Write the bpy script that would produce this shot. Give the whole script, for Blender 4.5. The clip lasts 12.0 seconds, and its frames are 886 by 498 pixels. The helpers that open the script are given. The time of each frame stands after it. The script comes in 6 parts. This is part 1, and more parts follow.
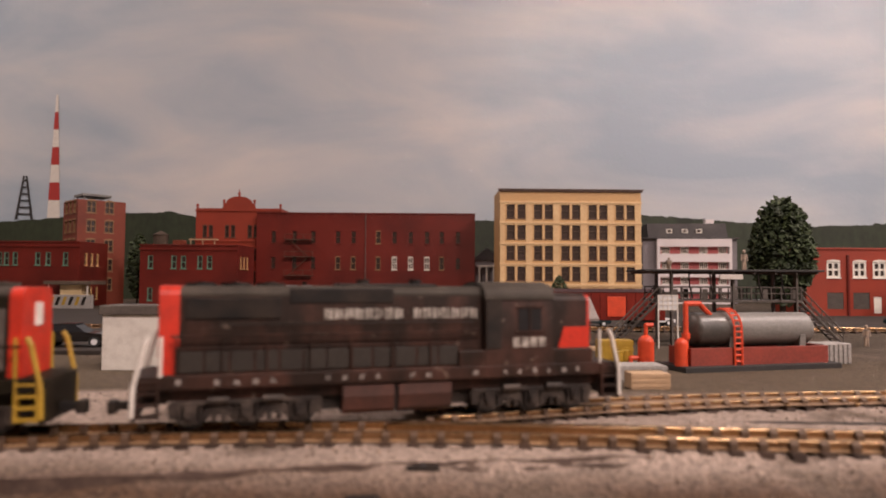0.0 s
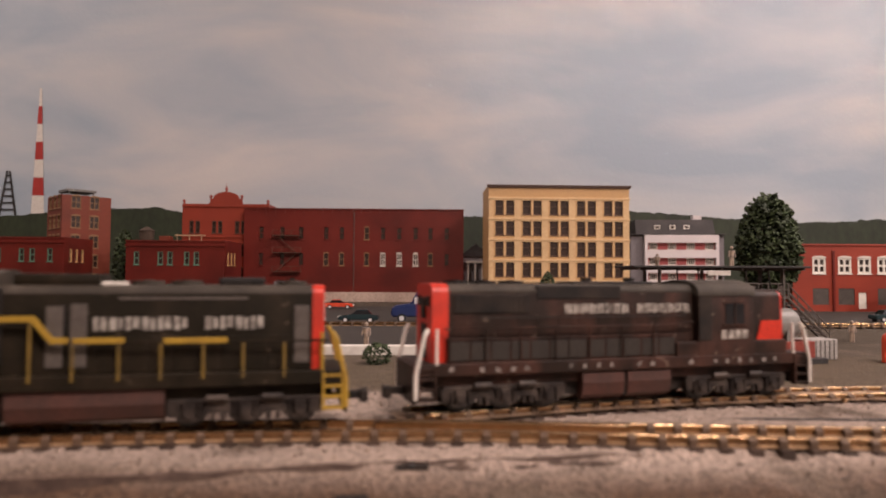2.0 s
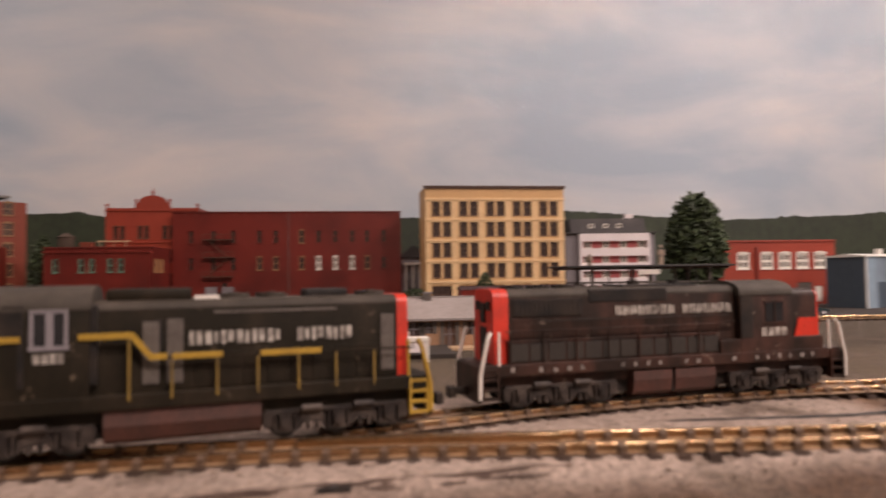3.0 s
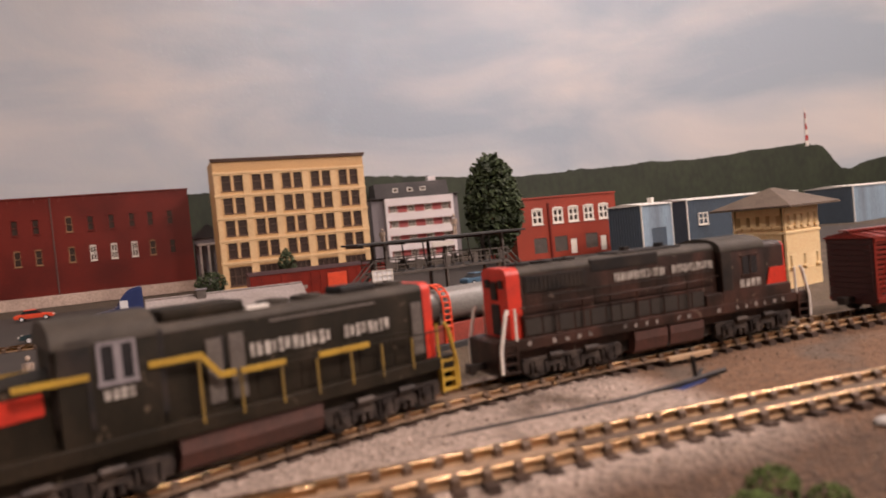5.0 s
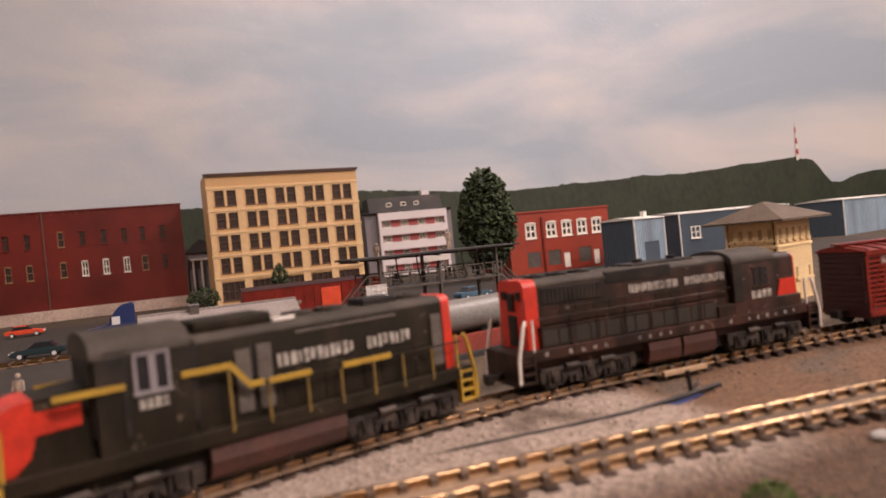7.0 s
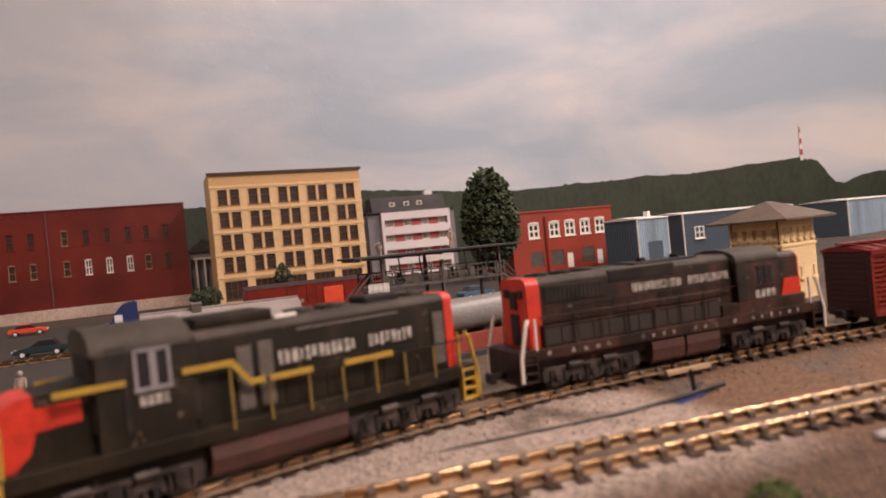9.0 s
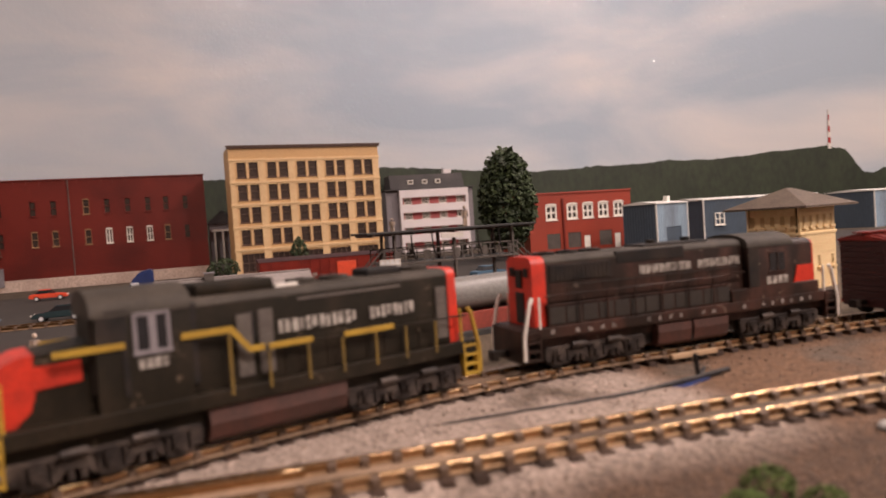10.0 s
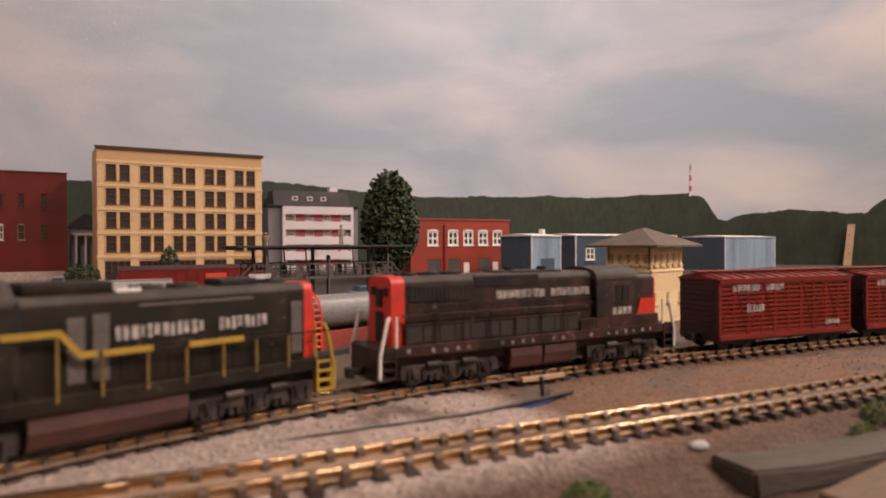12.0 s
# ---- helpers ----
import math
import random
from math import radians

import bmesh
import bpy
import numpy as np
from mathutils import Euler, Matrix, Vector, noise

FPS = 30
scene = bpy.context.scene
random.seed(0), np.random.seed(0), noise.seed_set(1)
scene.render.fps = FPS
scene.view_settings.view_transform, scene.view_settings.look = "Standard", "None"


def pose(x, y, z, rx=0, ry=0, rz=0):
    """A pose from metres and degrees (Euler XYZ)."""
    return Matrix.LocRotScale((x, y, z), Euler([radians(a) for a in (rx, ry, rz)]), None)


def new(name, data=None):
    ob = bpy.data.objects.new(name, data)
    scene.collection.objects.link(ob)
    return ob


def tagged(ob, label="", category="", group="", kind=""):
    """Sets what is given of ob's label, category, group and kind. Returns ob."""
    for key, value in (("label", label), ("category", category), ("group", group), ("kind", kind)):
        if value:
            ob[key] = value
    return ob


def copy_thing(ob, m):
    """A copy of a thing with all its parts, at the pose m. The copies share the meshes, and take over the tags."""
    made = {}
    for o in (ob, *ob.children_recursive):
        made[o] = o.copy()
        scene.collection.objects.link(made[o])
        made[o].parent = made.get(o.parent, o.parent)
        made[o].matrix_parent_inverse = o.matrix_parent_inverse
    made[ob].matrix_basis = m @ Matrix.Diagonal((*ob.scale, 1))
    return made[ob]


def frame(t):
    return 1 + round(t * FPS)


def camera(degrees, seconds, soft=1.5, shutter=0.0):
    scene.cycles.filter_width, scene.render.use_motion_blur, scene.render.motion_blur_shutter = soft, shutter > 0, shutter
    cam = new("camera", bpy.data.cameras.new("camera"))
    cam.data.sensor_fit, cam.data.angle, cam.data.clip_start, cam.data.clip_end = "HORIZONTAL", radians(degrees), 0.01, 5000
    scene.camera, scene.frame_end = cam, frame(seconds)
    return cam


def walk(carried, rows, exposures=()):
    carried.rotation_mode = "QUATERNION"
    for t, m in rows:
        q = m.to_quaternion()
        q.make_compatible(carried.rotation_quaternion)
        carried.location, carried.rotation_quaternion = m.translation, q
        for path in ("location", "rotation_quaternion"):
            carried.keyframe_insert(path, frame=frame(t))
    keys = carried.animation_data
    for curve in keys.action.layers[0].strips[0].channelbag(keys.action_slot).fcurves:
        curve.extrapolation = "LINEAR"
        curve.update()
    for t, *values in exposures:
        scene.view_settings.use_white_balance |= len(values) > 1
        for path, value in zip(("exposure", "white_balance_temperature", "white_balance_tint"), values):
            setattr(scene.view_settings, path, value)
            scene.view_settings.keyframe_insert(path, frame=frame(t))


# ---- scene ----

# All plan numbers below are millimetres (a 1:160 model railway); MM turns them into metres.
MM = 0.001

# ---- camera ----
cam = camera(66.96, 12.0, soft=1.7, shutter=0.6)
CAM_ROWS = [
    (0, -100.62, -174.3, 29.82, 92.688, -0.343, -0.25),
    (0.5, -100.62, -174, 29.85, 92.829, -0.267, -0.325),
    (1, -100.56, -174.04, 30.36, 92.785, -0.288, -0.791),
    (1.5, -100.84, -173.54, 30.16, 92.637, -0.365, -0.994),
    (2, -100.75, -173, 30.07, 92.338, -0.311, -1.228),
    (2.5, -99.93, -172.83, 31.32, 92.253, -0.119, -1.831),
    (3, -97.41, -168.15, 31.67, 92.355, 0.836, -6.338),
    (3.2, -95.91, -166.15, 32.27, 92.905, 1.186, -9.6),
    (4.8, -81.1, -148.31, 39.83, 89.588, 5.947, -20.347),
    (5, -77.36, -145.83, 39.54, 88.351, 5.52, -21.968),
    (5.5, -76.79, -144.46, 39.86, 88.2, 5.729, -22.753),
    (6, -77.32, -145.13, 39.9, 88.952, 5.805, -22.779),
    (6.5, -77.48, -145.5, 39.84, 89.136, 5.72, -22.599),
    (7, -77.56, -145.66, 39.87, 89.498, 5.686, -22.536),
    (9, -77.18, -145.1, 39.28, 89.538, 5.563, -22.27),
    (9.5, -78.05, -146.13, 38.85, 89.762, 5.293, -21.495),
    (10, -73.99, -145.62, 37.96, 87.932, 3.88, -20.593),
    (10.2, -71.5, -148.2, 37.28, 90.2, 1.6, -27.3),
    (10.5, -69.97, -148.38, 36.79, 88.257, 0.323, -30.652),
    (11, -69.72, -150.17, 36.82, 88.813, 0.264, -29.743),
    (11.5, -69.43, -150.22, 37.31, 89.076, 0.27, -29.96),
    (12, -69.44, -150.16, 36.69, 89.572, 0.281, -30.197),
]
# the phone focuses on the buildings, so the tracks right before it are soft
cam.data.dof.use_dof = True
cam.data.dof.focus_distance = 0.42
cam.data.dof.aperture_fstop = 21
walk(cam, [(t, pose(x * MM, y * MM, z * MM, a, b, c)) for t, x, y, z, a, b, c in CAM_ROWS],
     [(0, -0.08), (3.2, -0.06), (4.8, 0.04), (9.6, 0.04), (10.5, -0.04), (12, -0.1)])

# ---- light ----
world = bpy.data.worlds.new("room_world")
scene.world = world
world.use_nodes = True
world.node_tree.nodes["Background"].inputs[0].default_value = (1.0, 0.85, 0.7, 1)
world.node_tree.nodes["Background"].inputs[1].default_value = 0.02


def overhead_light(x, y, z, size, watts, colour):
    data = bpy.data.lights.new("overhead_light", "AREA")
    data.shape, data.size, data.energy, data.color = "DISK", size * MM, watts, colour
    ob = new("overhead_light", data)
    ob.matrix_world = pose(x * MM, y * MM, z * MM)
    return ob


WARM = (1.0, 0.8, 0.735)
overhead_light(300, -860, 1190, 200, 22, WARM)
overhead_light(900, -1080, 1200, 200, 22, WARM)
# Unseen light, added to brighten the left of the painted sky.
overhead_light(-1150, 350, 1200, 220, 10, WARM)
# Unseen light, added to brighten the right of the painted sky.
overhead_light(1060, 60, 1200, 220, 18, WARM)
scene.view_settings.exposure = 0.0


# ---- mesh helpers ----
def box(bm, x0, x1, y0, y1, z0, z1, bevel=0.0):
    r = bmesh.ops.create_cube(bm, size=1.0)
    vs = r["verts"]
    for v in vs:
        v.co = Vector(((x0 + x1) / 2 + v.co.x * (x1 - x0), (y0 + y1) / 2 + v.co.y * (y1 - y0), (z0 + z1) / 2 + v.co.z * (z1 - z0)))
    if bevel > 0:
        es = list({e for v in vs for e in v.link_edges})
        bmesh.ops.bevel(bm, geom=es, offset=bevel, segments=2, affect="EDGES", profile=0.6)
    return vs


def rod(bm, p0, p1, r, n=8, r2=None):
    p0, p1 = Vector(p0), Vector(p1)
    d = p1 - p0
    m = Matrix.Translation((p0 + p1) / 2) @ d.to_track_quat("Z", "Y").to_matrix().to_4x4()
    bmesh.ops.create_cone(bm, cap_ends=True, segments=n, radius1=r, radius2=r if r2 is None else r2, depth=d.length, matrix=m)


def pipe(bm, pts, r, n=6):
    for a, b in zip(pts, pts[1:]):
        rod(bm, a, b, r, n)
    for p in pts[1:-1]:
        bmesh.ops.create_icosphere(bm, subdivisions=1, radius=r, matrix=Matrix.Translation(p))


def extrude(bm, profile, axis, a, b):
    """Extrude a closed 2D profile along an axis: for 'x' it is (y, z), for 'y' (x, z), for 'z' (x, y)."""
    def at(u, v, w):
        return {"x": (w, u, v), "y": (u, w, v), "z": (u, v, w)}[axis]
    lo = [bm.verts.new(at(u, v, a)) for u, v in profile]
    hi = [bm.verts.new(at(u, v, b)) for u, v in profile]
    n = len(profile)
    fs = [bm.faces.new(lo), bm.faces.new(hi)]
    for i in range(n):
        fs.append(bm.faces.new((lo[i], lo[(i + 1) % n], hi[(i + 1) % n], hi[i])))
    bmesh.ops.recalc_face_normals(bm, faces=fs)
    return fs


def ball(bm, c, r, sub=2, squash=(1, 1, 1)):
    bmesh.ops.create_icosphere(bm, subdivisions=sub, radius=r, matrix=Matrix.Translation(c) @ Matrix.Diagonal((*squash, 1)))


def mesh_of(name, bm, material, smooth=False):
    bmesh.ops.scale(bm, vec=(MM, MM, MM), verts=bm.verts)
    me = bpy.data.meshes.new(name)
    bm.to_mesh(me)
    bm.free()
    if smooth:
        for p in me.polygons:
            p.use_smooth = True
        me.set_sharp_from_angle(angle=radians(40))
    me.materials.append(material)
    return me


def part(name, bm, material, parent=None, label="", smooth=False):
    ob = new(name, mesh_of(name, bm, material, smooth))
    if parent is not None:
        ob.parent = parent
    if label:
        ob["label"] = label
    return ob


def share(name, me, parent, x=0, y=0, z=0, rx=0, ry=0, rz=0):
    ob = new(name, me)
    ob.parent = parent
    ob.matrix_basis = pose(x * MM, y * MM, z * MM, rx, ry, rz)
    return ob


def thing(name, x, y, z, rz=0, label="", category="", group="", kind=""):
    ob = new(name)
    ob.empty_display_size = 0.01
    ob.matrix_basis = pose(x * MM, y * MM, z * MM, 0, 0, rz)
    return tagged(ob, label, category, group, kind)


B = bmesh.new


# ---- materials ----
def mat(name, colour, rough=0.6, metal=0.0, spot=None, amount=0.35, scale=60.0, fine=600.0, bump=0.15, bump_mm=0.15,
        random_tint=0.0, spec=0.5, coat=0.0, stretch=(1, 1, 1), island=False, specks=None):
    """A painted or natural surface: base colour, large stains towards 'spot', fine grain, and a grain relief."""
    m = bpy.data.materials.new(name)
    m.use_nodes = True
    nt = m.node_tree
    n, l = nt.nodes, nt.links
    bsdf = n["Principled BSDF"]
    bsdf.inputs["Roughness"].default_value = rough
    bsdf.inputs["Metallic"].default_value = metal
    bsdf.inputs["Specular IOR Level"].default_value = spec
    bsdf.inputs["Coat Weight"].default_value = coat
    tc = n.new("ShaderNodeTexCoord")
    mp = n.new("ShaderNodeMapping")
    mp.inputs["Scale"].default_value = stretch
    l.new(tc.outputs["Object"], mp.inputs["Vector"])
    big = n.new("ShaderNodeTexNoise")
    big.inputs["Scale"].default_value = scale
    big.inputs["Detail"].default_value = 5
    small = n.new("ShaderNodeTexNoise")
    small.inputs["Scale"].default_value = fine
    small.inputs["Detail"].default_value = 3
    l.new(mp.outputs[0], big.inputs["Vector"])
    l.new(mp.outputs[0], small.inputs["Vector"])
    ramp = n.new("ShaderNodeMapRange")
    ramp.inputs[1].default_value, ramp.inputs[2].default_value = 0.42, 0.68
    ramp.inputs[4].default_value = amount
    l.new(big.outputs["Fac"], ramp.inputs[0])
    mix = n.new("ShaderNodeMix")
    mix.data_type = "RGBA"
    mix.inputs[6].default_value = (*colour, 1)
    mix.inputs[7].default_value = (*(spot or [c * 0.55 for c in colour]), 1)
    l.new(ramp.outputs[0], mix.inputs[0])
    grain = n.new("ShaderNodeMix")
    grain.data_type, grain.blend_type = "RGBA", "OVERLAY"
    grain.inputs[0].default_value = min(0.6, 0.2 + amount * 0.5)
    l.new(mix.outputs[2], grain.inputs[6])
    l.new(small.outputs["Fac"], grain.inputs[7])
    out = grain.outputs[2]
    if specks:
        dots = n.new("ShaderNodeTexNoise")
        dots.inputs["Scale"].default_value = 420
        dots.inputs["Detail"].default_value = 4
        l.new(tc.outputs["Object"], dots.inputs["Vector"])
        lim = n.new("ShaderNodeMapRange")
        lim.inputs[1].default_value, lim.inputs[2].default_value, lim.inputs[4].default_value = 0.66, 0.74, 0.8
        l.new(dots.outputs["Fac"], lim.inputs[0])
        sp = n.new("ShaderNodeMix")
        sp.data_type = "RGBA"
        sp.inputs[7].default_value = (*specks, 1)
        l.new(lim.outputs[0], sp.inputs[0])
        l.new(out, sp.inputs[6])
        out = sp.outputs[2]
    if random_tint > 0:
        hs = n.new("ShaderNodeHueSaturation")
        if island:
            rnd = n.new("ShaderNodeNewGeometry").outputs["Random Per Island"]
        else:
            rnd = n.new("ShaderNodeObjectInfo").outputs["Random"]
        rr = n.new("ShaderNodeMapRange")
        rr.inputs[3].default_value, rr.inputs[4].default_value = 1 - random_tint, 1 + random_tint
        l.new(rnd, rr.inputs[0])
        l.new(rr.outputs[0], hs.inputs["Value"])
        l.new(out, hs.inputs["Color"])
        out = hs.outputs[0]
    l.new(out, bsdf.inputs["Base Color"])
    if bump > 0:
        bp = n.new("ShaderNodeBump")
        bp.inputs["Strength"].default_value = bump
        bp.inputs["Distance"].default_value = bump_mm * MM
        l.new(small.outputs["Fac"], bp.inputs["Height"])
        l.new(bp.outputs[0], bsdf.inputs["Normal"])
    return m


M_GREYBLACK = mat("weathered_dark_grey_paint", (0.018, 0.0103, 0.0074), 0.52, spec=0.25, spot=(0.07, 0.03, 0.021), amount=0.85, scale=150, fine=1500, stretch=(1, 1, 0.4), specks=(0.2, 0.15, 0.12))
M_OLIVE = mat("weathered_olive_grey_paint", (0.0095, 0.0068, 0.003), 0.58, spec=0.22, spot=(0.028, 0.019, 0.011), amount=0.7, scale=130, fine=1500, stretch=(1, 1, 0.5), specks=(0.12, 0.09, 0.06))
M_SCARLET = mat("scarlet_paint", (0.55, 0.03, 0.012), 0.45, spot=(0.25, 0.018, 0.01), amount=0.5, scale=200, fine=1500)
M_BLACK = mat("sooty_black_plastic", (0.01, 0.0085, 0.008), 0.6, spec=0.3, spot=(0.05, 0.035, 0.025), amount=0.5, scale=150, fine=1500)
M_TRUCK = mat("dusty_brown_black_casting", (0.017, 0.012, 0.01), 0.6, spec=0.35, spot=(0.105, 0.08, 0.065), amount=0.75, scale=260, fine=1800)
M_DUSTY = mat("dusty_roof_paint", (0.028, 0.021, 0.014), 0.75, spot=(0.07, 0.054, 0.04), amount=0.6, scale=110, fine=1500)
M_PANEL = mat("faded_grey_green_panel", (0.03, 0.0245, 0.02), 0.5, spot=(0.02, 0.016, 0.014), amount=0.7, scale=200, fine=1500)
M_CHIP = mat("flaked_off_white_paint", (0.26, 0.23, 0.21), 0.6, spot=(0.06, 0.05, 0.045), amount=0.9, scale=500, fine=2200, bump=0)
M_RUST = mat("rust_brown_paint", (0.075, 0.028, 0.02), 0.6, spot=(0.035, 0.018, 0.014), amount=0.7, scale=120, fine=1200)
M_WHITE = mat("off_white_paint", (0.72, 0.68, 0.62), 0.5, spot=(0.45, 0.4, 0.35), amount=0.4, scale=300, fine=2000)
M_LETTER = mat("worn_white_lettering", (0.42, 0.385, 0.34), 0.6, spot=(0.07, 0.055, 0.047), amount=0.9, scale=420, fine=2500, bump=0)
M_YELLOW = mat("yellow_paint", (0.4, 0.25, 0.028), 0.5, spot=(0.22, 0.13, 0.02), amount=0.5, scale=250, fine=2000)
M_YELLOW_DIM = mat("dim_yellow_paint", (0.19, 0.12, 0.02), 0.55, spot=(0.08, 0.055, 0.018), amount=0.8, scale=260, fine=2000)
M_FREIGHT = mat("freight_car_red_paint", (0.2, 0.017, 0.009), 0.36, spot=(0.08, 0.008, 0.006), amount=0.5, scale=120, fine=1500)
# Freight red with the shade of the unlit car end put into its colour.
M_FREIGHT_DARK = mat("freight_red_with_shade", (0.03, 0.004, 0.0035), 0.5, spot=(0.03, 0.005, 0.004), amount=0.5, scale=120, fine=1500)
M_RAIL_SIDE = mat("weathered_tan_rail_side", (0.34, 0.22, 0.125), 0.55, spot=(0.15, 0.09, 0.05), amount=0.5, scale=60, fine=900, metal=0.25)
M_BED = mat("brown_track_dirt", (0.095, 0.062, 0.042), 0.9, spot=(0.15, 0.105, 0.07), amount=0.6, scale=60, fine=1200, bump=0.6, bump_mm=0.3)
M_ROADBED = mat("tan_dust_and_gleam_bed", (0.27, 0.18, 0.115), 0.9, spot=(0.13, 0.085, 0.055), amount=0.6, scale=90, fine=1300, bump=0.6, bump_mm=0.3)
M_RAIL = mat("brass_nickel_rail", (0.42, 0.27, 0.15), 0.23, metal=1.0, spot=(0.35, 0.24, 0.12), amount=0.4, scale=90, fine=900, bump=0.08, bump_mm=0.05)
M_CLIP = mat("dusty_tan_spike_clip", (0.1, 0.06, 0.036), 0.7, spot=(0.05, 0.03, 0.02), amount=0.6, scale=200, fine=1500)
M_TIE = mat("dark_brown_plastic_tie", (0.04, 0.022, 0.014), 0.6, spot=(0.075, 0.045, 0.028), amount=0.5, scale=200, fine=1500, random_tint=0.35)
M_BRICK = mat("dark_red_brick", (0.15, 0.017, 0.0115), 0.36, spot=(0.07, 0.009, 0.007), amount=0.75, scale=17, fine=900, bump=0.3, bump_mm=0.2)
M_BRICK_BRIGHT = mat("bright_red_brick", (0.3, 0.04, 0.018), 0.5, spot=(0.17, 0.022, 0.012), amount=0.45, scale=20, fine=900, bump=0.3, bump_mm=0.2)
M_BRICK_ORANGE = mat("orange_red_brick", (0.2, 0.034, 0.0125), 0.6, spot=(0.1, 0.02, 0.011), amount=0.5, scale=25, fine=900, bump=0.3, bump_mm=0.2)
M_BEIGE = mat("buff_plaster", (0.58, 0.35, 0.155), 0.65, spot=(0.5, 0.33, 0.16), amount=0.4, scale=25, fine=700)
M_BEIGE_TRIM = mat("pale_buff_trim", (0.7, 0.48, 0.25), 0.65, spot=(0.5, 0.33, 0.17), amount=0.4, scale=40, fine=700)
M_DARKWIN = mat("dark_window_backing", (0.03, 0.018, 0.013), 0.5, amount=0.4, scale=80, fine=600, bump=0)
M_PANE = mat("smoky_window_pane", (0.05, 0.032, 0.027), 0.06, amount=0.3, scale=60, fine=260, bump=0.6, bump_mm=1.0, spec=0.8)
M_FRAME_DARK = mat("brown_window_frame", (0.09, 0.045, 0.028), 0.55, amount=0.3, scale=200, fine=900)
M_FRAME_WHITE = mat("white_window_frame", (0.78, 0.74, 0.66), 0.5, amount=0.2, scale=200, fine=900)
M_FRAME_GREEN = mat("green_window_frame", (0.12, 0.24, 0.17), 0.55, amount=0.3, scale=200, fine=900)
M_ROOF = mat("dark_grey_roofing", (0.05, 0.045, 0.045), 0.8, spot=(0.1, 0.09, 0.085), amount=0.5, scale=40, fine=700, bump=0.4)
M_STUCCO_GREY = mat("mauve_grey_stucco", (0.2, 0.18, 0.19), 0.75, amount=0.25, scale=30, fine=700)
M_STUCCO_WHITE = mat("pinkish_white_stucco", (0.72, 0.66, 0.66), 0.7, amount=0.15, scale=30, fine=700)
M_PINK = mat("red_pink_balcony_wall", (0.42, 0.1, 0.1), 0.7, amount=0.3, scale=60, fine=700)
M_BLUE_SHED = mat("pale_blue_metal_siding", (0.27, 0.36, 0.44), 0.5, spot=(0.12, 0.13, 0.14), amount=0.55, scale=18, fine=500, stretch=(3, 3, 0.35))
# Slate siding, also the blue sheds' sides with shade put into the colour.
M_SLATE_AND_SHADE = mat("slate_and_shaded_blue_siding", (0.065, 0.09, 0.12), 0.5, spot=(0.06, 0.075, 0.09), amount=0.5, scale=18, fine=500, stretch=(3, 3, 0.35))
M_SHED_ROOF = mat("white_metal_roof", (0.7, 0.68, 0.63), 0.45, amount=0.3, scale=30, fine=500)
M_CREAM = mat("cream_yellow_siding", (0.8, 0.61, 0.34), 0.6, spot=(0.5, 0.36, 0.18), amount=0.3, scale=60, fine=900)
M_BROWN_ROOF = mat("brown_shingle_roof", (0.105, 0.075, 0.052), 0.8, spot=(0.06, 0.04, 0.03), amount=0.5, scale=120, fine=900, bump=0.5, bump_mm=0.3)
M_STEEL = mat("dull_grey_painted_steel", (0.095, 0.08, 0.07), 0.55, spot=(0.14, 0.12, 0.1), amount=0.5, scale=120, fine=900)
M_STEEL_DARK = mat("near_black_steel", (0.03, 0.028, 0.027), 0.6, amount=0.4, scale=120, fine=900)
M_TANK = mat("oily_grey_tank_paint", (0.2, 0.19, 0.175), 0.45, spot=(0.1, 0.09, 0.08), amount=0.55, scale=60, fine=900, stretch=(1, 1, 2))
M_TANK_DARK = mat("dark_sooty_tank_end", (0.06, 0.055, 0.05), 0.35, spot=(0.14, 0.12, 0.1), amount=0.5, scale=120, fine=900)
M_CRADLE = mat("dark_red_cradle_paint", (0.26, 0.045, 0.03), 0.55, spot=(0.14, 0.03, 0.02), amount=0.5, scale=80, fine=900)
M_ORANGE = mat("orange_red_paint", (0.72, 0.075, 0.025), 0.5, spot=(0.45, 0.05, 0.02), amount=0.4, scale=150, fine=900)
M_CONCRETE = mat("grey_concrete", (0.34, 0.32, 0.3), 0.85, spot=(0.2, 0.18, 0.16), amount=0.5, scale=40, fine=900, bump=0.4, bump_mm=0.2)
M_ASPHALT = mat("grey_asphalt", (0.026, 0.019, 0.015), 0.85, spot=(0.04, 0.03, 0.024), amount=0.5, scale=25, fine=900, bump=0.4, bump_mm=0.2)
M_TIMBER = mat("pale_bare_wood", (0.48, 0.33, 0.2), 0.7, spot=(0.3, 0.19, 0.11), amount=0.4, scale=60, fine=900, stretch=(0.3, 3, 3))
M_LEAF = mat("dark_green_foliage", (0.034, 0.05, 0.015), 0.7, spot=(0.02, 0.035, 0.018), amount=0.6, scale=90, fine=900, random_tint=0.45, island=True)
M_BUSH = mat("moss_green_foam", (0.07, 0.1, 0.02), 0.9, spot=(0.03, 0.05, 0.012), amount=0.6, scale=150, fine=900, random_tint=0.35, island=True)
M_BARK = mat("brown_bark", (0.07, 0.045, 0.03), 0.85, amount=0.5, scale=200, fine=1200)
M_NAVY = mat("navy_blue_paint", (0.02, 0.035, 0.12), 0.35, amount=0.3, scale=100, fine=900)
M_SKYBLUE = mat("steel_blue_tarp", (0.06, 0.125, 0.19), 0.5, amount=0.4, scale=60, fine=900)
M_CARPAINT = mat("dark_teal_car_paint", (0.025, 0.045, 0.05), 0.25, amount=0.2, scale=60, fine=900)
M_CARWHITE = mat("white_car_paint", (0.7, 0.7, 0.7), 0.3, amount=0.15, scale=60, fine=900)
M_GLASSDARK = mat("dark_car_glass", (0.02, 0.02, 0.022), 0.08, amount=0.1, bump=0)
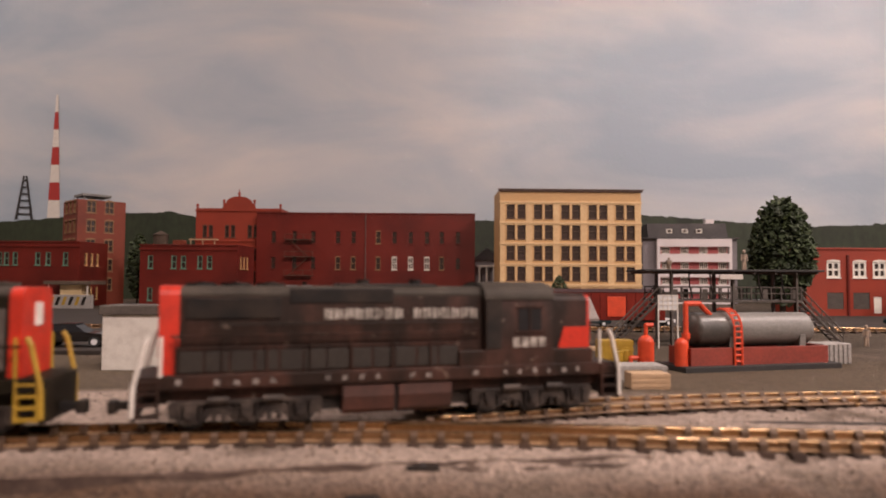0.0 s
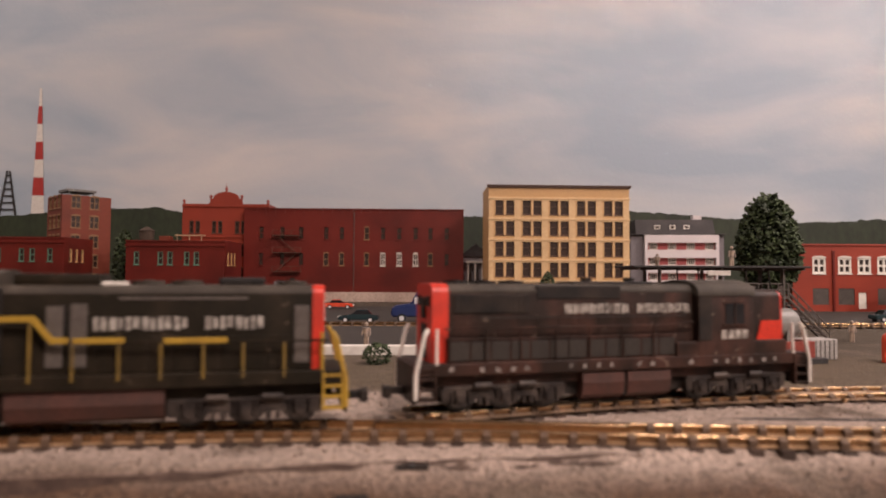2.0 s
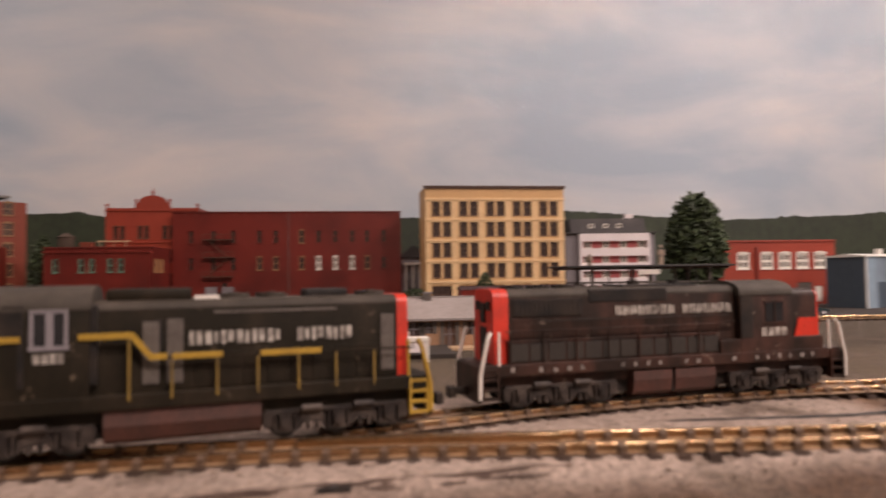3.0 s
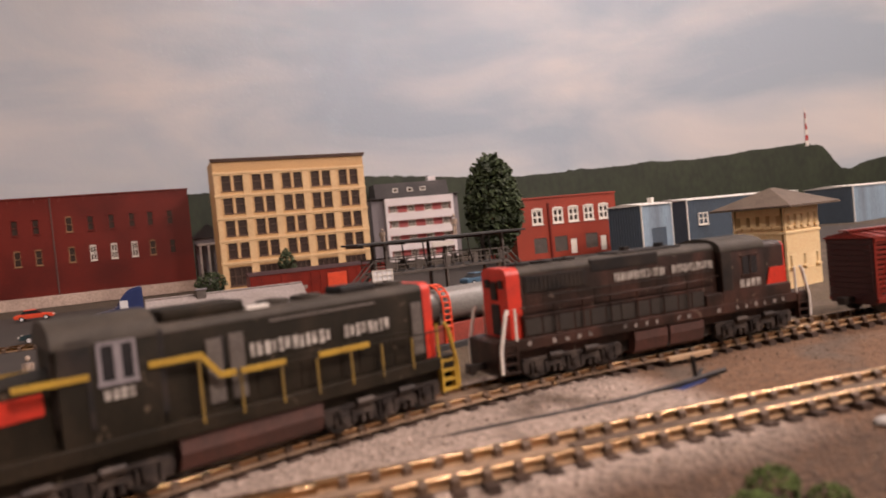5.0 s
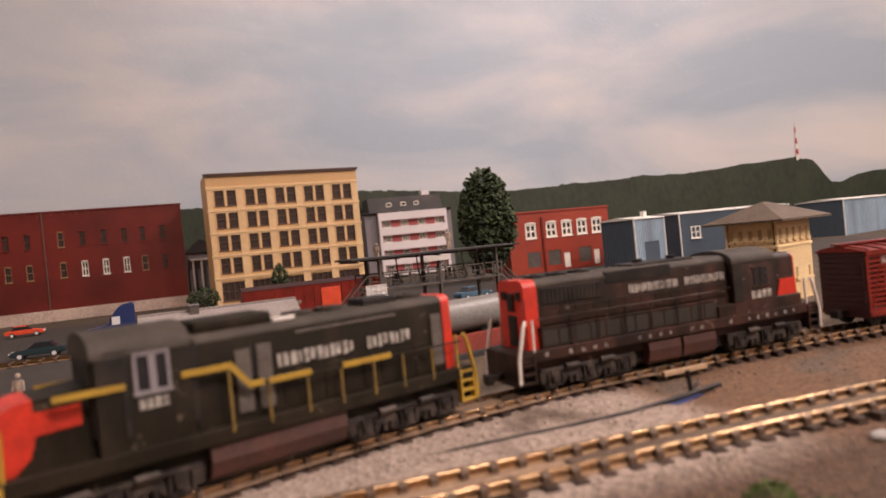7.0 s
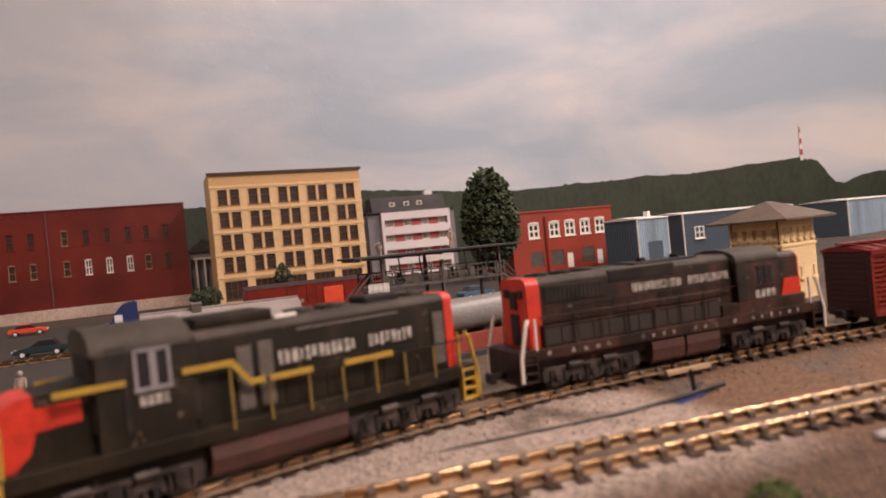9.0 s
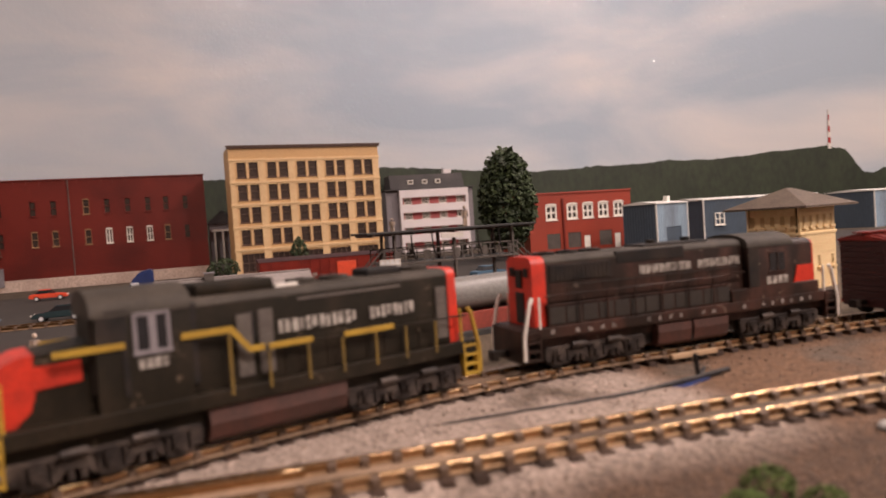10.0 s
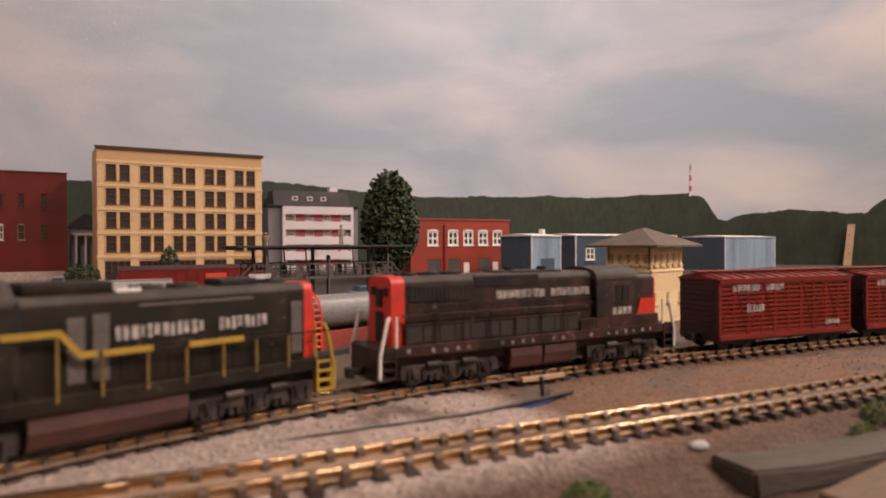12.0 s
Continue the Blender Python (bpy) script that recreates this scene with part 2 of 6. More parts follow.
M_TYRE = mat("black_rubber", (0.02, 0.02, 0.02), 0.8, amount=0.2)
M_FIGURE = mat("painted_figure_tan", (0.4, 0.3, 0.22), 0.6, spot=(0.15, 0.14, 0.16), amount=0.7, scale=400, fine=1500)
M_WALL = mat("cream_room_wall", (0.3, 0.25, 0.2), 0.8, amount=0.1, scale=3, fine=80)
M_FLOOR = mat("brown_carpet", (0.18, 0.13, 0.1), 0.95, amount=0.3, scale=6, fine=300)
M_HILL = mat("painted_dark_green_hill", (0.026, 0.036, 0.017), 0.6, spot=(0.012, 0.018, 0.009), amount=0.8, scale=22, fine=160, bump=0.5, bump_mm=0.4, stretch=(1, 1, 0.5))
M_MASTRED = mat("painted_mast_red", (0.4, 0.04, 0.035), 0.5, amount=0.3, scale=60, fine=600)


def ground_material():
    """Tan cinders with grey ballast round the turnout, greyer yard behind the tracks, scattered dark grains."""
    m = bpy.data.materials.new("scattered_ballast_and_cinders")
    m.use_nodes = True
    n, l = m.node_tree.nodes, m.node_tree.links
    bsdf = n["Principled BSDF"]
    bsdf.inputs["Roughness"].default_value = 0.92
    tc = n.new("ShaderNodeTexCoord")
    sep = n.new("ShaderNodeSeparateXYZ")
    l.new(tc.outputs["Object"], sep.inputs[0])
    wob = n.new("ShaderNodeTexNoise")
    wob.inputs["Scale"].default_value = 35
    wob.inputs["Detail"].default_value = 6
    l.new(tc.outputs["Object"], wob.inputs["Vector"])

    def zone(value, lo, hi, wobble):
        a = n.new("ShaderNodeMath")
        a.operation = "MULTIPLY_ADD"
        l.new(wob.outputs["Fac"], a.inputs[0])
        a.inputs[1].default_value = wobble
        l.new(value, a.inputs[2])
        r = n.new("ShaderNodeMapRange")
        r.inputs[1].default_value, r.inputs[2].default_value = lo + wobble / 2, hi + wobble / 2
        l.new(a.outputs[0], r.inputs[0])
        return r.outputs[0]

    def blend(fac, a, b):
        x = n.new("ShaderNodeMix")
        x.data_type = "RGBA"
        l.new(fac, x.inputs[0])
        for k, v in ((6, a), (7, b)):
            if isinstance(v, tuple):
                x.inputs[k].default_value = (*v, 1)
            else:
                l.new(v, x.inputs[k])
        return x.outputs[2]

    east = zone(sep.outputs["X"], 0.022, 0.036, 0.012)
    c = blend(east, (0.3, 0.232, 0.19), (0.14, 0.075, 0.04))
    front = zone(sep.outputs["Y"], -0.062, -0.052, 0.008)
    c = blend(front, (0.07, 0.038, 0.021), c)
    back = zone(sep.outputs["Y"], 0.016, 0.03, 0.02)
    c = blend(back, c, (0.085, 0.06, 0.036))
    yard = zone(sep.outputs["Y"], 0.1, 0.125, 0.03)
    c = blend(yard, c, (0.058, 0.041, 0.025))
    patch = n.new("ShaderNodeMapRange")
    patch.inputs[1].default_value, patch.inputs[2].default_value = 0.55, 0.66
    l.new(wob.outputs["Fac"], patch.inputs[0])
    c = blend(patch.outputs[0], c, (0.095, 0.066, 0.046))
    grit = n.new("ShaderNodeTexVoronoi")
    grit.inputs["Scale"].default_value = 1100
    l.new(tc.outputs["Object"], grit.inputs["Vector"])
    g2 = n.new("ShaderNodeMix")
    g2.data_type, g2.blend_type = "RGBA", "OVERLAY"
    g2.inputs[0].default_value = 0.45
    l.new(c, g2.inputs[6])
    bw = n.new("ShaderNodeRGBToBW")
    l.new(grit.outputs["Color"], bw.inputs[0])
    l.new(bw.outputs[0], g2.inputs[7])
    hs = n.new("ShaderNodeHueSaturation")
    hs.inputs["Saturation"].default_value = 1.0
    l.new(g2.outputs[2], hs.inputs["Color"])
    l.new(hs.outputs[0], bsdf.inputs["Base Color"])
    bp = n.new("ShaderNodeBump")
    bp.inputs["Strength"].default_value = 0.8
    bp.inputs["Distance"].default_value = 0.0006
    l.new(grit.outputs["Distance"], bp.inputs["Height"])
    l.new(bp.outputs[0], bsdf.inputs["Normal"])
    return m


def sky_material():
    """Brushed acrylic clouds on a slightly glossy, pebbled wall."""
    m = bpy.data.materials.new("hand_painted_cloudy_sky")
    m.use_nodes = True
    n, l = m.node_tree.nodes, m.node_tree.links
    bsdf = n["Principled BSDF"]
    bsdf.inputs["Roughness"].default_value = 0.5
    bsdf.inputs["Specular IOR Level"].default_value = 0.2
    tc = n.new("ShaderNodeTexCoord")
    mp = n.new("ShaderNodeMapping")
    mp.inputs["Rotation"].default_value = (0, radians(28), 0)
    mp.inputs["Scale"].default_value = (2.2, 2.2, 6.5)
    l.new(tc.outputs["Object"], mp.inputs["Vector"])
    cloud = n.new("ShaderNodeTexNoise")
    cloud.inputs["Scale"].default_value = 1.0
    cloud.inputs["Detail"].default_value = 6
    cloud.inputs["Roughness"].default_value = 0.5
    cloud.inputs["Distortion"].default_value = 0.5
    l.new(mp.outputs[0], cloud.inputs["Vector"])
    ramp = n.new("ShaderNodeValToRGB")
    e = ramp.color_ramp.elements
    e[0].position, e[0].color = 0.38, (0.37, 0.445, 0.52, 1)
    e[1].position, e[1].color = 0.68, (0.66, 0.635, 0.62, 1)
    mid = e.new(0.5)
    mid.color = (0.48, 0.525, 0.57, 1)
    l.new(cloud.outputs["Fac"], ramp.inputs[0])
    l.new(ramp.outputs[0], bsdf.inputs["Base Color"])
    peb = n.new("ShaderNodeTexNoise")
    peb.inputs["Scale"].default_value = 150
    peb.inputs["Detail"].default_value = 1
    l.new(tc.outputs["Object"], peb.inputs["Vector"])
    bp = n.new("ShaderNodeBump")
    bp.inputs["Strength"].default_value = 0.9
    bp.inputs["Distance"].default_value = 0.0017
    l.new(peb.outputs["Fac"], bp.inputs["Height"])
    bsdf.inputs["Coat Weight"].default_value = 0.7
    bsdf.inputs["Coat Roughness"].default_value = 0.045
    bsdf.inputs["Coat IOR"].default_value = 1.45
    l.new(bp.outputs[0], bsdf.inputs["Coat Normal"])
    fine = n.new("ShaderNodeBump")
    fine.inputs["Strength"].default_value = 0.12
    fine.inputs["Distance"].default_value = 0.0008
    l.new(peb.outputs["Fac"], fine.inputs["Height"])
    l.new(fine.outputs[0], bsdf.inputs["Normal"])
    return m


M_GROUND = ground_material()
M_SKY = sky_material()


# ---- the room and the backdrop ----
BACK_Y, ARC_X, ARC_R = 920.0, 450.0, 720.0


def backdrop_point(u, inset=0.0):
    """A point of the backdrop by its length u along the wall from x = 0: straight, then a coved corner, then straight again."""
    r = ARC_R - inset
    if u <= ARC_X:
        return u, BACK_Y - inset
    a = (u - ARC_X) / ARC_R
    if a <= math.pi / 2:
        return ARC_X + r * math.sin(a), BACK_Y - ARC_R + r * math.cos(a)
    return ARC_X + r, BACK_Y - ARC_R - (u - ARC_X - ARC_R * math.pi / 2)


def curved_band(name, us, lows, highs, inset, depth, material):
    """A band standing along the backdrop wall, from inset back to inset - depth."""
    bm = B()
    rows = []
    for u, a, b in zip(us, lows, highs):
        xf, yf = backdrop_point(u, inset)
        xb, yb = backdrop_point(u, inset - depth)
        rows.append([bm.verts.new(c) for c in ((xf, yf, a), (xf, yf, b), (xb, yb, b), (xb, yb, a))])
    for p, q in zip(rows, rows[1:]):
        for i in range(4):
            bm.faces.new((p[i], q[i], q[(i + 1) % 4], p[(i + 1) % 4]))
    bm.faces.new(rows[0])
    bm.faces.new(rows[-1][::-1])
    bmesh.ops.recalc_face_normals(bm, faces=bm.faces)
    return part(name, bm, material, smooth=True)


def room():
    us = list(np.linspace(-1900, 450, 12)) + list(np.linspace(480, 450 + 720 * math.pi / 2, 30)) + [2400, 3000]
    wall = curved_band("backdrop", us, [-60] * len(us), [1300] * len(us), 0, 20, M_SKY)
    tagged(wall, "hand-painted cloudy grey sky on a glossy wall", "backdrop", kind="structure")
    for name, dims, material, label in (
            ("wall_south", (-1920, 1400, -1920, -1900, -1100, 1300), M_WALL, "plain cream room wall behind the layout"),
            ("wall_west", (-1940, -1920, -1900, 960, -1100, 1300), M_WALL, "plain cream room wall"),
            ("wall_east", (1400, 1420, -1900, 960, -1100, 1300), M_WALL, "plain cream room wall"),
            ("wall_north", (-1920, 1400, 941, 960, -1100, 1300), M_WALL, "plain wall that carries the painted sky"),
            ("ceiling", (-1940, 1420, -1920, 960, 1300, 1320), M_WALL, "plain pale ceiling"),
            ("floor", (-1940, 1420, -1920, 960, -1120, -1100), M_FLOOR, "plain brown floor of the room")):
        bm = B()
        box(bm, *dims)
        tagged(part(name, bm, material), label, name.split("_")[0], kind="structure")


HILL_KEYS = [(-1900, 120), (-1000, 118), (-817, 122), (-700, 130), (-611, 136), (-545, 140), (-500, 131), (-300, 128), (-26, 129), (120, 131), (225, 138),
             (272, 137), (350, 131), (391, 127), (501, 122), (624, 125), (680, 124), (758, 128), (834, 123), (919, 127), (1017, 130), (1047, 122), (1063, 95), (1073, 79),
             (1086, 78), (1100, 85), (1192, 96), (1279, 87), (1307, 86), (1327, 106), (1345, 114), (1500, 110), (2000, 110), (2900, 110)]


def hills():
    us, tops = [], []
    u = -1880.0
    keys_u, keys_z = [k[0] for k in HILL_KEYS], [k[1] for k in HILL_KEYS]
    while u < 2880:
        near = -900 < u < 1500
        z = float(np.interp(u, keys_u, keys_z))
        z += 2.2 * noise.noise((u * 0.02, 3.1, 0)) + 2.0 * noise.noise((u * 0.11, 7.7, 0)) + 1.3 * noise.noise((u * 0.45, 1.7, 0))
        us.append(u)
        tops.append(z)
        u += 2.0 if near else 30.0
    hill = curved_band("painted_hills", us, [-55] * len(us), tops, 0.5, 0.4, M_HILL)
    tagged(hill, "dark green wooded hills painted along the backdrop", "backdrop", kind="structure")


def painted_mast(u, base, top, width, bands, label):
    """A red and white lattice mast painted on the backdrop, tapering upwards."""
    x, y = backdrop_point(u, 1.0)
    x2, y2 = backdrop_point(u + 1, 1.0)
    t = thing("painted_mast", x, y, base, math.degrees(math.atan2(y2 - y, x2 - x)), label, "mast")
    h = top - base
    for i in range(bands):
        z0, z1 = h * i / bands, h * (i + 1) / bands
        w0, w1 = width * (1 - 0.85 * i / bands), width * (1 - 0.85 * (i + 1) / bands)
        bm = B()
        for s in ((-1, 1) if width > 12 else (0,)):
            half = 0.26 if s else 0.5
            c0, c1 = s * w0 * 0.24, s * w1 * 0.24
            extrude(bm, [(c0 - w0 * half, z0), (c0 + w0 * half, z0), (c1 + w1 * half, z1), (c1 - w1 * half, z1)], "y", -0.15 - 0.02 * (s + 1), 0.15)
        part("mast_band", bm, M_WHITE if i % 2 == 0 else M_MASTRED, t)
    return t


def painted_derrick():
    t = thing("painted_derrick", -781, 918.8, 125, 0, "small dark lattice derrick painted on the backdrop", "mast")
    bm = B()
    for s in (-1, 1):
        extrude(bm, [(s * 13 - 2, 0), (s * 13 + 2, 0), (s * 2 + 1.3, 72), (s * 2 - 1.3, 72)], "y", -0.2, 0.2)
    part("derrick_leg", bm, M_STEEL_DARK, t)
    for i in range(6):
        z = 8 + i * 11
        w = 13 - 11 * z / 72
        bm = B()
        box(bm, -w, w, -0.3, 0.3, z, z + 2.4)
        part("derrick_rung", bm, M_STEEL_DARK, t)


room()
hills()
painted_mast(-733, 128, 332, 21, 7, "tall red and white lattice mast painted on the backdrop")
painted_mast(1024, 124, 192, 5.0, 7, "thin red and white mast painted on the hilltop")
painted_derrick()


# ---- ground ----
def ground_height(x, y):
    z = -3.3
    if -62 < y < 24:
        z += 0.85 * min(1.0, max(0.0, (42 - x) / 20)) * min(1.0, (y + 62) / 6, (24 - y) / 6)
    if y < -58:
        z -= min(8.0, (-58 - y) * 0.28)
    edge = -62 + (x + 170) * 0.115
    if -200 < x < -30 and y < edge:
        z -= min(1.3, (edge - y) * 0.8)
    if y < 40:
        z += 0.5 * noise.noise((x * 0.05, y * 0.05, 0)) + 0.35 * noise.noise((x * 0.2, y * 0.2, 5))
    return z


def ground():
    bm = B()
    xs = list(np.arange(-1800, -260, 70)) + list(np.arange(-260, 330, 3.0)) + list(np.arange(330, 1290, 60))
    ys = list(np.arange(-400, -110, 40)) + list(np.arange(-110, 45, 2.5)) + list(np.arange(45, 930, 55))
    grid = [[bm.verts.new((x, y, ground_height(x, y))) for x in xs] for y in ys]
    for r0, r1 in zip(grid, grid[1:]):
        for i in range(len(xs) - 1):
            bm.faces.new((r0[i], r0[i + 1], r1[i + 1], r1[i]))
    tagged(part("ground", bm, M_GROUND, smooth=True), "layout top of tan cinders and grey ballast", "ground", kind="structure")


ground()


# ---- tracks ----
ROUTE_YARD = [(-420, -72), (-300, -58), (-240, -50), (-183, -40), (-143, -31.5), (-110, -23), (-80, -12.6), (-60, -5.8), (-36, 0), (-20, 3.2), (0, 6), (20, 8),
              (50, 8.6), (80, 8.8), (117, 6.5), (195, -2.5), (300, -17), (420, -35)]
ROUTE_MAIN = [(-420, -72), (-300, -58), (-240, -50), (-183, -41), (-143, -36.5), (-121, -35.5), (-98, -35.4), (-75, -37.2), (-52, -39.4), (-20, -42), (30, -46), (75, -50),
              (134, -55), (250, -68), (420, -90)]


def spline(points, n=14):
    ps, out = [Vector(p) for p in points], []
    for i in range(len(ps) - 1):
        p0, p1, p2, p3 = ps[max(i - 1, 0)], ps[i], ps[i + 1], ps[min(i + 2, len(ps) - 1)]
        for k in range(n):
            u = k / n
            out.append(0.5 * (2 * p1 + (p2 - p0) * u + (2 * p0 - 5 * p1 + 4 * p2 - p3) * u * u + (3 * p1 - p0 - 3 * p2 + p3) * u ** 3))
    return out + [ps[-1]]


class Route:
    """A centreline measured by the distance d along it from where x is 0."""

    def __init__(self, points):
        self.p = np.array([tuple(v) for v in spline(points)])
        self.s = np.concatenate([[0], np.cumsum(np.hypot(*np.diff(self.p, axis=0).T))])
        self.s = self.s - np.interp(0, self.p[:, 0], self.s)

    def at(self, d):
        return np.array([np.interp(d, self.s, self.p[:, 0]), np.interp(d, self.s, self.p[:, 1])])

    def car(self, d, half):
        """Middle and heading (degrees) of a car whose trucks stand half before and behind d."""
        a, b = self.at(d - half), self.at(d + half)
        c = (a + b) / 2
        return c[0], c[1], math.degrees(math.atan2(b[1] - a[1], b[0] - a[0]))


YARD, MAIN = Route(ROUTE_YARD), Route(ROUTE_MAIN)


def rail_bar(bm, route, d0, d1, offset, top=0.0, step=4.0):
    """A rail with head, web and foot, swept along a route at a sideways offset."""
    prof = [(-0.95, -2.1), (0.95, -2.1), (0.95, -1.85), (0.42, -1.6), (0.42, -0.95), (0.56, -0.8), (0.56, -0.3), (0.48, -0.1), (0.2, 0), (-0.2, 0), (-0.48, -0.1), (-0.56, -0.3), (-0.56, -0.8), (-0.42, -0.95), (-0.42, -1.6), (-0.95, -1.85)]
    rings = []
    for d in np.arange(d0, d1 + step, step):
        p, q = route.at(d - 1), route.at(d + 1)
        t = (q - p) / max(np.hypot(*(q - p)), 1e-6)
        nx, ny = -t[1], t[0]
        c = (p + q) / 2
        rings.append([bm.verts.new((c[0] + nx * (offset + a), c[1] + ny * (offset + a), top + b)) for a, b in prof])
    k = len(prof)
    for r0, r1 in zip(rings, rings[1:]):
        for i in range(k):
            f = bm.faces.new((r0[i], r0[(i + 1) % k], r1[(i + 1) % k], r1[i]))
            f.material_index = 1 if 3 <= i <= 13 else 0
            f.smooth = i in (6, 7, 8, 9, 10)
    bm.faces.new(rings[0])
    bm.faces.new(rings[-1])
    bmesh.ops.recalc_face_normals(bm, faces=bm.faces)


def tie_mesh():
    """A tie with a pair of tan spike clips gripping each rail."""
    bm = B()
    extrude(bm, [(-8.3, -3.6), (8.3, -3.6), (8.1, -1.98), (-8.1, -1.98)], "x", -1.2, 1.2)
    k = len(bm.faces)
    for s in (-1, 1):
        for e in (-1, 1):
            y = s * 4.75
            lo, hi = sorted((y + e * 0.5, y + e * 1.35))
            vs = box(bm, -0.7, 0.7, lo, hi, -2.0, -0.04)
            for v in vs:
                if v.co.z > -1 and abs(v.co.y - y) > 1:
                    v.co.z = -0.7
    bm.faces.ensure_lookup_table()
    for f in bm.faces[k:]:
        f.material_index = 1
    me = mesh_of("tie", bm, M_TIE)
    me.materials.append(M_CLIP)
    return me


TIE = tie_mesh()


def track(name, route, d0, d1, label, skip=None, spacing=5.6):
    t = thing(name, 0, 0, 0, 0, label, "track", "model railway tracks")
    for s in (-4.75, 4.75):
        bm = B()
        rail_bar(bm, route, d0, d1, s)
        part("rail", bm, M_RAIL_SIDE, t, "worn brass-coloured rail").data.materials.append(M_RAIL)
    d = d0
    while d < d1:
        if skip is None or not skip[0] < d < skip[1]:
            x, y = route.at(d)
            p, q = route.at(d - 1), route.at(d + 1)
            share("tie", TIE, t, x, y, random.uniform(-0.05, 0.05), 0, 0, math.degrees(math.atan2(q[1] - p[1], q[0] - p[0])) + random.uniform(-1, 1))
        d += spacing
    return t


def track_bed(route, d0, d1, half, top, label, material=None):
    """Dirt packed between the rails up to the tie tops."""
    bm = B()
    rows = []
    for d in np.arange(d0, d1, 2.5):
        p, q = route.at(d - 1), route.at(d + 1)
        t = (q - p) / max(np.hypot(*(q - p)), 1e-6)
        c = (p + q) / 2
        row = []
        for o in (-half, -half * 0.5, 0, half * 0.5, half):
            z = top + 0.18 * noise.noise((c[0] * 0.3, o * 0.8, d * 0.1)) - (0.35 if abs(o) == half else 0)
            row.append(bm.verts.new((c[0] - t[1] * o, c[1] + t[0] * o, z)))
        rows.append(row)
    for a, b in zip(rows, rows[1:]):
        for i in range(4):
            bm.faces.new((a[i], a[i + 1], b[i + 1], b[i]))
    tagged(part("track_bed", bm, material or M_BED, smooth=True), label, "ground", kind="structure")


# The western stretch is lighter: the lamp gleam is put into its tan.
track_bed(MAIN, -330, -14, 3.75, -1.6, "tan dust between the near rails, gleam put into its colour", M_ROADBED)
track_bed(MAIN, -14, 330, 3.75, -1.64, "dark brown dirt packed between the near rails")
track_bed(YARD, -100, 400, 3.75, -1.6, "brown dirt packed between the rails of the yard track")
track_bed(YARD, -112, 44, 7.1, -1.05, "tan dusty roadbed covering the ties of the turnout", M_ROADBED)
main_track = track("main_track", MAIN, -330, 330, "near track with brass-coloured rails on dark ties")
yard_track = track("yard_track", YARD, -108, 400, "track with brass-coloured rails that carries the train")


def turnout_castings():
    """Grey ballast shoulder, guard rails, frog and the shiny point blades of the turnout."""
    t = thing("turnout", 0, 0, 0, 0, "shiny turnout frog and guard rails on timber-coloured base", "track", "model railway tracks")
    bm = B()
    rail_bar(bm, MAIN, -112, -62, 3.3)
    part("guard_rail", bm, M_RAIL_SIDE, t).data.materials.append(M_RAIL)
    bm = B()
    rail_bar(bm, YARD, -108, -60, -3.2)
    part("guard_rail", bm, M_RAIL_SIDE, t).data.materials.append(M_RAIL)


turnout_castings()


# ---- rolling stock parts ----
def wheel_mesh():
    bm = B()
    rod(bm, (0, -0.9, 0), (0, 0.9, 0), 3.1, 20)
    rod(bm, (0, -1.1, 0), (0, -0.85, 0), 1.0, 10)
    return mesh_of("wheel", bm, M_STEEL_DARK, True)


WHEEL = wheel_mesh()


def six_wheel_truck(parent, cx, name="truck"):
    """A three-axle truck: cast side frames with humped equalisers, journal boxes and springs, three wheelsets."""
    bm = B()
    for s in (-1, 1):
        y0, y1 = sorted((s * 6.6, s * 7.6))
        ya, yb = sorted((s * 6.5, s * 8.3))
        for i in (-1, 0, 1):
            x = cx + i * 10.6
            extrude(bm, [(x - 1.7, 1.5), (x + 1.7, 1.5), (x + 1.2, 2.2), (x + 1.2, 5.0), (x - 1.2, 5.0), (x - 1.2, 2.2)], "y", ya, yb)
            rod(bm, (x, s * 8.0, 3.3), (x, s * 8.8, 3.3), 1.05, 10)
            box(bm, x - 2.2, x - 1.75, ya, yb, 1.7, 4.8)
            box(bm, x + 1.75, x + 2.2, ya, yb, 1.7, 4.8)
        for i in (-1, 1):
            x = cx + i * 5.3
            extrude(bm, [(x - 3.1, 1.9), (x - 2.3, 1.9), (x - 1.5, 3.3), (x + 1.5, 3.3), (x + 2.3, 1.9), (x + 3.1, 1.9), (x + 2.6, 4.3), (x + 1.2, 5.3), (x - 1.2, 5.3), (x - 2.6, 4.3)], "y", y0, y1)
            for e in (-0.9, 0.9):
                rod(bm, (x + e, s * 7.9, 1.7), (x + e, s * 7.9, 3.2), 0.55, 8)
            rod(bm, (x - 2.2, s * 8.1, 5.9), (x + 1.8, s * 8.1, 5.9), 0.75, 10)
        for e in (-1, 1):
            extrude(bm, [(cx + e * 12.4, 2.4), (cx + e * 14.6, 2.4), (cx + e * 15.0, 5.2), (cx + e * 12.4, 5.2)], "y", y0, y1)
        box(bm, cx - 14.6, cx + 14.6, y0, y1, 4.9, 5.8, 0.2)
    t = part(name, bm, M_TRUCK, parent, "dusty black six-wheel truck")
    bm = B()
    box(bm, cx - 13.5, cx + 13.5, -5.9, 5.9, 3.4, 6.0)
    part("bolster", bm, M_BLACK, t)
    for i in (-1, 0, 1):
        for s in (-1, 1):
            share("wheel", WHEEL, t, cx + i * 10.6, s * 4.9, 3.1)
    return t


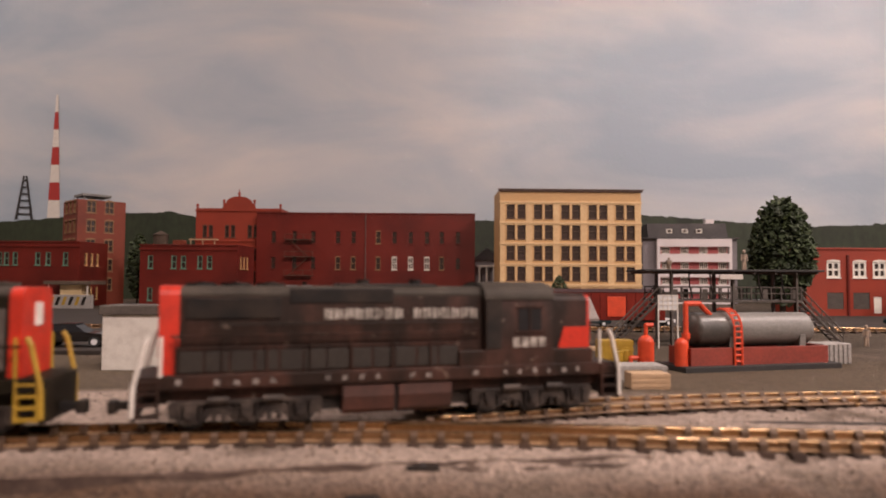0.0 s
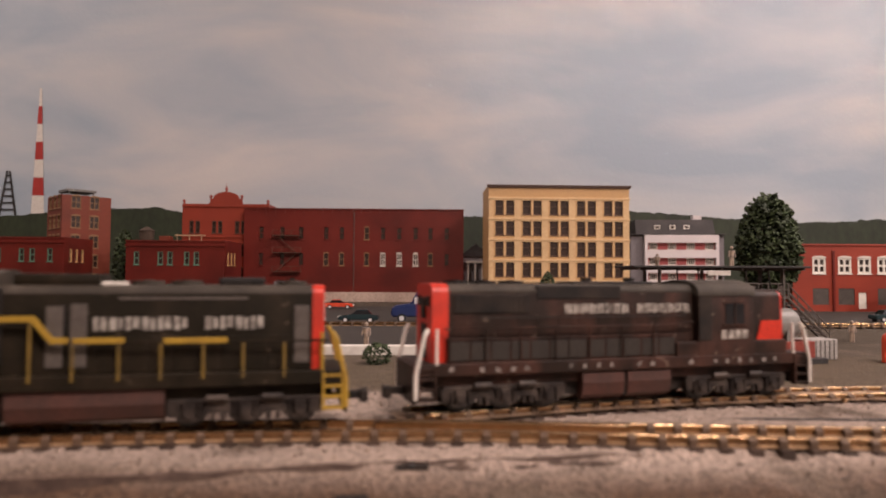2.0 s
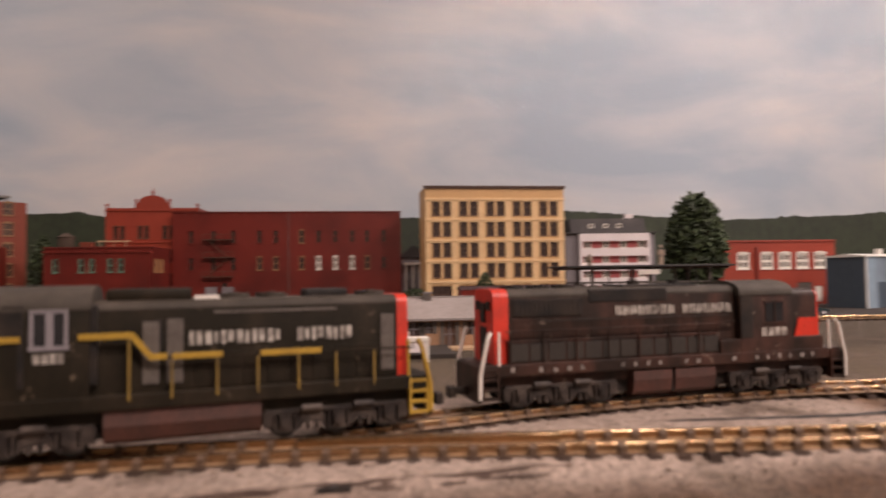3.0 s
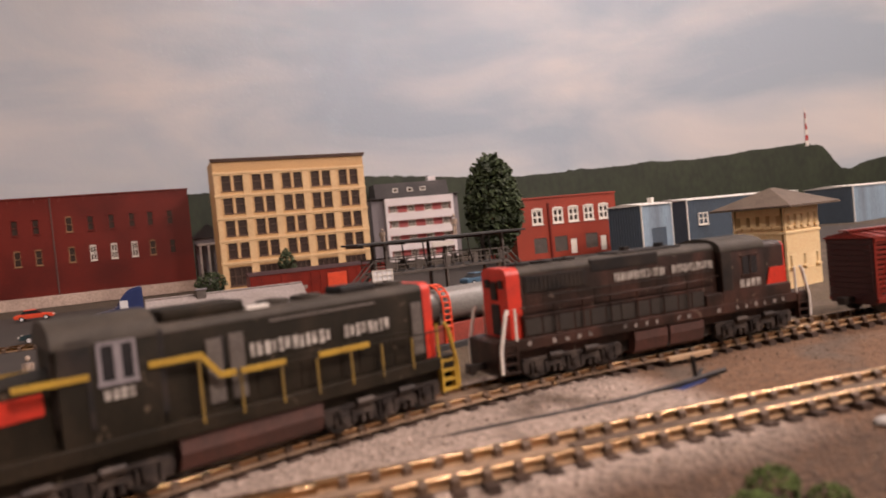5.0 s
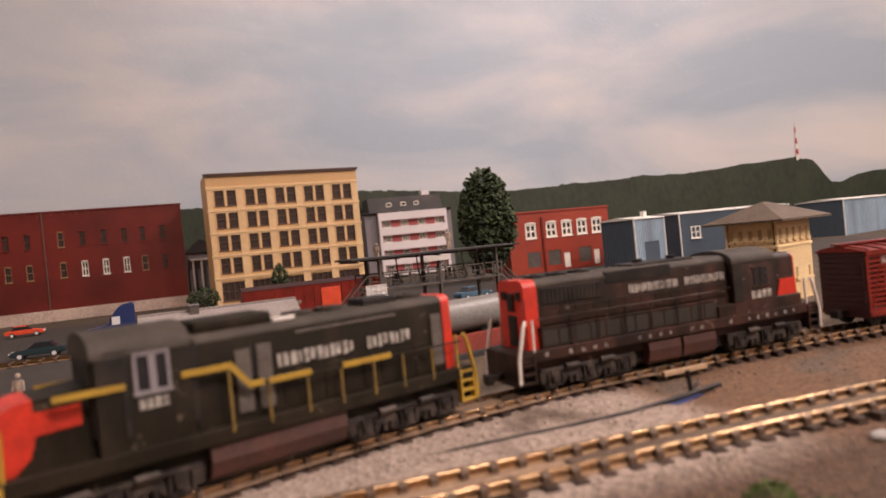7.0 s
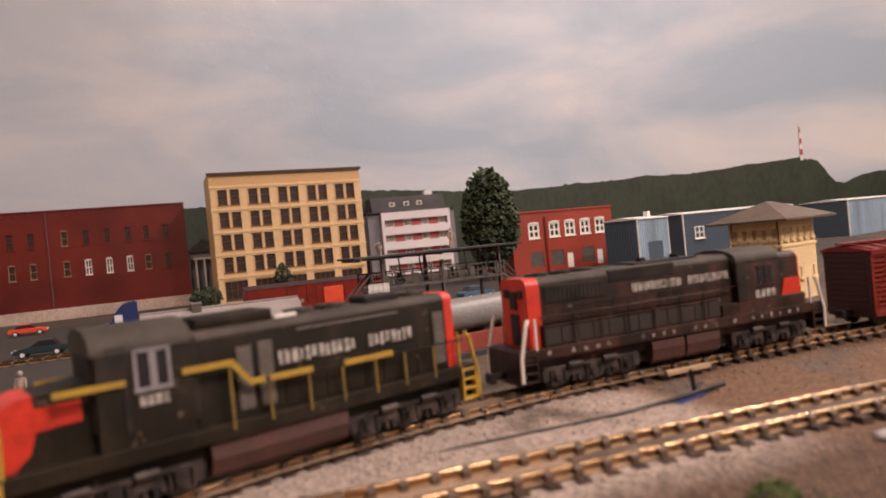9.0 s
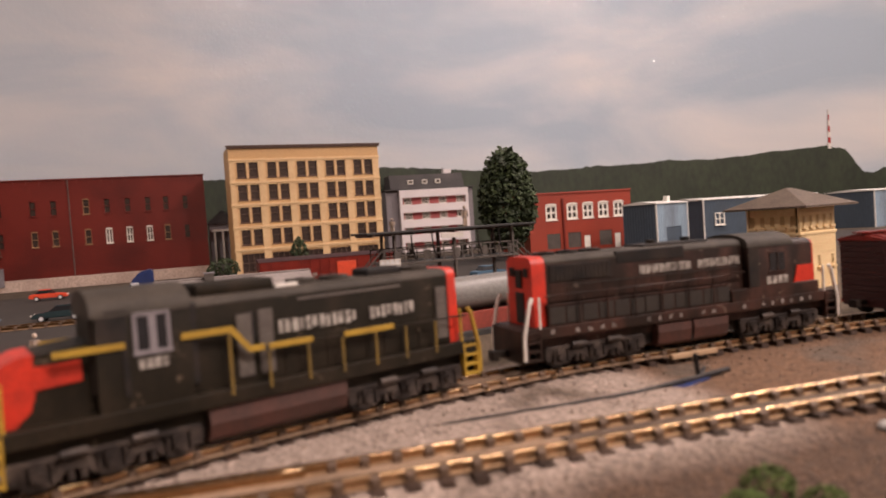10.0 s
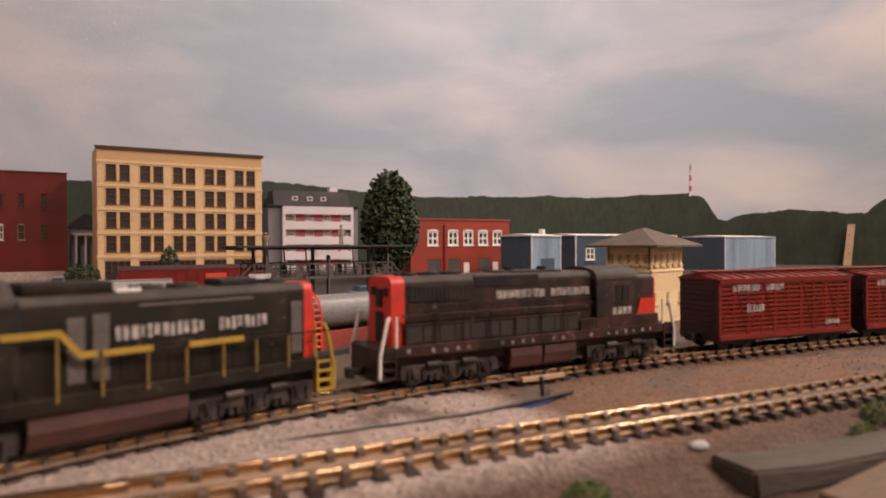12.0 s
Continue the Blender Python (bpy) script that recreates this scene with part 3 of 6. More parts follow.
def coupler(parent, x, s):
    bm = B()
    box(bm, min(x, x + s * 3.6), max(x, x + s * 3.6), -0.9, 0.9, 3.6, 5.2, 0.2)
    box(bm, min(x + s * 3.4, x + s * 5.2), max(x + s * 3.4, x + s * 5.2), -1.9, 1.3, 3.0, 5.6, 0.35)
    part("coupler", bm, M_BLACK, parent, "black knuckle coupler")


def letters(parent, x0, x1, y, z0, z1, count, material, gaps=(), slant=0.0, name="lettering"):
    """A line of unreadable worn letters as plain bars of the letters' size."""
    bm = B()
    pitch = (x1 - x0) / count
    h = z1 - z0
    for i in range(count):
        if i in gaps:
            continue
        a = x0 + pitch * i + slant
        w = pitch * 0.8
        k = 0.5 if i % 2 else 0.36
        box(bm, a, a + w * k, y - 0.06, y + 0.1, z0, z1)
        box(bm, a + w * (k + 0.16), a + w, y - 0.06, y + 0.1, z0 + h * 0.08 * (i % 3), z1 - h * 0.1 * (i % 2))
    return part(name, bm, material, parent, "worn white lettering")


def rounded_hood(bm, x0, x1, w, z0, z1, r):
    """A hood with rounded roof edges, along x."""
    prof = [(-w, z0), (w, z0)]
    for i in range(6):
        a = math.radians(90 * i / 5)
        prof.append((w - r + r * math.cos(a), z1 - r * 0.8 + r * 0.8 * math.sin(a)))
    for i in range(6):
        a = math.radians(90 + 90 * i / 5)
        prof.append((-w + r + r * math.cos(a), z1 - r * 0.8 + r * 0.8 * math.sin(a)))
    return extrude(bm, prof, "x", x0, x1)


def arched_cab(bm, x0, x1, w, z0, z_eave, z_top):
    prof = [(-w, z0), (w, z0), (w, z_eave)]
    for i in range(1, 9):
        a = math.pi * i / 9
        prof.append((w * math.cos(a), z_eave + (z_top - z_eave) * math.sin(a) ** 0.8))
    prof.append((-w, z_eave))
    return extrude(bm, prof, "x", x0, x1)


def steps_and_pilot(parent, x, s, rail_material, body_material):
    """Pilot plate, corner steps and grab irons at one end of a diesel (s: which way it faces)."""
    bm = B()
    box(bm, min(x, x + s * 1.0), max(x, x + s * 1.0), -8.2, 8.2, 2.4, 10.8, 0.25)
    part("pilot", bm, body_material, parent)
    for e in (-1, 1):
        bm = B()
        for i in range(4):
            z = 3.0 + i * 2.2
            a, b = sorted((x - s * 3.8, x - s * 0.2))
            ya, yb = sorted((e * 8.9, e * (7.2 - i * 0.2)))
            box(bm, a, b, ya, yb, z, z + 0.6, 0.1)
        for xx in (x - s * 3.9, x - s * 0.1):
            a, b = sorted((xx - 0.25, xx + 0.25))
            ya, yb = sorted((e * 8.9, e * 7.4))
            box(bm, a, b, ya, yb, 2.9, 10.6)
        part("steps", bm, rail_material if rail_material is M_YELLOW else body_material, parent, "boarding steps")
        bm = B()
        pipe(bm, [(x + s * 0.6, e * 8.7, 3.4), (x + s * 0.5, e * 8.8, 9.0), (x - s * 1.4, e * 8.8, 17.2), (x - s * 2.2, e * 8.6, 18.6)], 0.5, 8)
        pipe(bm, [(x - s * 4.2, e * 8.4, 10.8), (x - s * 4.3, e * 8.4, 18.6)], 0.36, 6)
        part("handrail", bm, rail_material, parent, "bent end handrail")
    coupler(parent, x + s * 0.8, s)


def roof_fan(parent, x, r, z, material):
    bm = B()
    rod(bm, (x, 0, z - 0.4), (x, 0, z + 0.9), r, 24)
    rod(bm, (x, 0, z + 0.85), (x, 0, z + 1.1), r * 0.35, 12)
    part("roof_fan", bm, material, parent, smooth=True)


def freight_diesel():
    """High-nosed six-axle road switcher; short hood and cab towards +x."""
    t = thing("road_switcher", 0, 0, 0, 0, "weathered dark grey six-axle diesel locomotive with scarlet ends", "locomotive", "diesel locomotives")
    bm = B()
    box(bm, -53, 51, -8.6, 8.6, 8.2, 11.0, 0.25)
    box(bm, -52, 50, -6.5, 6.5, 5.8, 8.3)
    f = part("underframe", bm, M_GREYBLACK, t)
    bm = B()
    chips = random.Random(17)
    for i in range(26):
        x = -46 + i * 3.6 + chips.uniform(-0.2, 0.2)
        if x < 48 and chips.random() > 0.3:
            z = 9.0 + chips.uniform(-0.15, 0.2)
            extrude(bm, [(x, z), (x + chips.uniform(0.7, 1.5), z), (x + chips.uniform(0.6, 1.3), z + chips.uniform(0.7, 1.3)), (x + 0.1, z + chips.uniform(0.8, 1.2))], "y", -8.7, -8.5)
    part("sill_tread_mark", bm, M_CHIP, f, "flaked white sill marks")
    bm = B()
    rounded_hood(bm, -48.6, 18.4, 6.6, 10.8, 28.4, 2.6)
    hood = part("long_hood", bm, M_GREYBLACK, t, smooth=True)
    bm = B()
    rounded_hood(bm, -49.4, -45.6, 6.66, 10.9, 28.47, 2.6)
    hood_end = part("hood_end", bm, M_SCARLET, t, "faded scarlet hood end", smooth=True)
    bm = B()
    box(bm, -49.9, -49.2, -1.6, 1.6, 20.5, 25.2, 0.3)
    box(bm, -49.8, -49.2, -4.8, -2.4, 23.4, 25.6, 0.2)
    box(bm, -49.8, -49.2, 2.4, 4.8, 23.4, 25.6, 0.2)
    box(bm, -49.7, -49.2, -2.2, 2.2, 11.4, 19.4, 0.2)
    part("end_door", bm, M_BLACK, hood_end, "black lamp box, number boards and end door")
    for s in (-1, 1):
        bm = B()
        y0, y1 = sorted((s * 6.5, s * 6.9))
        box(bm, -44.6, -26.2, y0, y1, 21.8, 26.0, 0.12)
        for i in range(14):
            x = -44 + i * 1.26
            ya, yb = sorted((s * 6.9, s * 7.05))
            box(bm, x, x + 0.6, ya, yb, 22.2, 25.6)
        part("radiator_grille", bm, M_BLACK, hood, "black radiator grille")
        bm = B()
        box(bm, -46.0, 12.4, *sorted((s * 6.5, s * 7.5)), 10.9, 15.9, 0.25)
        box(bm, -46.2, 12.6, *sorted((s * 6.5, s * 7.75)), 15.8, 16.3, 0.1)
        box_band = part("battery_box", bm, M_GREYBLACK, hood, "long low equipment box along the walkway")
        for i in range(12):
            bm = B()
            x = -45.4 + i * 4.82
            box(bm, x, x + 4.35, *sorted((s * 7.45, s * 7.68)), 11.4, 15.5, 0.1)
            part("box_door", bm, M_PANEL, box_band)
        for i in range(12):
            bm = B()
            x = -44.5 + i * 5.15
            box(bm, x, x + 5.0, *sorted((s * 6.5, s * 6.68)), 16.6, 21.3, 0.06)
            part("door_panel", bm, M_GREYBLACK, hood)
        bm = B()
        box(bm, -38, 16, *sorted((s * 6.6, s * 6.82)), 20.6, 20.85)
        part("hood_seam", bm, M_PANEL, hood, "rubbed hood seam")
        bm = B()
        box(bm, -24.4, -2.4, *sorted((s * 4.6, s * 6.75)), 24.8, 28.1, 0.3)
        part("intake_grille", bm, M_BLACK, hood, "black roofline intake grille")
        bm = B()
        pipe(bm, [(-47, s * 8.3, 18.6), (8, s * 8.3, 18.6), (17, s * 8.3, 19.2)], 0.22, 6)
        for i in range(7):
            rod(bm, (-46 + i * 8.6, s * 8.35, 10.9), (-46 + i * 8.6, s * 8.3, 18.6), 0.2, 6)
        part("side_handrail", bm, M_GREYBLACK, t, "thin dark walkway handrail")
    letters(hood, -17.2, 17.2, -6.76, 21.5, 23.8, 16, M_LETTER, gaps=(8,))
    bm = B()
    box(bm, -14, 8, -4.4, 4.4, 28.2, 29.0, 0.3)
    for x in (-8, 4):
        rod(bm, (x, 0, 28.5), (x, 0, 30.0), 1.4, 12)
    part("exhaust_housing", bm, M_BLACK, hood)
    bm = B()
    rounded_hood(bm, -45.5, 18.3, 6.64, 26.9, 28.45, 2.6)
    part("hood_roof", bm, M_DUSTY, hood, "dusty brown-grey hood roof", smooth=True)
    for x in (-42, -35, -28):
        roof_fan(hood, x, 3.0, 28.2, M_BLACK)
    bm = B()
    arched_cab(bm, 18.2, 34.6, 8.5, 10.8, 26.2, 29.4)
    cab = part("cab", bm, M_GREYBLACK, t, "dark grey cab with arched roof", smooth=True)
    bm = B()
    arched_cab(bm, 18.0, 34.9, 8.75, 25.6, 26.3, 29.6)
    part("cab_roof", bm, M_DUSTY, cab, "dusty tan arched cab roof", smooth=True)
    # No real recess: the black panel puts its shade into colour.
    bm = B()
    box(bm, 18.3, 22.0, -8.66, -8.3, 14.6, 26.0, 0.2)
    part("cab_door", bm, M_BLACK, cab, "flat black panel for the dark recess of the cab door")
    for s in (-1, 1):
        bm = B()
        for x in (26.0, 29.1):
            y0, y1 = sorted((s * 8.45, s * 8.7))
            box(bm, x, x + 2.6, y0, y1, 18.6, 23.6, 0.1)
        part("cab_window", bm, M_GLASSDARK, cab, "black cab side window")
        bm = B()
        y0, y1 = sorted((s * 8.45, s * 8.85))
        box(bm, 25.4, 32.3, y0, y1, 18.1, 18.6)
        box(bm, 28.65, 29.05, y0, y1, 18.4, 23.7)
        box(bm, 25.5, 32.2, y0, y1, 23.7, 24.1)
        part("window_frame", bm, M_GREYBLACK, cab)
    bm = B()
    for i in range(4):
        box(bm, 24.8 + i * 2.1, 26.4 + i * 2.1, -8.64, -8.45, 14.9, 17.1)
    part("road_number_bars", bm, M_LETTER, cab, "worn white number, unreadable")
    bm = B()
    box(bm, 12, 45, -8.4, 8.4, 10.8, 14.4, 0.4)
    part("walkway_tank", bm, M_GREYBLACK, t)
    bm = B()
    rounded_hood(bm, 34.4, 44.2, 6.9, 10.9, 27.0, 2.4)
    nose = part("short_hood", bm, M_GREYBLACK, t, smooth=True)
    bm = B()
    rounded_hood(bm, 44.0, 44.9, 6.8, 11.0, 26.8, 2.4)
    part("nose_end", bm, M_SCARLET, nose, "scarlet nose panel", smooth=True)
    for s in (-1, 1):
        bm = B()
        y0, y1 = sorted((s * 6.85, s * 7.2))
        extrude(bm, [(36.6, 14.3), (44.6, 14.3), (44.6, 19.2), (38.2, 19.2)], "y", y0, y1)
        part("nose_wing", bm, M_SCARLET, nose, "scarlet wing on the nose")
    bm = B()
    ball(bm, (45.0, 1.4, 23), 0.9, 2)
    ball(bm, (45.0, -1.4, 23), 0.9, 2)
    part("headlight", bm, M_WHITE, nose)
    bm = B()
    for x0, x1 in ((-13.3, -2.4), (-1.4, 10.4)):
        prof = [(-7.6, 2.6), (-6.6, 1.7), (6.6, 1.7), (7.6, 2.6), (8.2, 5.5), (8.0, 7.8), (-8.0, 7.8), (-8.2, 5.5)]
        extrude(bm, prof, "x", x0, x1)
    part("fuel_tank", bm, M_RUST, t, "rust brown fuel tank in two halves")
    # Black slab paints in the dark of the gap between the tank halves.
    bm = B()
    box(bm, -2.4, -1.4, -7.4, 7.4, 2.2, 8)
    part("tank_gap_block", bm, M_BLACK, t)
    # Added black block that keeps the gaps under the frame dark.
    bm = B()
    box(bm, -46, 44, -5.2, 5.2, 2.6, 8.3)
    part("dark_filler_block", bm, M_BLACK, t, "black block added to darken the gaps under the frame")
    six_wheel_truck(t, -32.5)
    six_wheel_truck(t, 30)
    steps_and_pilot(t, -53, -1, M_WHITE, M_GREYBLACK)
    steps_and_pilot(t, 51, 1, M_WHITE, M_GREYBLACK)
    return t


def stripe_diesel():
    """Low-nosed six-axle diesel with yellow stripes; its cab and nose towards -x."""
    t = thing("striped_diesel", 0, 0, 0, 0, "olive grey six-axle diesel with yellow stripes and scarlet nose", "locomotive", "diesel locomotives")
    bm = B()
    box(bm, -48, 49, -8.8, 8.8, 8.2, 11.0, 0.25)
    box(bm, -46, 47, -6.5, 6.5, 5.6, 8.3)
    part("underframe", bm, M_OLIVE, t)
    bm = B()
    rounded_hood(bm, -15, 44.0, 6.7, 10.8, 28.0, 2.2)
    hood = part("long_hood", bm, M_OLIVE, t, smooth=True)
    bm = B()
    rounded_hood(bm, 42.8, 45.2, 6.78, 10.9, 28.08, 2.2)
    part("hood_end", bm, M_SCARLET, t, "bright scarlet hood end", smooth=True)
    bm = B()
    box(bm, 45.1, 45.6, -1.5, 1.5, 20.5, 25, 0.2)
    part("end_headlight", bm, M_WHITE, t)
    for s in (-1, 1):
        for i in range(10):
            bm = B()
            x = -2 + i * 4.5
            box(bm, x, x + 4.1, *sorted((s * 6.6, s * 6.86)), 11.2, 18.0, 0.08)
            part("door_panel", bm, M_OLIVE, hood)
        for x, z1 in ((-6.6, 24.0), (-2.4, 24.4), (39.2, 24.0)):
            bm = B()
            box(bm, x, x + 2.9, *sorted((s * 6.75, s * 7.05)), 12.4, z1, 0.1)
            for k in range(9):
                box(bm, x + 0.4, x + 2.5, *sorted((s * 7.0, s * 7.15)), 13 + k * 1.2, 13.5 + k * 1.2)
            part("louvre_door", bm, M_STEEL, hood, "lighter grey louvred door")
        bm = B()
        box(bm, -4.2, -2.9, *sorted((s * 6.6, s * 6.8)), 18.6, 24.4)
        part("door_gap", bm, M_BLACK, hood)
        bm = B()
        box(bm, 6, 30, *sorted((s * 6.66, s * 6.84)), 25.2, 25.7, 0.05)
        part("hood_seam", bm, M_STEEL, hood, "rubbed pale hood edge")
        ya, yb = sorted((s * 8.5, s * 9.0))
        for x0, x1, z in ((-1.4, 7.6, 17.0), (14.6, 26.4, 16.8)):
            bm = B()
            box(bm, x0, x1, ya, yb, z, z + 1.1, 0.06)
            part("yellow_stripe", bm, M_YELLOW, t, "chipped yellow stripe")
        bm = B()
        extrude(bm, [(-5.2, 17.1), (-2.2, 17.1), (-2.2, 18.2), (-4.8, 18.2), (-8.0, 22.3), (-17.0, 22.3), (-17.0, 21.2), (-8.5, 21.2)], "y", ya, yb)
        part("yellow_stripe", bm, M_YELLOW, t, "yellow stripe with a step up to the cab")
        bm = B()
        pipe(bm, [(-4, s * 8.8, 17.4), (46, s * 8.8, 17.0)], 0.2, 6)
        part("side_handrail", bm, M_OLIVE, t)
        for x in (-8.7, -1.4, 6.6, 14.1, 21.9, 29.4, 37.3):
            bm = B()
            box(bm, x - 0.27, x + 0.27, *sorted((s * 8.6, s * 8.95)), 9.8, 16.8 if x > -5 else 21.2, 0.08)
            part("stanchion", bm, M_YELLOW_DIM, t, "dim yellow handrail stanchion")
    letters(hood, 1.6, 33.6, -6.95, 19.3, 21.9, 11, M_LETTER, gaps=(6,))
    bm = B()
    box(bm, -13, 2, -5.2, 5.2, 27.8, 30.2, 0.6)
    part("dynamic_brake_housing", bm, M_OLIVE, hood, "raised roof housing", smooth=True)
    bm = B()
    box(bm, 24, 33, -3.4, 3.4, 27.8, 29.6, 0.5)
    part("roof_housing", bm, M_BLACK, hood)
    bm = B()
    rounded_hood(bm, -14.8, 42.7, 6.74, 26.5, 28.05, 2.2)
    part("hood_roof", bm, M_DUSTY, hood, "dusty grey hood roof", smooth=True)
    for x in (10, 17.5, 38.5):
        roof_fan(hood, x, 3.2, 28.0, M_DUSTY)
    bm = B()
    box(bm, 2.4, 7.2, -4.9, -4.0, 27.8, 28.7, 0.2)
    part("roof_hatch", bm, M_WHITE, hood, "whitened roof hatch")
    bm = B()
    arched_cab(bm, -30.4, -15.2, 8.6, 10.8, 27.0, 30.8)
    cab = part("cab", bm, M_OLIVE, t, smooth=True)
    bm = B()
    arched_cab(bm, -30.9, -14.9, 8.8, 26.6, 27.1, 31.0)
    part("cab_roof", bm, M_DUSTY, cab, "dusty grey arched cab roof", smooth=True)
    bm = B()
    box(bm, -15.3, -14.0, -8.2, -6.6, 13, 27.4, 0.2)
    box(bm, -30.9, -30.3, -7.4, -4.6, 14, 26.4, 0.2)
    # Flat black panel added over the front part of the cab side.
    extrude(bm, [(-30.5, 21.0), (-26.4, 21.0), (-26.4, 13.2), (-25.5, 13.2), (-25.5, 27.6), (-28.6, 27.6), (-30.0, 26.4)], "y", -8.78, -8.4)
    part("cab_door", bm, M_BLACK, cab, "black end doors and a flat black panel on the cab side")
    for s in (-1, 1):
        bm = B()
        y0, y1 = sorted((s * 8.5, s * 8.85))
        box(bm, -24.8, -18.4, y0, y1, 19.6, 20.4, 0.08)
        box(bm, -24.6, -24.0, y0, y1, 20.2, 26.6)
        box(bm, -22.1, -20.9, y0, y1, 20.2, 26.6)
        box(bm, -19.2, -18.6, y0, y1, 20.2, 26.6)
        box(bm, -24.6, -18.6, y0, y1, 26.2, 26.8)
        part("window_frame", bm, M_STUCCO_GREY, cab, "pale grey cab window frame")
        for x in (-24.0, -20.9):
            bm = B()
            box(bm, x, x + 1.8, *sorted((s * 8.5, s * 8.66)), 20.4, 26.2, 0.05)
            part("cab_window", bm, M_GLASSDARK, cab, "black cab side window")
    bm = B()
    for i in range(4):
        box(bm, -24.0 + i * 1.25, -23.05 + i * 1.25, -8.75, -8.5, 17.3, 19.0)
    part("road_number_bars", bm, M_LETTER, cab, "worn white number, unreadable")
    bm = B()
    extrude(bm, [(-30.2, 10.8), (-30.2, 22.6), (-41, 21.6), (-45.4, 19.4), (-45.4, 10.8)], "y", -6.2, 6.2)
    nose = part("short_hood", bm, M_OLIVE, t)
    bm = B()
    extrude(bm, [(-42.0, 10.9), (-39.6, 13.2), (-38.8, 16.0), (-38.8, 22.05), (-41.1, 21.8), (-45.8, 19.6), (-45.8, 10.9)], "y", -6.35, 6.35)
    part("nose_end", bm, M_SCARLET, nose, "bright scarlet low nose")
    for s in (-1, 1):
        bm = B()
        extrude(bm, [(-39.0, 16.4), (-32.2, 16.8), (-32.2, 20.2), (-39.0, 20.0)], "y", *sorted((s * 6.1, s * 6.5)))
        part("nose_wing", bm, M_SCARLET, nose, "scarlet wing on the nose")
        bm = B()
        box(bm, -36.5, -26.0, *sorted((s * 8.5, s * 9.0)), 21.2, 22.2)
        part("yellow_stripe", bm, M_YELLOW, t, "chipped yellow stripe")
    bm = B()
    extrude(bm, [(-7.4, 2.6), (-6.2, 1.8), (6.2, 1.8), (7.4, 2.6), (8.3, 5.2), (7.9, 8.3), (-7.9, 8.3), (-8.3, 5.2)], "x", -13, 14.8)
    part("fuel_tank", bm, M_RUST, t, "rust brown fuel tank")
    # Added black block, darkens the openings between tank and trucks.
    bm = B()
    box(bm, -43, 44, -5.2, 5.2, 2.6, 8.3)
    part("dark_filler_block", bm, M_BLACK, t, "black block added to darken the gaps under the frame")
    six_wheel_truck(t, -29)
    six_wheel_truck(t, 30)
    steps_and_pilot(t, 49, 1, M_YELLOW, M_OLIVE)
    steps_and_pilot(t, -48, -1, M_YELLOW, M_OLIVE)
    return t


def four_wheel_truck(parent, cx):
    bm = B()
    for s in (-1, 1):
        y0, y1 = sorted((s * 6.2, s * 7.6))
        extrude(bm, [(cx - 7.5, 2.2), (cx - 4.6, 2.2), (cx - 2.6, 1.4), (cx + 2.6, 1.4), (cx + 4.6, 2.2), (cx + 7.5, 2.2), (cx + 7.0, 4.4), (cx - 7.0, 4.4)], "y", y0, y1)
    box(bm, cx - 2, cx + 2, -6.3, 6.3, 2.4, 4.8)
    t = part("truck", bm, M_BLACK, parent, "black four-wheel truck")
    for i in (-1, 1):
        for s in (-1, 1):
            share("wheel", WHEEL, t, cx + i * 5.4, s * 4.9, 3.1)


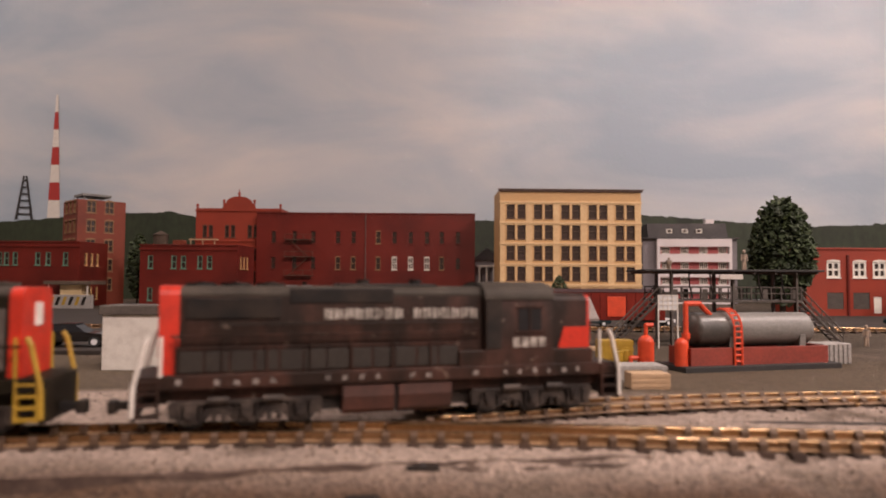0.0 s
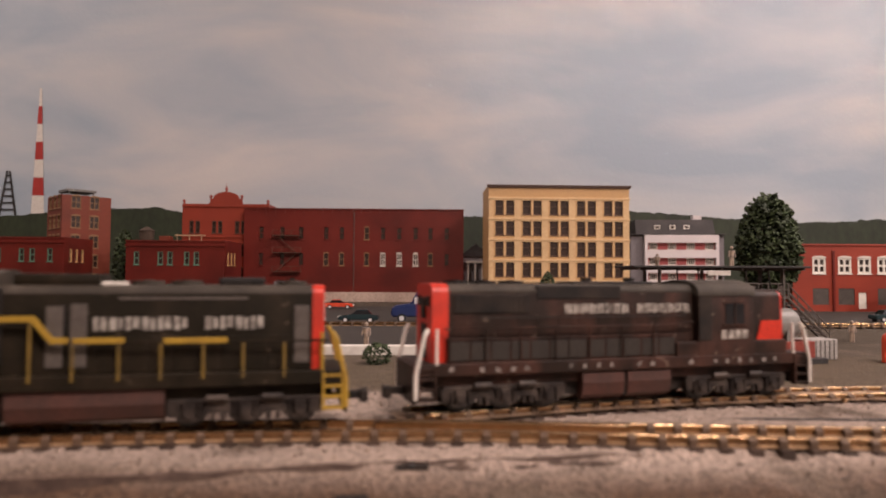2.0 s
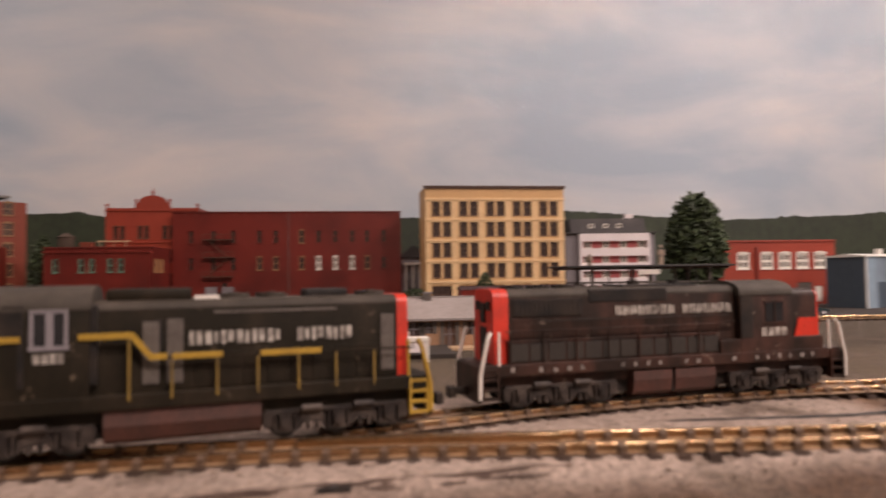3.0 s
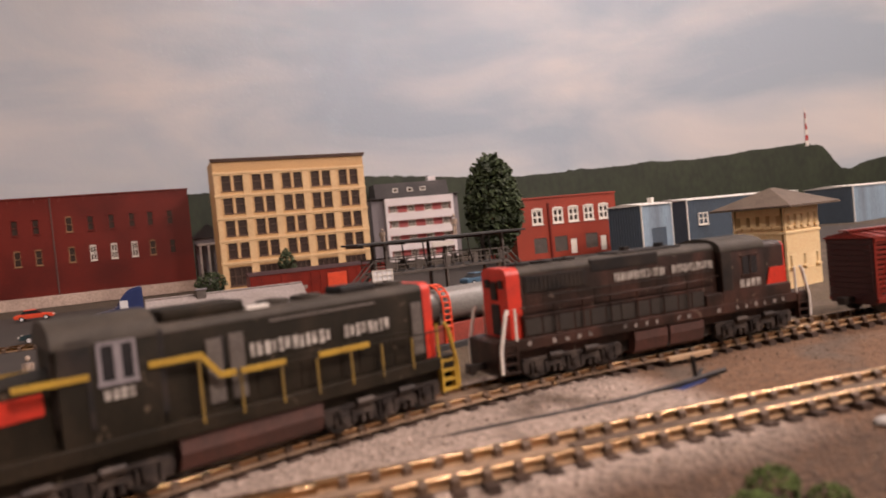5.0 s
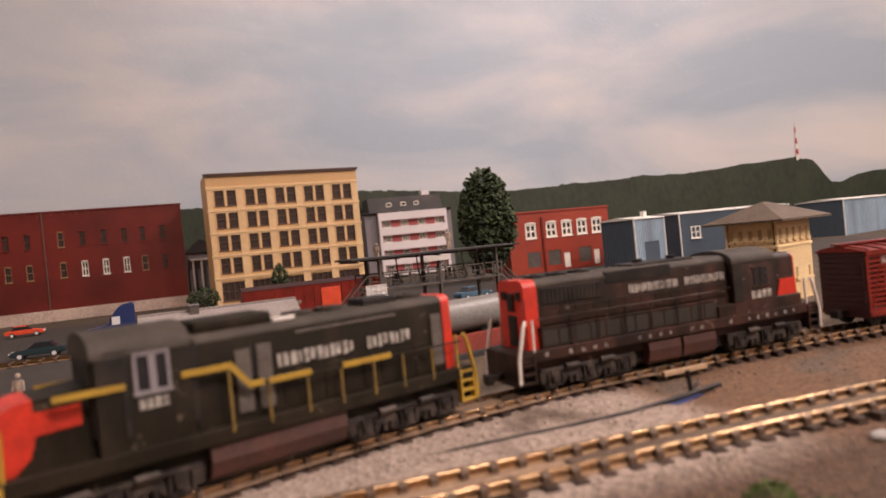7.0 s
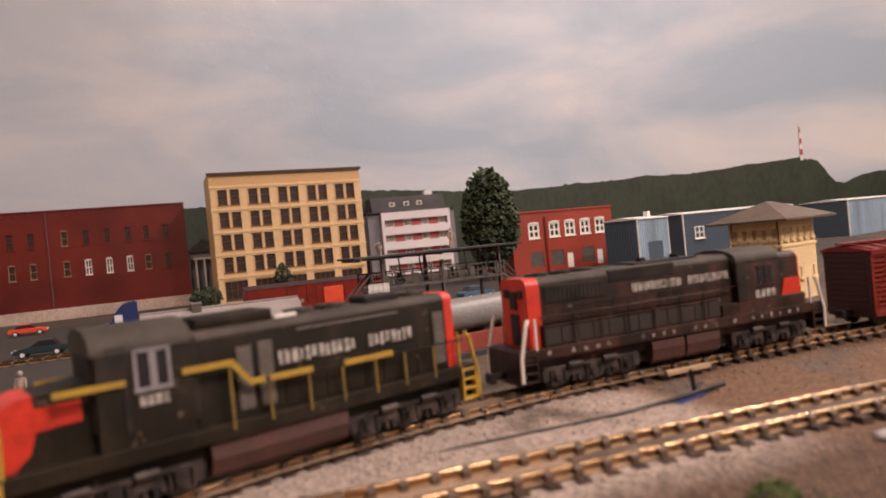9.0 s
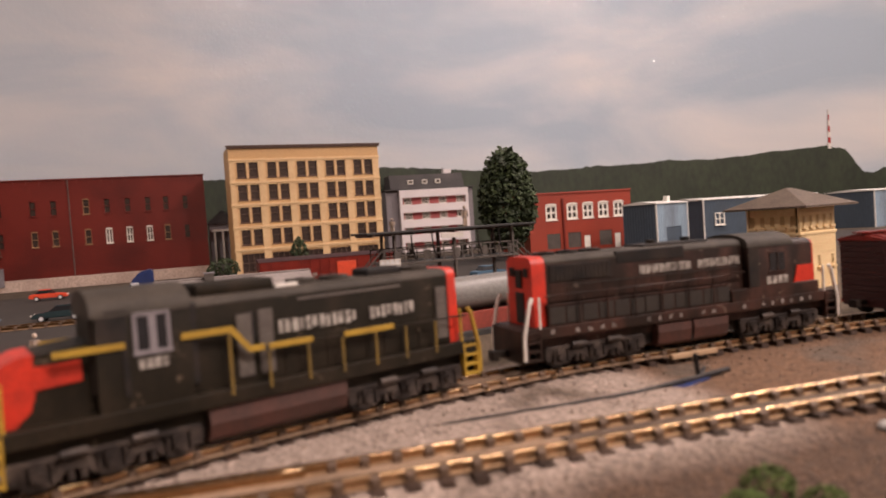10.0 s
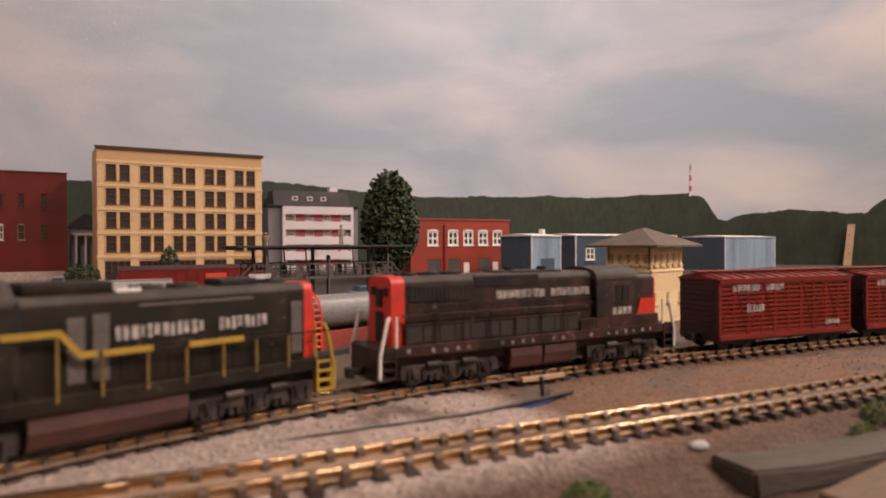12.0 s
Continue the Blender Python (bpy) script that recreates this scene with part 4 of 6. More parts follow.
def stock_car(label):
    """A slatted livestock car: open side boards between posts and diagonal braces, roof walk, trucks."""
    t = thing("stock_car", 0, 0, 0, 0, label, "freight car", "stock cars")
    L, W_ = 32.8, 9.5
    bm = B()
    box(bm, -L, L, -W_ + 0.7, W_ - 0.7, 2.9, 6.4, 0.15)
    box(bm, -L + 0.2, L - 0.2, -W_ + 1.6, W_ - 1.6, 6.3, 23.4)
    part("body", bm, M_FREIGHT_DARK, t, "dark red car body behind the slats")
    slat_bm = B()
    box(slat_bm, -L + 0.5, L - 0.5, -0.3, 0.3, -0.46, 0.46)
    slat = mesh_of("slat", slat_bm, M_FREIGHT)
    for s in (-1, 1):
        for i in range(12):
            share("slat", slat, t, 0, s * (W_ - 0.75), 5.6 + i * 1.53)
        bm = B()
        for i in range(11):
            bm = B()
            x = -L + 0.5 + i * (2 * L - 1) / 10
            wide = 0.5 if i in (0, 4, 6, 10) else 0.28
            box(bm, x - wide, x + wide, *sorted((s * (W_ - 1.4), s * (W_ - 0.4))), 3.7, 23.6, 0.06)
            part("post", bm, M_FREIGHT, t)
        for i in range(10):
            if i in (4, 5):
                continue
            x = -L + 0.5 + i * (2 * L - 1) / 10
            d = (2 * L - 1) / 10
            up = (i % 2 == 0) == (i < 5)
            bm = B()
            pipe(bm, [(x + 0.4, s * (W_ - 0.55), 5 if up else 22.8), (x + d - 0.4, s * (W_ - 0.55), 22.8 if up else 5)], 0.3, 4)
            part("brace", bm, M_FREIGHT, t)
        bm = B()
        box(bm, -L, L, *sorted((s * (W_ - 1.3), s * W_)), 22.8, 24.2, 0.12)
        box(bm, -L, L, *sorted((s * (W_ - 1.3), s * W_)), 3.6, 5.1, 0.12)
        part("side_sill", bm, M_FREIGHT, t)
    # The end boards carry their shade in the darker red.
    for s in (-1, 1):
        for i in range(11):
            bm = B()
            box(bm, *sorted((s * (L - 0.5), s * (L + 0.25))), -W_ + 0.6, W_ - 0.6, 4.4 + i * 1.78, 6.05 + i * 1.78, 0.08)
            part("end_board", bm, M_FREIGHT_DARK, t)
    bm = B()
    extrude(bm, [(-W_ - 0.2, 24.0), (W_ + 0.2, 24.0), (W_ + 0.2, 24.4), (0, 26.0), (-W_ - 0.2, 24.4)], "x", -L - 0.8, L + 0.8)
    roof = part("roof", bm, M_FREIGHT, t, "glossy red ribbed roof")
    bm = B()
    for i in range(13):
        x = -L + 1 + i * (2 * L - 2) / 12
        extrude(bm, [(-W_, 24.5), (0, 26.1), (W_, 24.5), (W_, 24.9), (0, 26.5), (-W_, 24.9)], "x", x - 0.3, x + 0.3)
    part("roof_rib", bm, M_FREIGHT, roof)
    for y in (-1.3, 0, 1.3):
        bm = B()
        box(bm, -L - 2.2, L + 2.2, y - 0.55, y + 0.55, 26.4, 26.9, 0.08)
        part("running_board", bm, M_FREIGHT, roof)
    letters(t, -26.6, -2, -W_ + 0.42, 19.9, 22.2, 11, M_LETTER, gaps=(6,))
    letters(t, -20, -11.5, -W_ + 0.42, 12.6, 15.4, 3, M_LETTER)
    letters(t, 19, 27, -W_ + 0.42, 6.6, 8.4, 4, M_LETTER, name="number_bars")
    four_wheel_truck(t, -22)
    four_wheel_truck(t, 22)
    coupler(t, -L - 0.2, -1)
    coupler(t, L + 0.2, 1)
    bm = B()
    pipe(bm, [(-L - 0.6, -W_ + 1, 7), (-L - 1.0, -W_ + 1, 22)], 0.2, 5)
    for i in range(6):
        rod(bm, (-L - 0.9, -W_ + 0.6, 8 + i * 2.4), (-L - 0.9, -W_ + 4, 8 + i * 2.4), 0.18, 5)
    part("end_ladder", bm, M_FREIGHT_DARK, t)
    return t


road_switcher = freight_diesel()
striped = stripe_diesel()
FIRST_CAR = 158.0
for k in range(3):
    if k == 0:
        first = stock_car("deep red slatted wooden stock car with white lettering")
        car_ob = first
    x, y, h = YARD.car(FIRST_CAR + k * 74.4, 22)
    y += 0.9
    if k == 0:
        first.matrix_basis = pose(x * MM, y * MM, 0, 0, 0, h)
    else:
        copy_thing(first, pose(x * MM, y * MM, 0, 0, 0, h))


# ---- buildings ----
M_FRAME_TAN = mat("tan_window_frame", (0.3, 0.17, 0.08), 0.6, amount=0.3, scale=200, fine=900)
M_FOUND = mat("pale_pinkish_stone", (0.52, 0.4, 0.33), 0.8, spot=(0.3, 0.21, 0.17), amount=0.6, scale=30, fine=500, bump=0.4)
M_PLANK = mat("aged_brown_plank", (0.12, 0.072, 0.04), 0.8, spot=(0.08, 0.05, 0.03), amount=0.6, scale=60, fine=900, stretch=(0.3, 3, 3))
def pierced_wall(bm, x0, x1, z0, z1, holes, y0, y1):
    """A wall in the xz plane, y0 to y1 thick, with real rectangular openings."""
    xs = sorted({x0, x1, *[h[0] for h in holes], *[h[1] for h in holes]})
    zs = sorted({z0, z1, *[h[2] for h in holes], *[h[3] for h in holes]})
    for za, zb in zip(zs, zs[1:]):
        run = None
        for xa, xb in zip(xs, xs[1:]):
            cx, cz = (xa + xb) / 2, (za + zb) / 2
            solid = not any(h[0] < cx < h[1] and h[2] < cz < h[3] for h in holes)
            if solid:
                run = [run[0], xb] if run else [xa, xb]
            if run and (not solid or xb == xs[-1]):
                box(bm, run[0], run[1], y0, y1, za, zb)
                run = None


WINDOW_CACHE = {}


def lattice(bm, xs, zs, y0, y1):
    """A frame of bars in one connected piece: xs and zs hold the (start, end) of the upright and level bars."""
    ex, ez = sorted({v for p in xs for v in p}), sorted({v for p in zs for v in p})
    def solid(i, j):
        if not (0 <= i < len(ex) - 1 and 0 <= j < len(ez) - 1):
            return False
        cx, cz = (ex[i] + ex[i + 1]) / 2, (ez[j] + ez[j + 1]) / 2
        return any(p[0] < cx < p[1] for p in xs) or any(p[0] < cz < p[1] for p in zs)
    made = {}
    def v(i, j, y):
        if (i, j, y) not in made:
            made[i, j, y] = bm.verts.new((ex[i], y, ez[j]))
        return made[i, j, y]
    for i in range(len(ex) - 1):
        for j in range(len(ez) - 1):
            if not solid(i, j):
                continue
            q = ((i, j), (i + 1, j), (i + 1, j + 1), (i, j + 1))
            bm.faces.new([v(*c, y0) for c in q])
            bm.faces.new([v(*c, y1) for c in reversed(q)])
            for k, (di, dj) in enumerate(((0, -1), (1, 0), (0, 1), (-1, 0))):
                if not solid(i + di, j + dj):
                    c, d = q[k], q[(k + 1) % 4]
                    bm.faces.new((v(*d, y0), v(*c, y0), v(*c, y1), v(*d, y1)))
    bmesh.ops.recalc_face_normals(bm, faces=bm.faces)


def window_meshes(w, h, frame, pane, cols, rows, bar, arch):
    key = (round(w, 2), round(h, 2), frame.name, pane.name, cols, rows, bar, arch)
    if key not in WINDOW_CACHE:
        bm = B()
        half = bar / 2
        xs = [(-w / 2, -w / 2 + bar)] + [(-w / 2 + w * i / cols - half, -w / 2 + w * i / cols + half) for i in range(1, cols)] + [(w / 2 - bar, w / 2)]
        zs = [(0, bar)] + [(h * i / rows - half, h * i / rows + half) for i in range(1, rows)] + [(h - bar, h)]
        lattice(bm, xs, zs, -0.5, 0.7)
        fm = mesh_of("window", bm, frame)
        bm = B()
        box(bm, -w / 2 - 0.7, w / 2 + 0.7, -1.6, 0.4, -0.9, -0.004)
        sill = mesh_of("sill", bm, frame)
        lintel = None
        if arch:
            bm = B()
            pts = [(-w / 2 - 0.4, h - 0.2)]
            pts += [(-(w / 2 + 0.4) * math.cos(math.pi * k / 8), h - 0.2 + arch * math.sin(math.pi * k / 8)) for k in range(1, 8)]
            pts += [(w / 2 + 0.4, h - 0.2)]
            extrude(bm, pts, "y", -1.3, -0.51)
            lintel = mesh_of("lintel", bm, frame)
        bm = B()
        box(bm, -w / 2 + half, w / 2 - half, 0.75, 1.1, half, h - half)
        WINDOW_CACHE[key] = (fm, mesh_of("pane", bm, pane), sill, lintel)
    return WINDOW_CACHE[key]


def add_window(parent, x, z, w, h, frame, pane=None, cols=1, rows=2, bar=0.6, arch=0.0, y=0.0, rz=0, label=""):
    fm, pm, sill, lintel = window_meshes(w, h, frame, pane or M_PANE, cols, rows, bar, arch)
    win = share("window", fm, parent, x, y, z, 0, 0, rz)
    if label:
        win["label"] = label
    share("pane", pm, win)
    share("sill", sill, win)
    if lintel:
        share("lintel", lintel, win)
    return win


def shell(name, x, y, w, depth, h, rz, wall, holes, label, side_holes=(), category="building", parapet=2.0, roof=None, group=""):
    """Four walls with openings, floor slab roof and parapet; the front stands at local y = 0 and looks to -y."""
    t = thing(name, x, y, -3.3, rz, label, category, group)
    bm = B()
    pierced_wall(bm, 0, w, 0, h, list(holes), 0, 2.4)
    part("front_wall", bm, wall, t)
    for side, xs in (("west", (0, 2.4)), ("east", (w - 2.4, w))):
        bm = B()
        if side == "east" and side_holes:
            pierced_wall(bm, 2.41, depth, 0, h, list(side_holes), -w, -w + 2.4)
            bmesh.ops.rotate(bm, verts=bm.verts, cent=(0, 0, 0), matrix=Matrix.Rotation(radians(90), 3, "Z"))
        else:
            box(bm, *xs, 2.41, depth, 0, h)
        part("side_wall", bm, wall, t)
    bm = B()
    box(bm, 2.41, w - 2.41, depth - 2.4, depth, 0, h)
    part("back_wall", bm, wall, t)
    bm = B()
    box(bm, 2.41, w - 2.41, 2.41, depth - 2.41, h - parapet - 2, h - parapet)
    part("roof", bm, roof or M_ROOF, t)
    # Added dark sheet; its colour stands for the unlit rooms.
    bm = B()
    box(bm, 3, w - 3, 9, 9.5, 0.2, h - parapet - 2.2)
    part("dark_backing", bm, M_DARKWIN, t, "dark sheet added behind the windows for the unlit inside")
    return t


def office_block():
    """Buff five-bay office block, five storeys."""
    W_, H_ = 166.0, 141.0
    wins = []
    for r in range(4):
        for b in range(5):
            for k in (0, 1):
                wins.append((7.8 + b * 32.1 + k * 12.7, 33.8 + r * 24.2, 9.4, 18.4))
    shops = [(6.5 + b * 32.1, 4, 25, 20) for b in range(5)]
    holes = [(x, x + w, z, z + h) for x, z, w, h in wins + shops]
    t = shell("office_block", -31, 606, W_, 70, H_, 1.0, M_BEIGE, holes, "buff five-storey office block with paired dark windows", parapet=3, category="office building")
    for x, z, w, h in wins:
        add_window(t, x + w / 2, z, w, h, M_FRAME_DARK, cols=1, rows=2, bar=0.7, y=1.0)
    for x, z, w, h in shops:
        add_window(t, x + w / 2, z, w, h, M_FRAME_DARK, cols=4, rows=2, bar=0.8, y=1.0, label="brown shop window")
    for r in range(5):
        bm = B()
        z = 27.2 + r * 24.2
        box(bm, -0.8, W_ + 0.8, -1.3, -0.02, z, z + 2.6, 0.3)
        box(bm, -0.3, W_ + 0.3, -0.8, -0.02, z - 1.4, z)
        part("floor_band", bm, M_BEIGE_TRIM, t, "moulded floor band")
    for b in range(6):
        bm = B()
        x = 0.4 + b * 32.1
        box(bm, max(0, x - 2.4), min(W_, x + 5.2), -0.7, -0.03, 0, H_ - 14, 0.2)
        part("pilaster", bm, M_BEIGE_TRIM, t)
    for b in range(5):
        for r in range(4):
            bm = B()
            x = 18.2 + b * 32.1
            box(bm, x - 0.2, x + 1.4, -0.6, -0.02, 33.2 + r * 24.2, 52.4 + r * 24.2)
            part("mullion", bm, M_BEIGE_TRIM, t)
    bm = B()
    box(bm, -1.6, W_ + 1.6, -1.8, 1.2, H_ - 3.4, H_ - 1.2, 0.4)
    box(bm, -2.4, W_ + 2.4, -2.6, 1.2, H_ - 1.2, H_, 0.2)
    part("cornice", bm, M_FRAME_DARK, t, "thin dark roof cornice")
    return t


def brick_mill():
    """Long dark brick mill with small arched windows, pale stone foundation and a fire escape."""
    X0, W_, H_ = -338.0, 282.0, 120.0
    wins = []
    for z in (80.0, 46.5):
        for x in (-319, -292, -268, -236, -216, -184, -163, -142, -121, -102, -81):
            wins.append((x - X0, z, 6.4, 16.0))
    low = [(60 - 1, 15, 7, 16)]
    holes = [(x, x + w, z, z + h) for x, z, w, h in wins + low]
    t = shell("brick_mill", X0, 690, W_, 80, H_, 0, M_BRICK, holes, "long dark red brick mill with small arched windows", category="factory", parapet=2.4)
    for i, (x, z, w, h) in enumerate(wins + low):
        # White and tan frames put the brightness of the lit panes into colour.
        bright = i in (17, 18, 19)
        pale = i in (5, 14, 15, 16, 20)
        add_window(t, x + w / 2, z, w, h, M_FRAME_WHITE if bright else (M_FRAME_TAN if pale else M_BRICK), M_PANE, 2 if bright else 1, 2, 0.9 if bright else 0.6, 1.4, y=0.8,
                   label="small window, frame painted white for its bright pane" if bright else "")
    bm = B()
    box(bm, 0, W_, -1.4, -0.03, 0, 12.5, 0.4)
    part("foundation", bm, M_FOUND, t, "pale pinkish stone foundation")
    bm = B()
    rod(bm, (141, -0.9, 12), (141, -0.9, H_ - 1), 0.5, 6)
    part("drainpipe", bm, M_STEEL, t)
    bm = B()
    box(bm, -0.8, W_ + 0.8, -1.0, 1.0, H_ - 1.6, H_, 0.3)
    part("coping", bm, M_BRICK, t)
    for i in range(22):
        bm = B()
        x = 14 + i * 12.2
        box(bm, x, x + 2.0, -0.7, -0.03, H_ - 6, H_ - 1.7)
        part("corbel", bm, M_BRICK, t)
    bm = B()
    for z in (38, 62, 84):
        box(bm, 38, 74, -8, -1, z, z + 0.9)
        for x in (38, 50, 62, 74):
            rod(bm, (x, -7.8, z), (x, -7.8, z + 7), 0.4, 5)
        rod(bm, (38, -7.8, z + 7), (74, -7.8, z + 7), 0.35, 5)
    pipe(bm, [(42, -5, 38), (68, -5, 62), (44, -5, 84)], 0.6, 5)
    part("fire_escape", bm, M_FRAME_DARK, t, "brown steel fire escape")
    for x in (40, 60):
        bm = B()
        box(bm, x, x + 14, -3, -1.5, 6, 26, 0.3)
        part("dock_door", bm, M_STUCCO_GREY, t, "pale grey dock door")
    return t


def gabled_hall():
    W_, H_ = 112.0, 126.0
    wins = [(x, z, 5.6, 15) for z in (88, 58, 28) for x in (9, 17, 38, 46, 68, 76)]
    holes = [(x, x + w, z, z + h) for x, z, w, h in wins]
    t = shell("gabled_hall", -421, 702, W_, 60, H_, 0, M_BRICK_BRIGHT, holes, "bright red brick hall with a curved parapet gable", category="building")
    for x, z, w, h in wins:
        add_window(t, x + w / 2, z, w, h, M_FRAME_DARK, rows=2, bar=0.7, arch=1.4, y=0.8)
    bm = B()
    pts = [(34, H_ - 0.02), (78, H_ - 0.02), (76, H_ + 6)] + [(56 + 17 * math.cos(math.pi * k / 10), H_ + 7 + 9 * math.sin(math.pi * k / 10)) for k in range(11)] + [(36, H_ + 6)]
    extrude(bm, pts, "y", 0, 2.4)
    part("gable", bm, M_BRICK_BRIGHT, t)
    for x, z in ((1.5, H_), (36, H_ + 6), (76, H_ + 6), (110, H_), (56, H_ + 15.5)):
        bm = B()
        rod(bm, (x, 1.2, z - 0.3), (x, 1.2, z + 3), 1.6, 8, 1.2)
        ball(bm, (x, 1.2, z + 4), 2.0, 2)
        if x == 56:
            rod(bm, (x, 1.2, z + 4), (x, 1.2, z + 11), 1.2, 8, 0.1)
        part("finial", bm, M_BRICK_BRIGHT, t)
    for z in (H_ - 4, 82, 52):
        bm = B()
        box(bm, -0.6, W_ + 0.6, -1.1, -0.03, z, z + 2.2, 0.3)
        part("string_course", bm, M_BRICK_BRIGHT, t)
    return t


def corner_tower():
    """Tall orange brick block seen corner-on, with a tank frame on its roof."""
    S_, H_ = 56.0, 130.0
    front = [(6 + k * 16, 18 + r * 24, 11, 15) for r in range(5) for k in range(3)]
    side = [(10 + k * 21, 18 + r * 24, 11, 15) for r in range(5) for k in range(2)]
    t = shell("brick_tower_block", -582, 680, S_, S_, H_, -45, M_BRICK_ORANGE, [(x, x + w, z, z + h) for x, z, w, h in front],
              "tall orange brick block with arched windows", [(x, x + w, z, z + h) for x, z, w, h in side])
    for x, z, w, h in front:
        add_window(t, x + w / 2, z, w, h, M_FRAME_TAN, cols=2, rows=2, bar=0.8, arch=2.2, y=0.8)
    for x, z, w, h in side:
        add_window(t, S_ - 0.8, z, w, h, M_FRAME_TAN, cols=2, rows=2, bar=0.8, arch=2.0, y=x + w / 2, rz=90)
    bm = B()
    for x in (12, 40):
        for y in (12, 40):
            rod(bm, (x, y, H_ - 2), (x, y, H_ + 6), 0.8, 6)
    box(bm, 9, 43, 9, 43, H_ + 6, H_ + 9, 0.3)
    part("roof_tank_frame", bm, M_TANK, t, "grey frame on the roof")
    return t


def low_block(x, y, w, h, wins_x, label, depth=70):
    wins = [(a, h - 28, 6.0, 15) for a in wins_x] + [(a, 8, 6.0, 15) for a in wins_x]
    side = [(12 + k * 13, z, 6, 15) for k in range(3) for z in (h - 28, 8)]
    t = shell("low_brick_block", x, y, w, depth, h, 0, M_BRICK, [(a, a + b, z, z + c) for a, z, b, c in wins], label, [(a, a + b, z, z + c) for a, z, b, c in side], group="low brick blocks")
    for a, z, b, c in wins:
        add_window(t, a + b / 2, z, b, c, M_FRAME_GREEN, cols=1, rows=2, bar=0.9, y=0.8, label="green-framed window")
    for a, z, b, c in side:
        add_window(t, w - 0.8, z, b, c, M_BEIGE, cols=1, rows=2, bar=0.9, y=a + b / 2, rz=90)
    bm = B()
    box(bm, -1, w + 1, -1.2, 1.2, h - 7, h - 4.5, 0.3)
    box(bm, -0.7, w + 0.7, -0.9, 1.2, h - 1.6, h, 0.2)
    part("cornice", bm, M_BRICK, t)
    return t


def rooftop_things(t, h):
    bm = B()
    rod(bm, (14, 22, h - 2), (14, 22, h + 12), 8, 14, 8.5)
    rod(bm, (14, 22, h + 12), (14, 22, h + 17), 9.6, 14, 1)
    part("roof_water_tank", bm, M_BARK, t, "small brown rooftop water tank", smooth=True)
    bm = B()
    box(bm, 30, 42, 18, 30, h - 2, h + 6, 0.4)
    part("roof_house", bm, M_BRICK_ORANGE, t)
    bm = B()
    for x in (52, 66, 80):
        rod(bm, (x, 16, h - 2), (x, 16, h + 8 - (x - 52) * 0.05), 0.7, 5)
    box(bm, 50, 84, 14, 18, h + 6, h + 7.4)
    part("roof_pergola", bm, M_TIMBER, t, "tan timber rooftop frame")


def apartment_house():
    """Mauve-grey house with a projecting white balcony front, dark mansard and skylights."""
    W_, H_ = 140.0, 99.0
    t = thing("apartment_house", 210, 848, -3.3, -6, "mauve grey apartment house with white balcony front", "house")
    bm = B()
    box(bm, 0, W_, 6, 60, 0, H_, 0.4)
    part("wall", bm, M_STUCCO_GREY, t)
    holes = [(24.5, 126, 6 + r * 23.2, 17 + r * 23.2) for r in range(4)]
    bm = B()
    pierced_wall(bm, 20, 130, 0, H_ - 0.6, holes, -3, 5.98)
    part("balcony_front", bm, M_STUCCO_WHITE, t, "pinkish white balcony parapets")
    for r in range(4):
        bm = B()
        box(bm, 22, 128, 5.2, 5.95, 6 + r * 23.2, 17.6 + r * 23.2)
        part("balcony_wall", bm, M_PINK, t, "red-pink balcony back wall")
        for k in range(4):
            add_window(t, 34 + k * 28, 6.4 + r * 23.2, 12, 10, M_FRAME_WHITE, cols=4, rows=1, bar=0.8, y=4.2)
    bm = B()
    extrude(bm, [(2, H_), (62, H_), (56, H_ + 24), (14, H_ + 24)], "x", 8, W_ - 14)
    part("mansard_roof", bm, M_ROOF, t, "dark grey mansard roof")
    bm = B()
    box(bm, -2, W_ + 2, 0, 64, H_ - 0.01, H_ + 1.4, 0.2)
    part("eaves", bm, M_ROOF, t)
    for x in (36, 59, 80):
        bm = B()
        box(bm, x, x + 8.5, 5.2, 7.0, H_ + 8.6, H_ + 15.0)
        part("skylight", bm, M_FRAME_WHITE, t, "small white skylight")
        bm = B()
        box(bm, x + 1.5, x + 7, 5.0, 5.3, H_ + 10, H_ + 13.6)
        part("skylight_pane", bm, M_PANE, t)
    bm = B()
    box(bm, 98, 111, 20, 32, H_ + 12, H_ + 31, 0.4)
    part("chimney", bm, M_STUCCO_WHITE, t, "white rendered chimney")
    return t


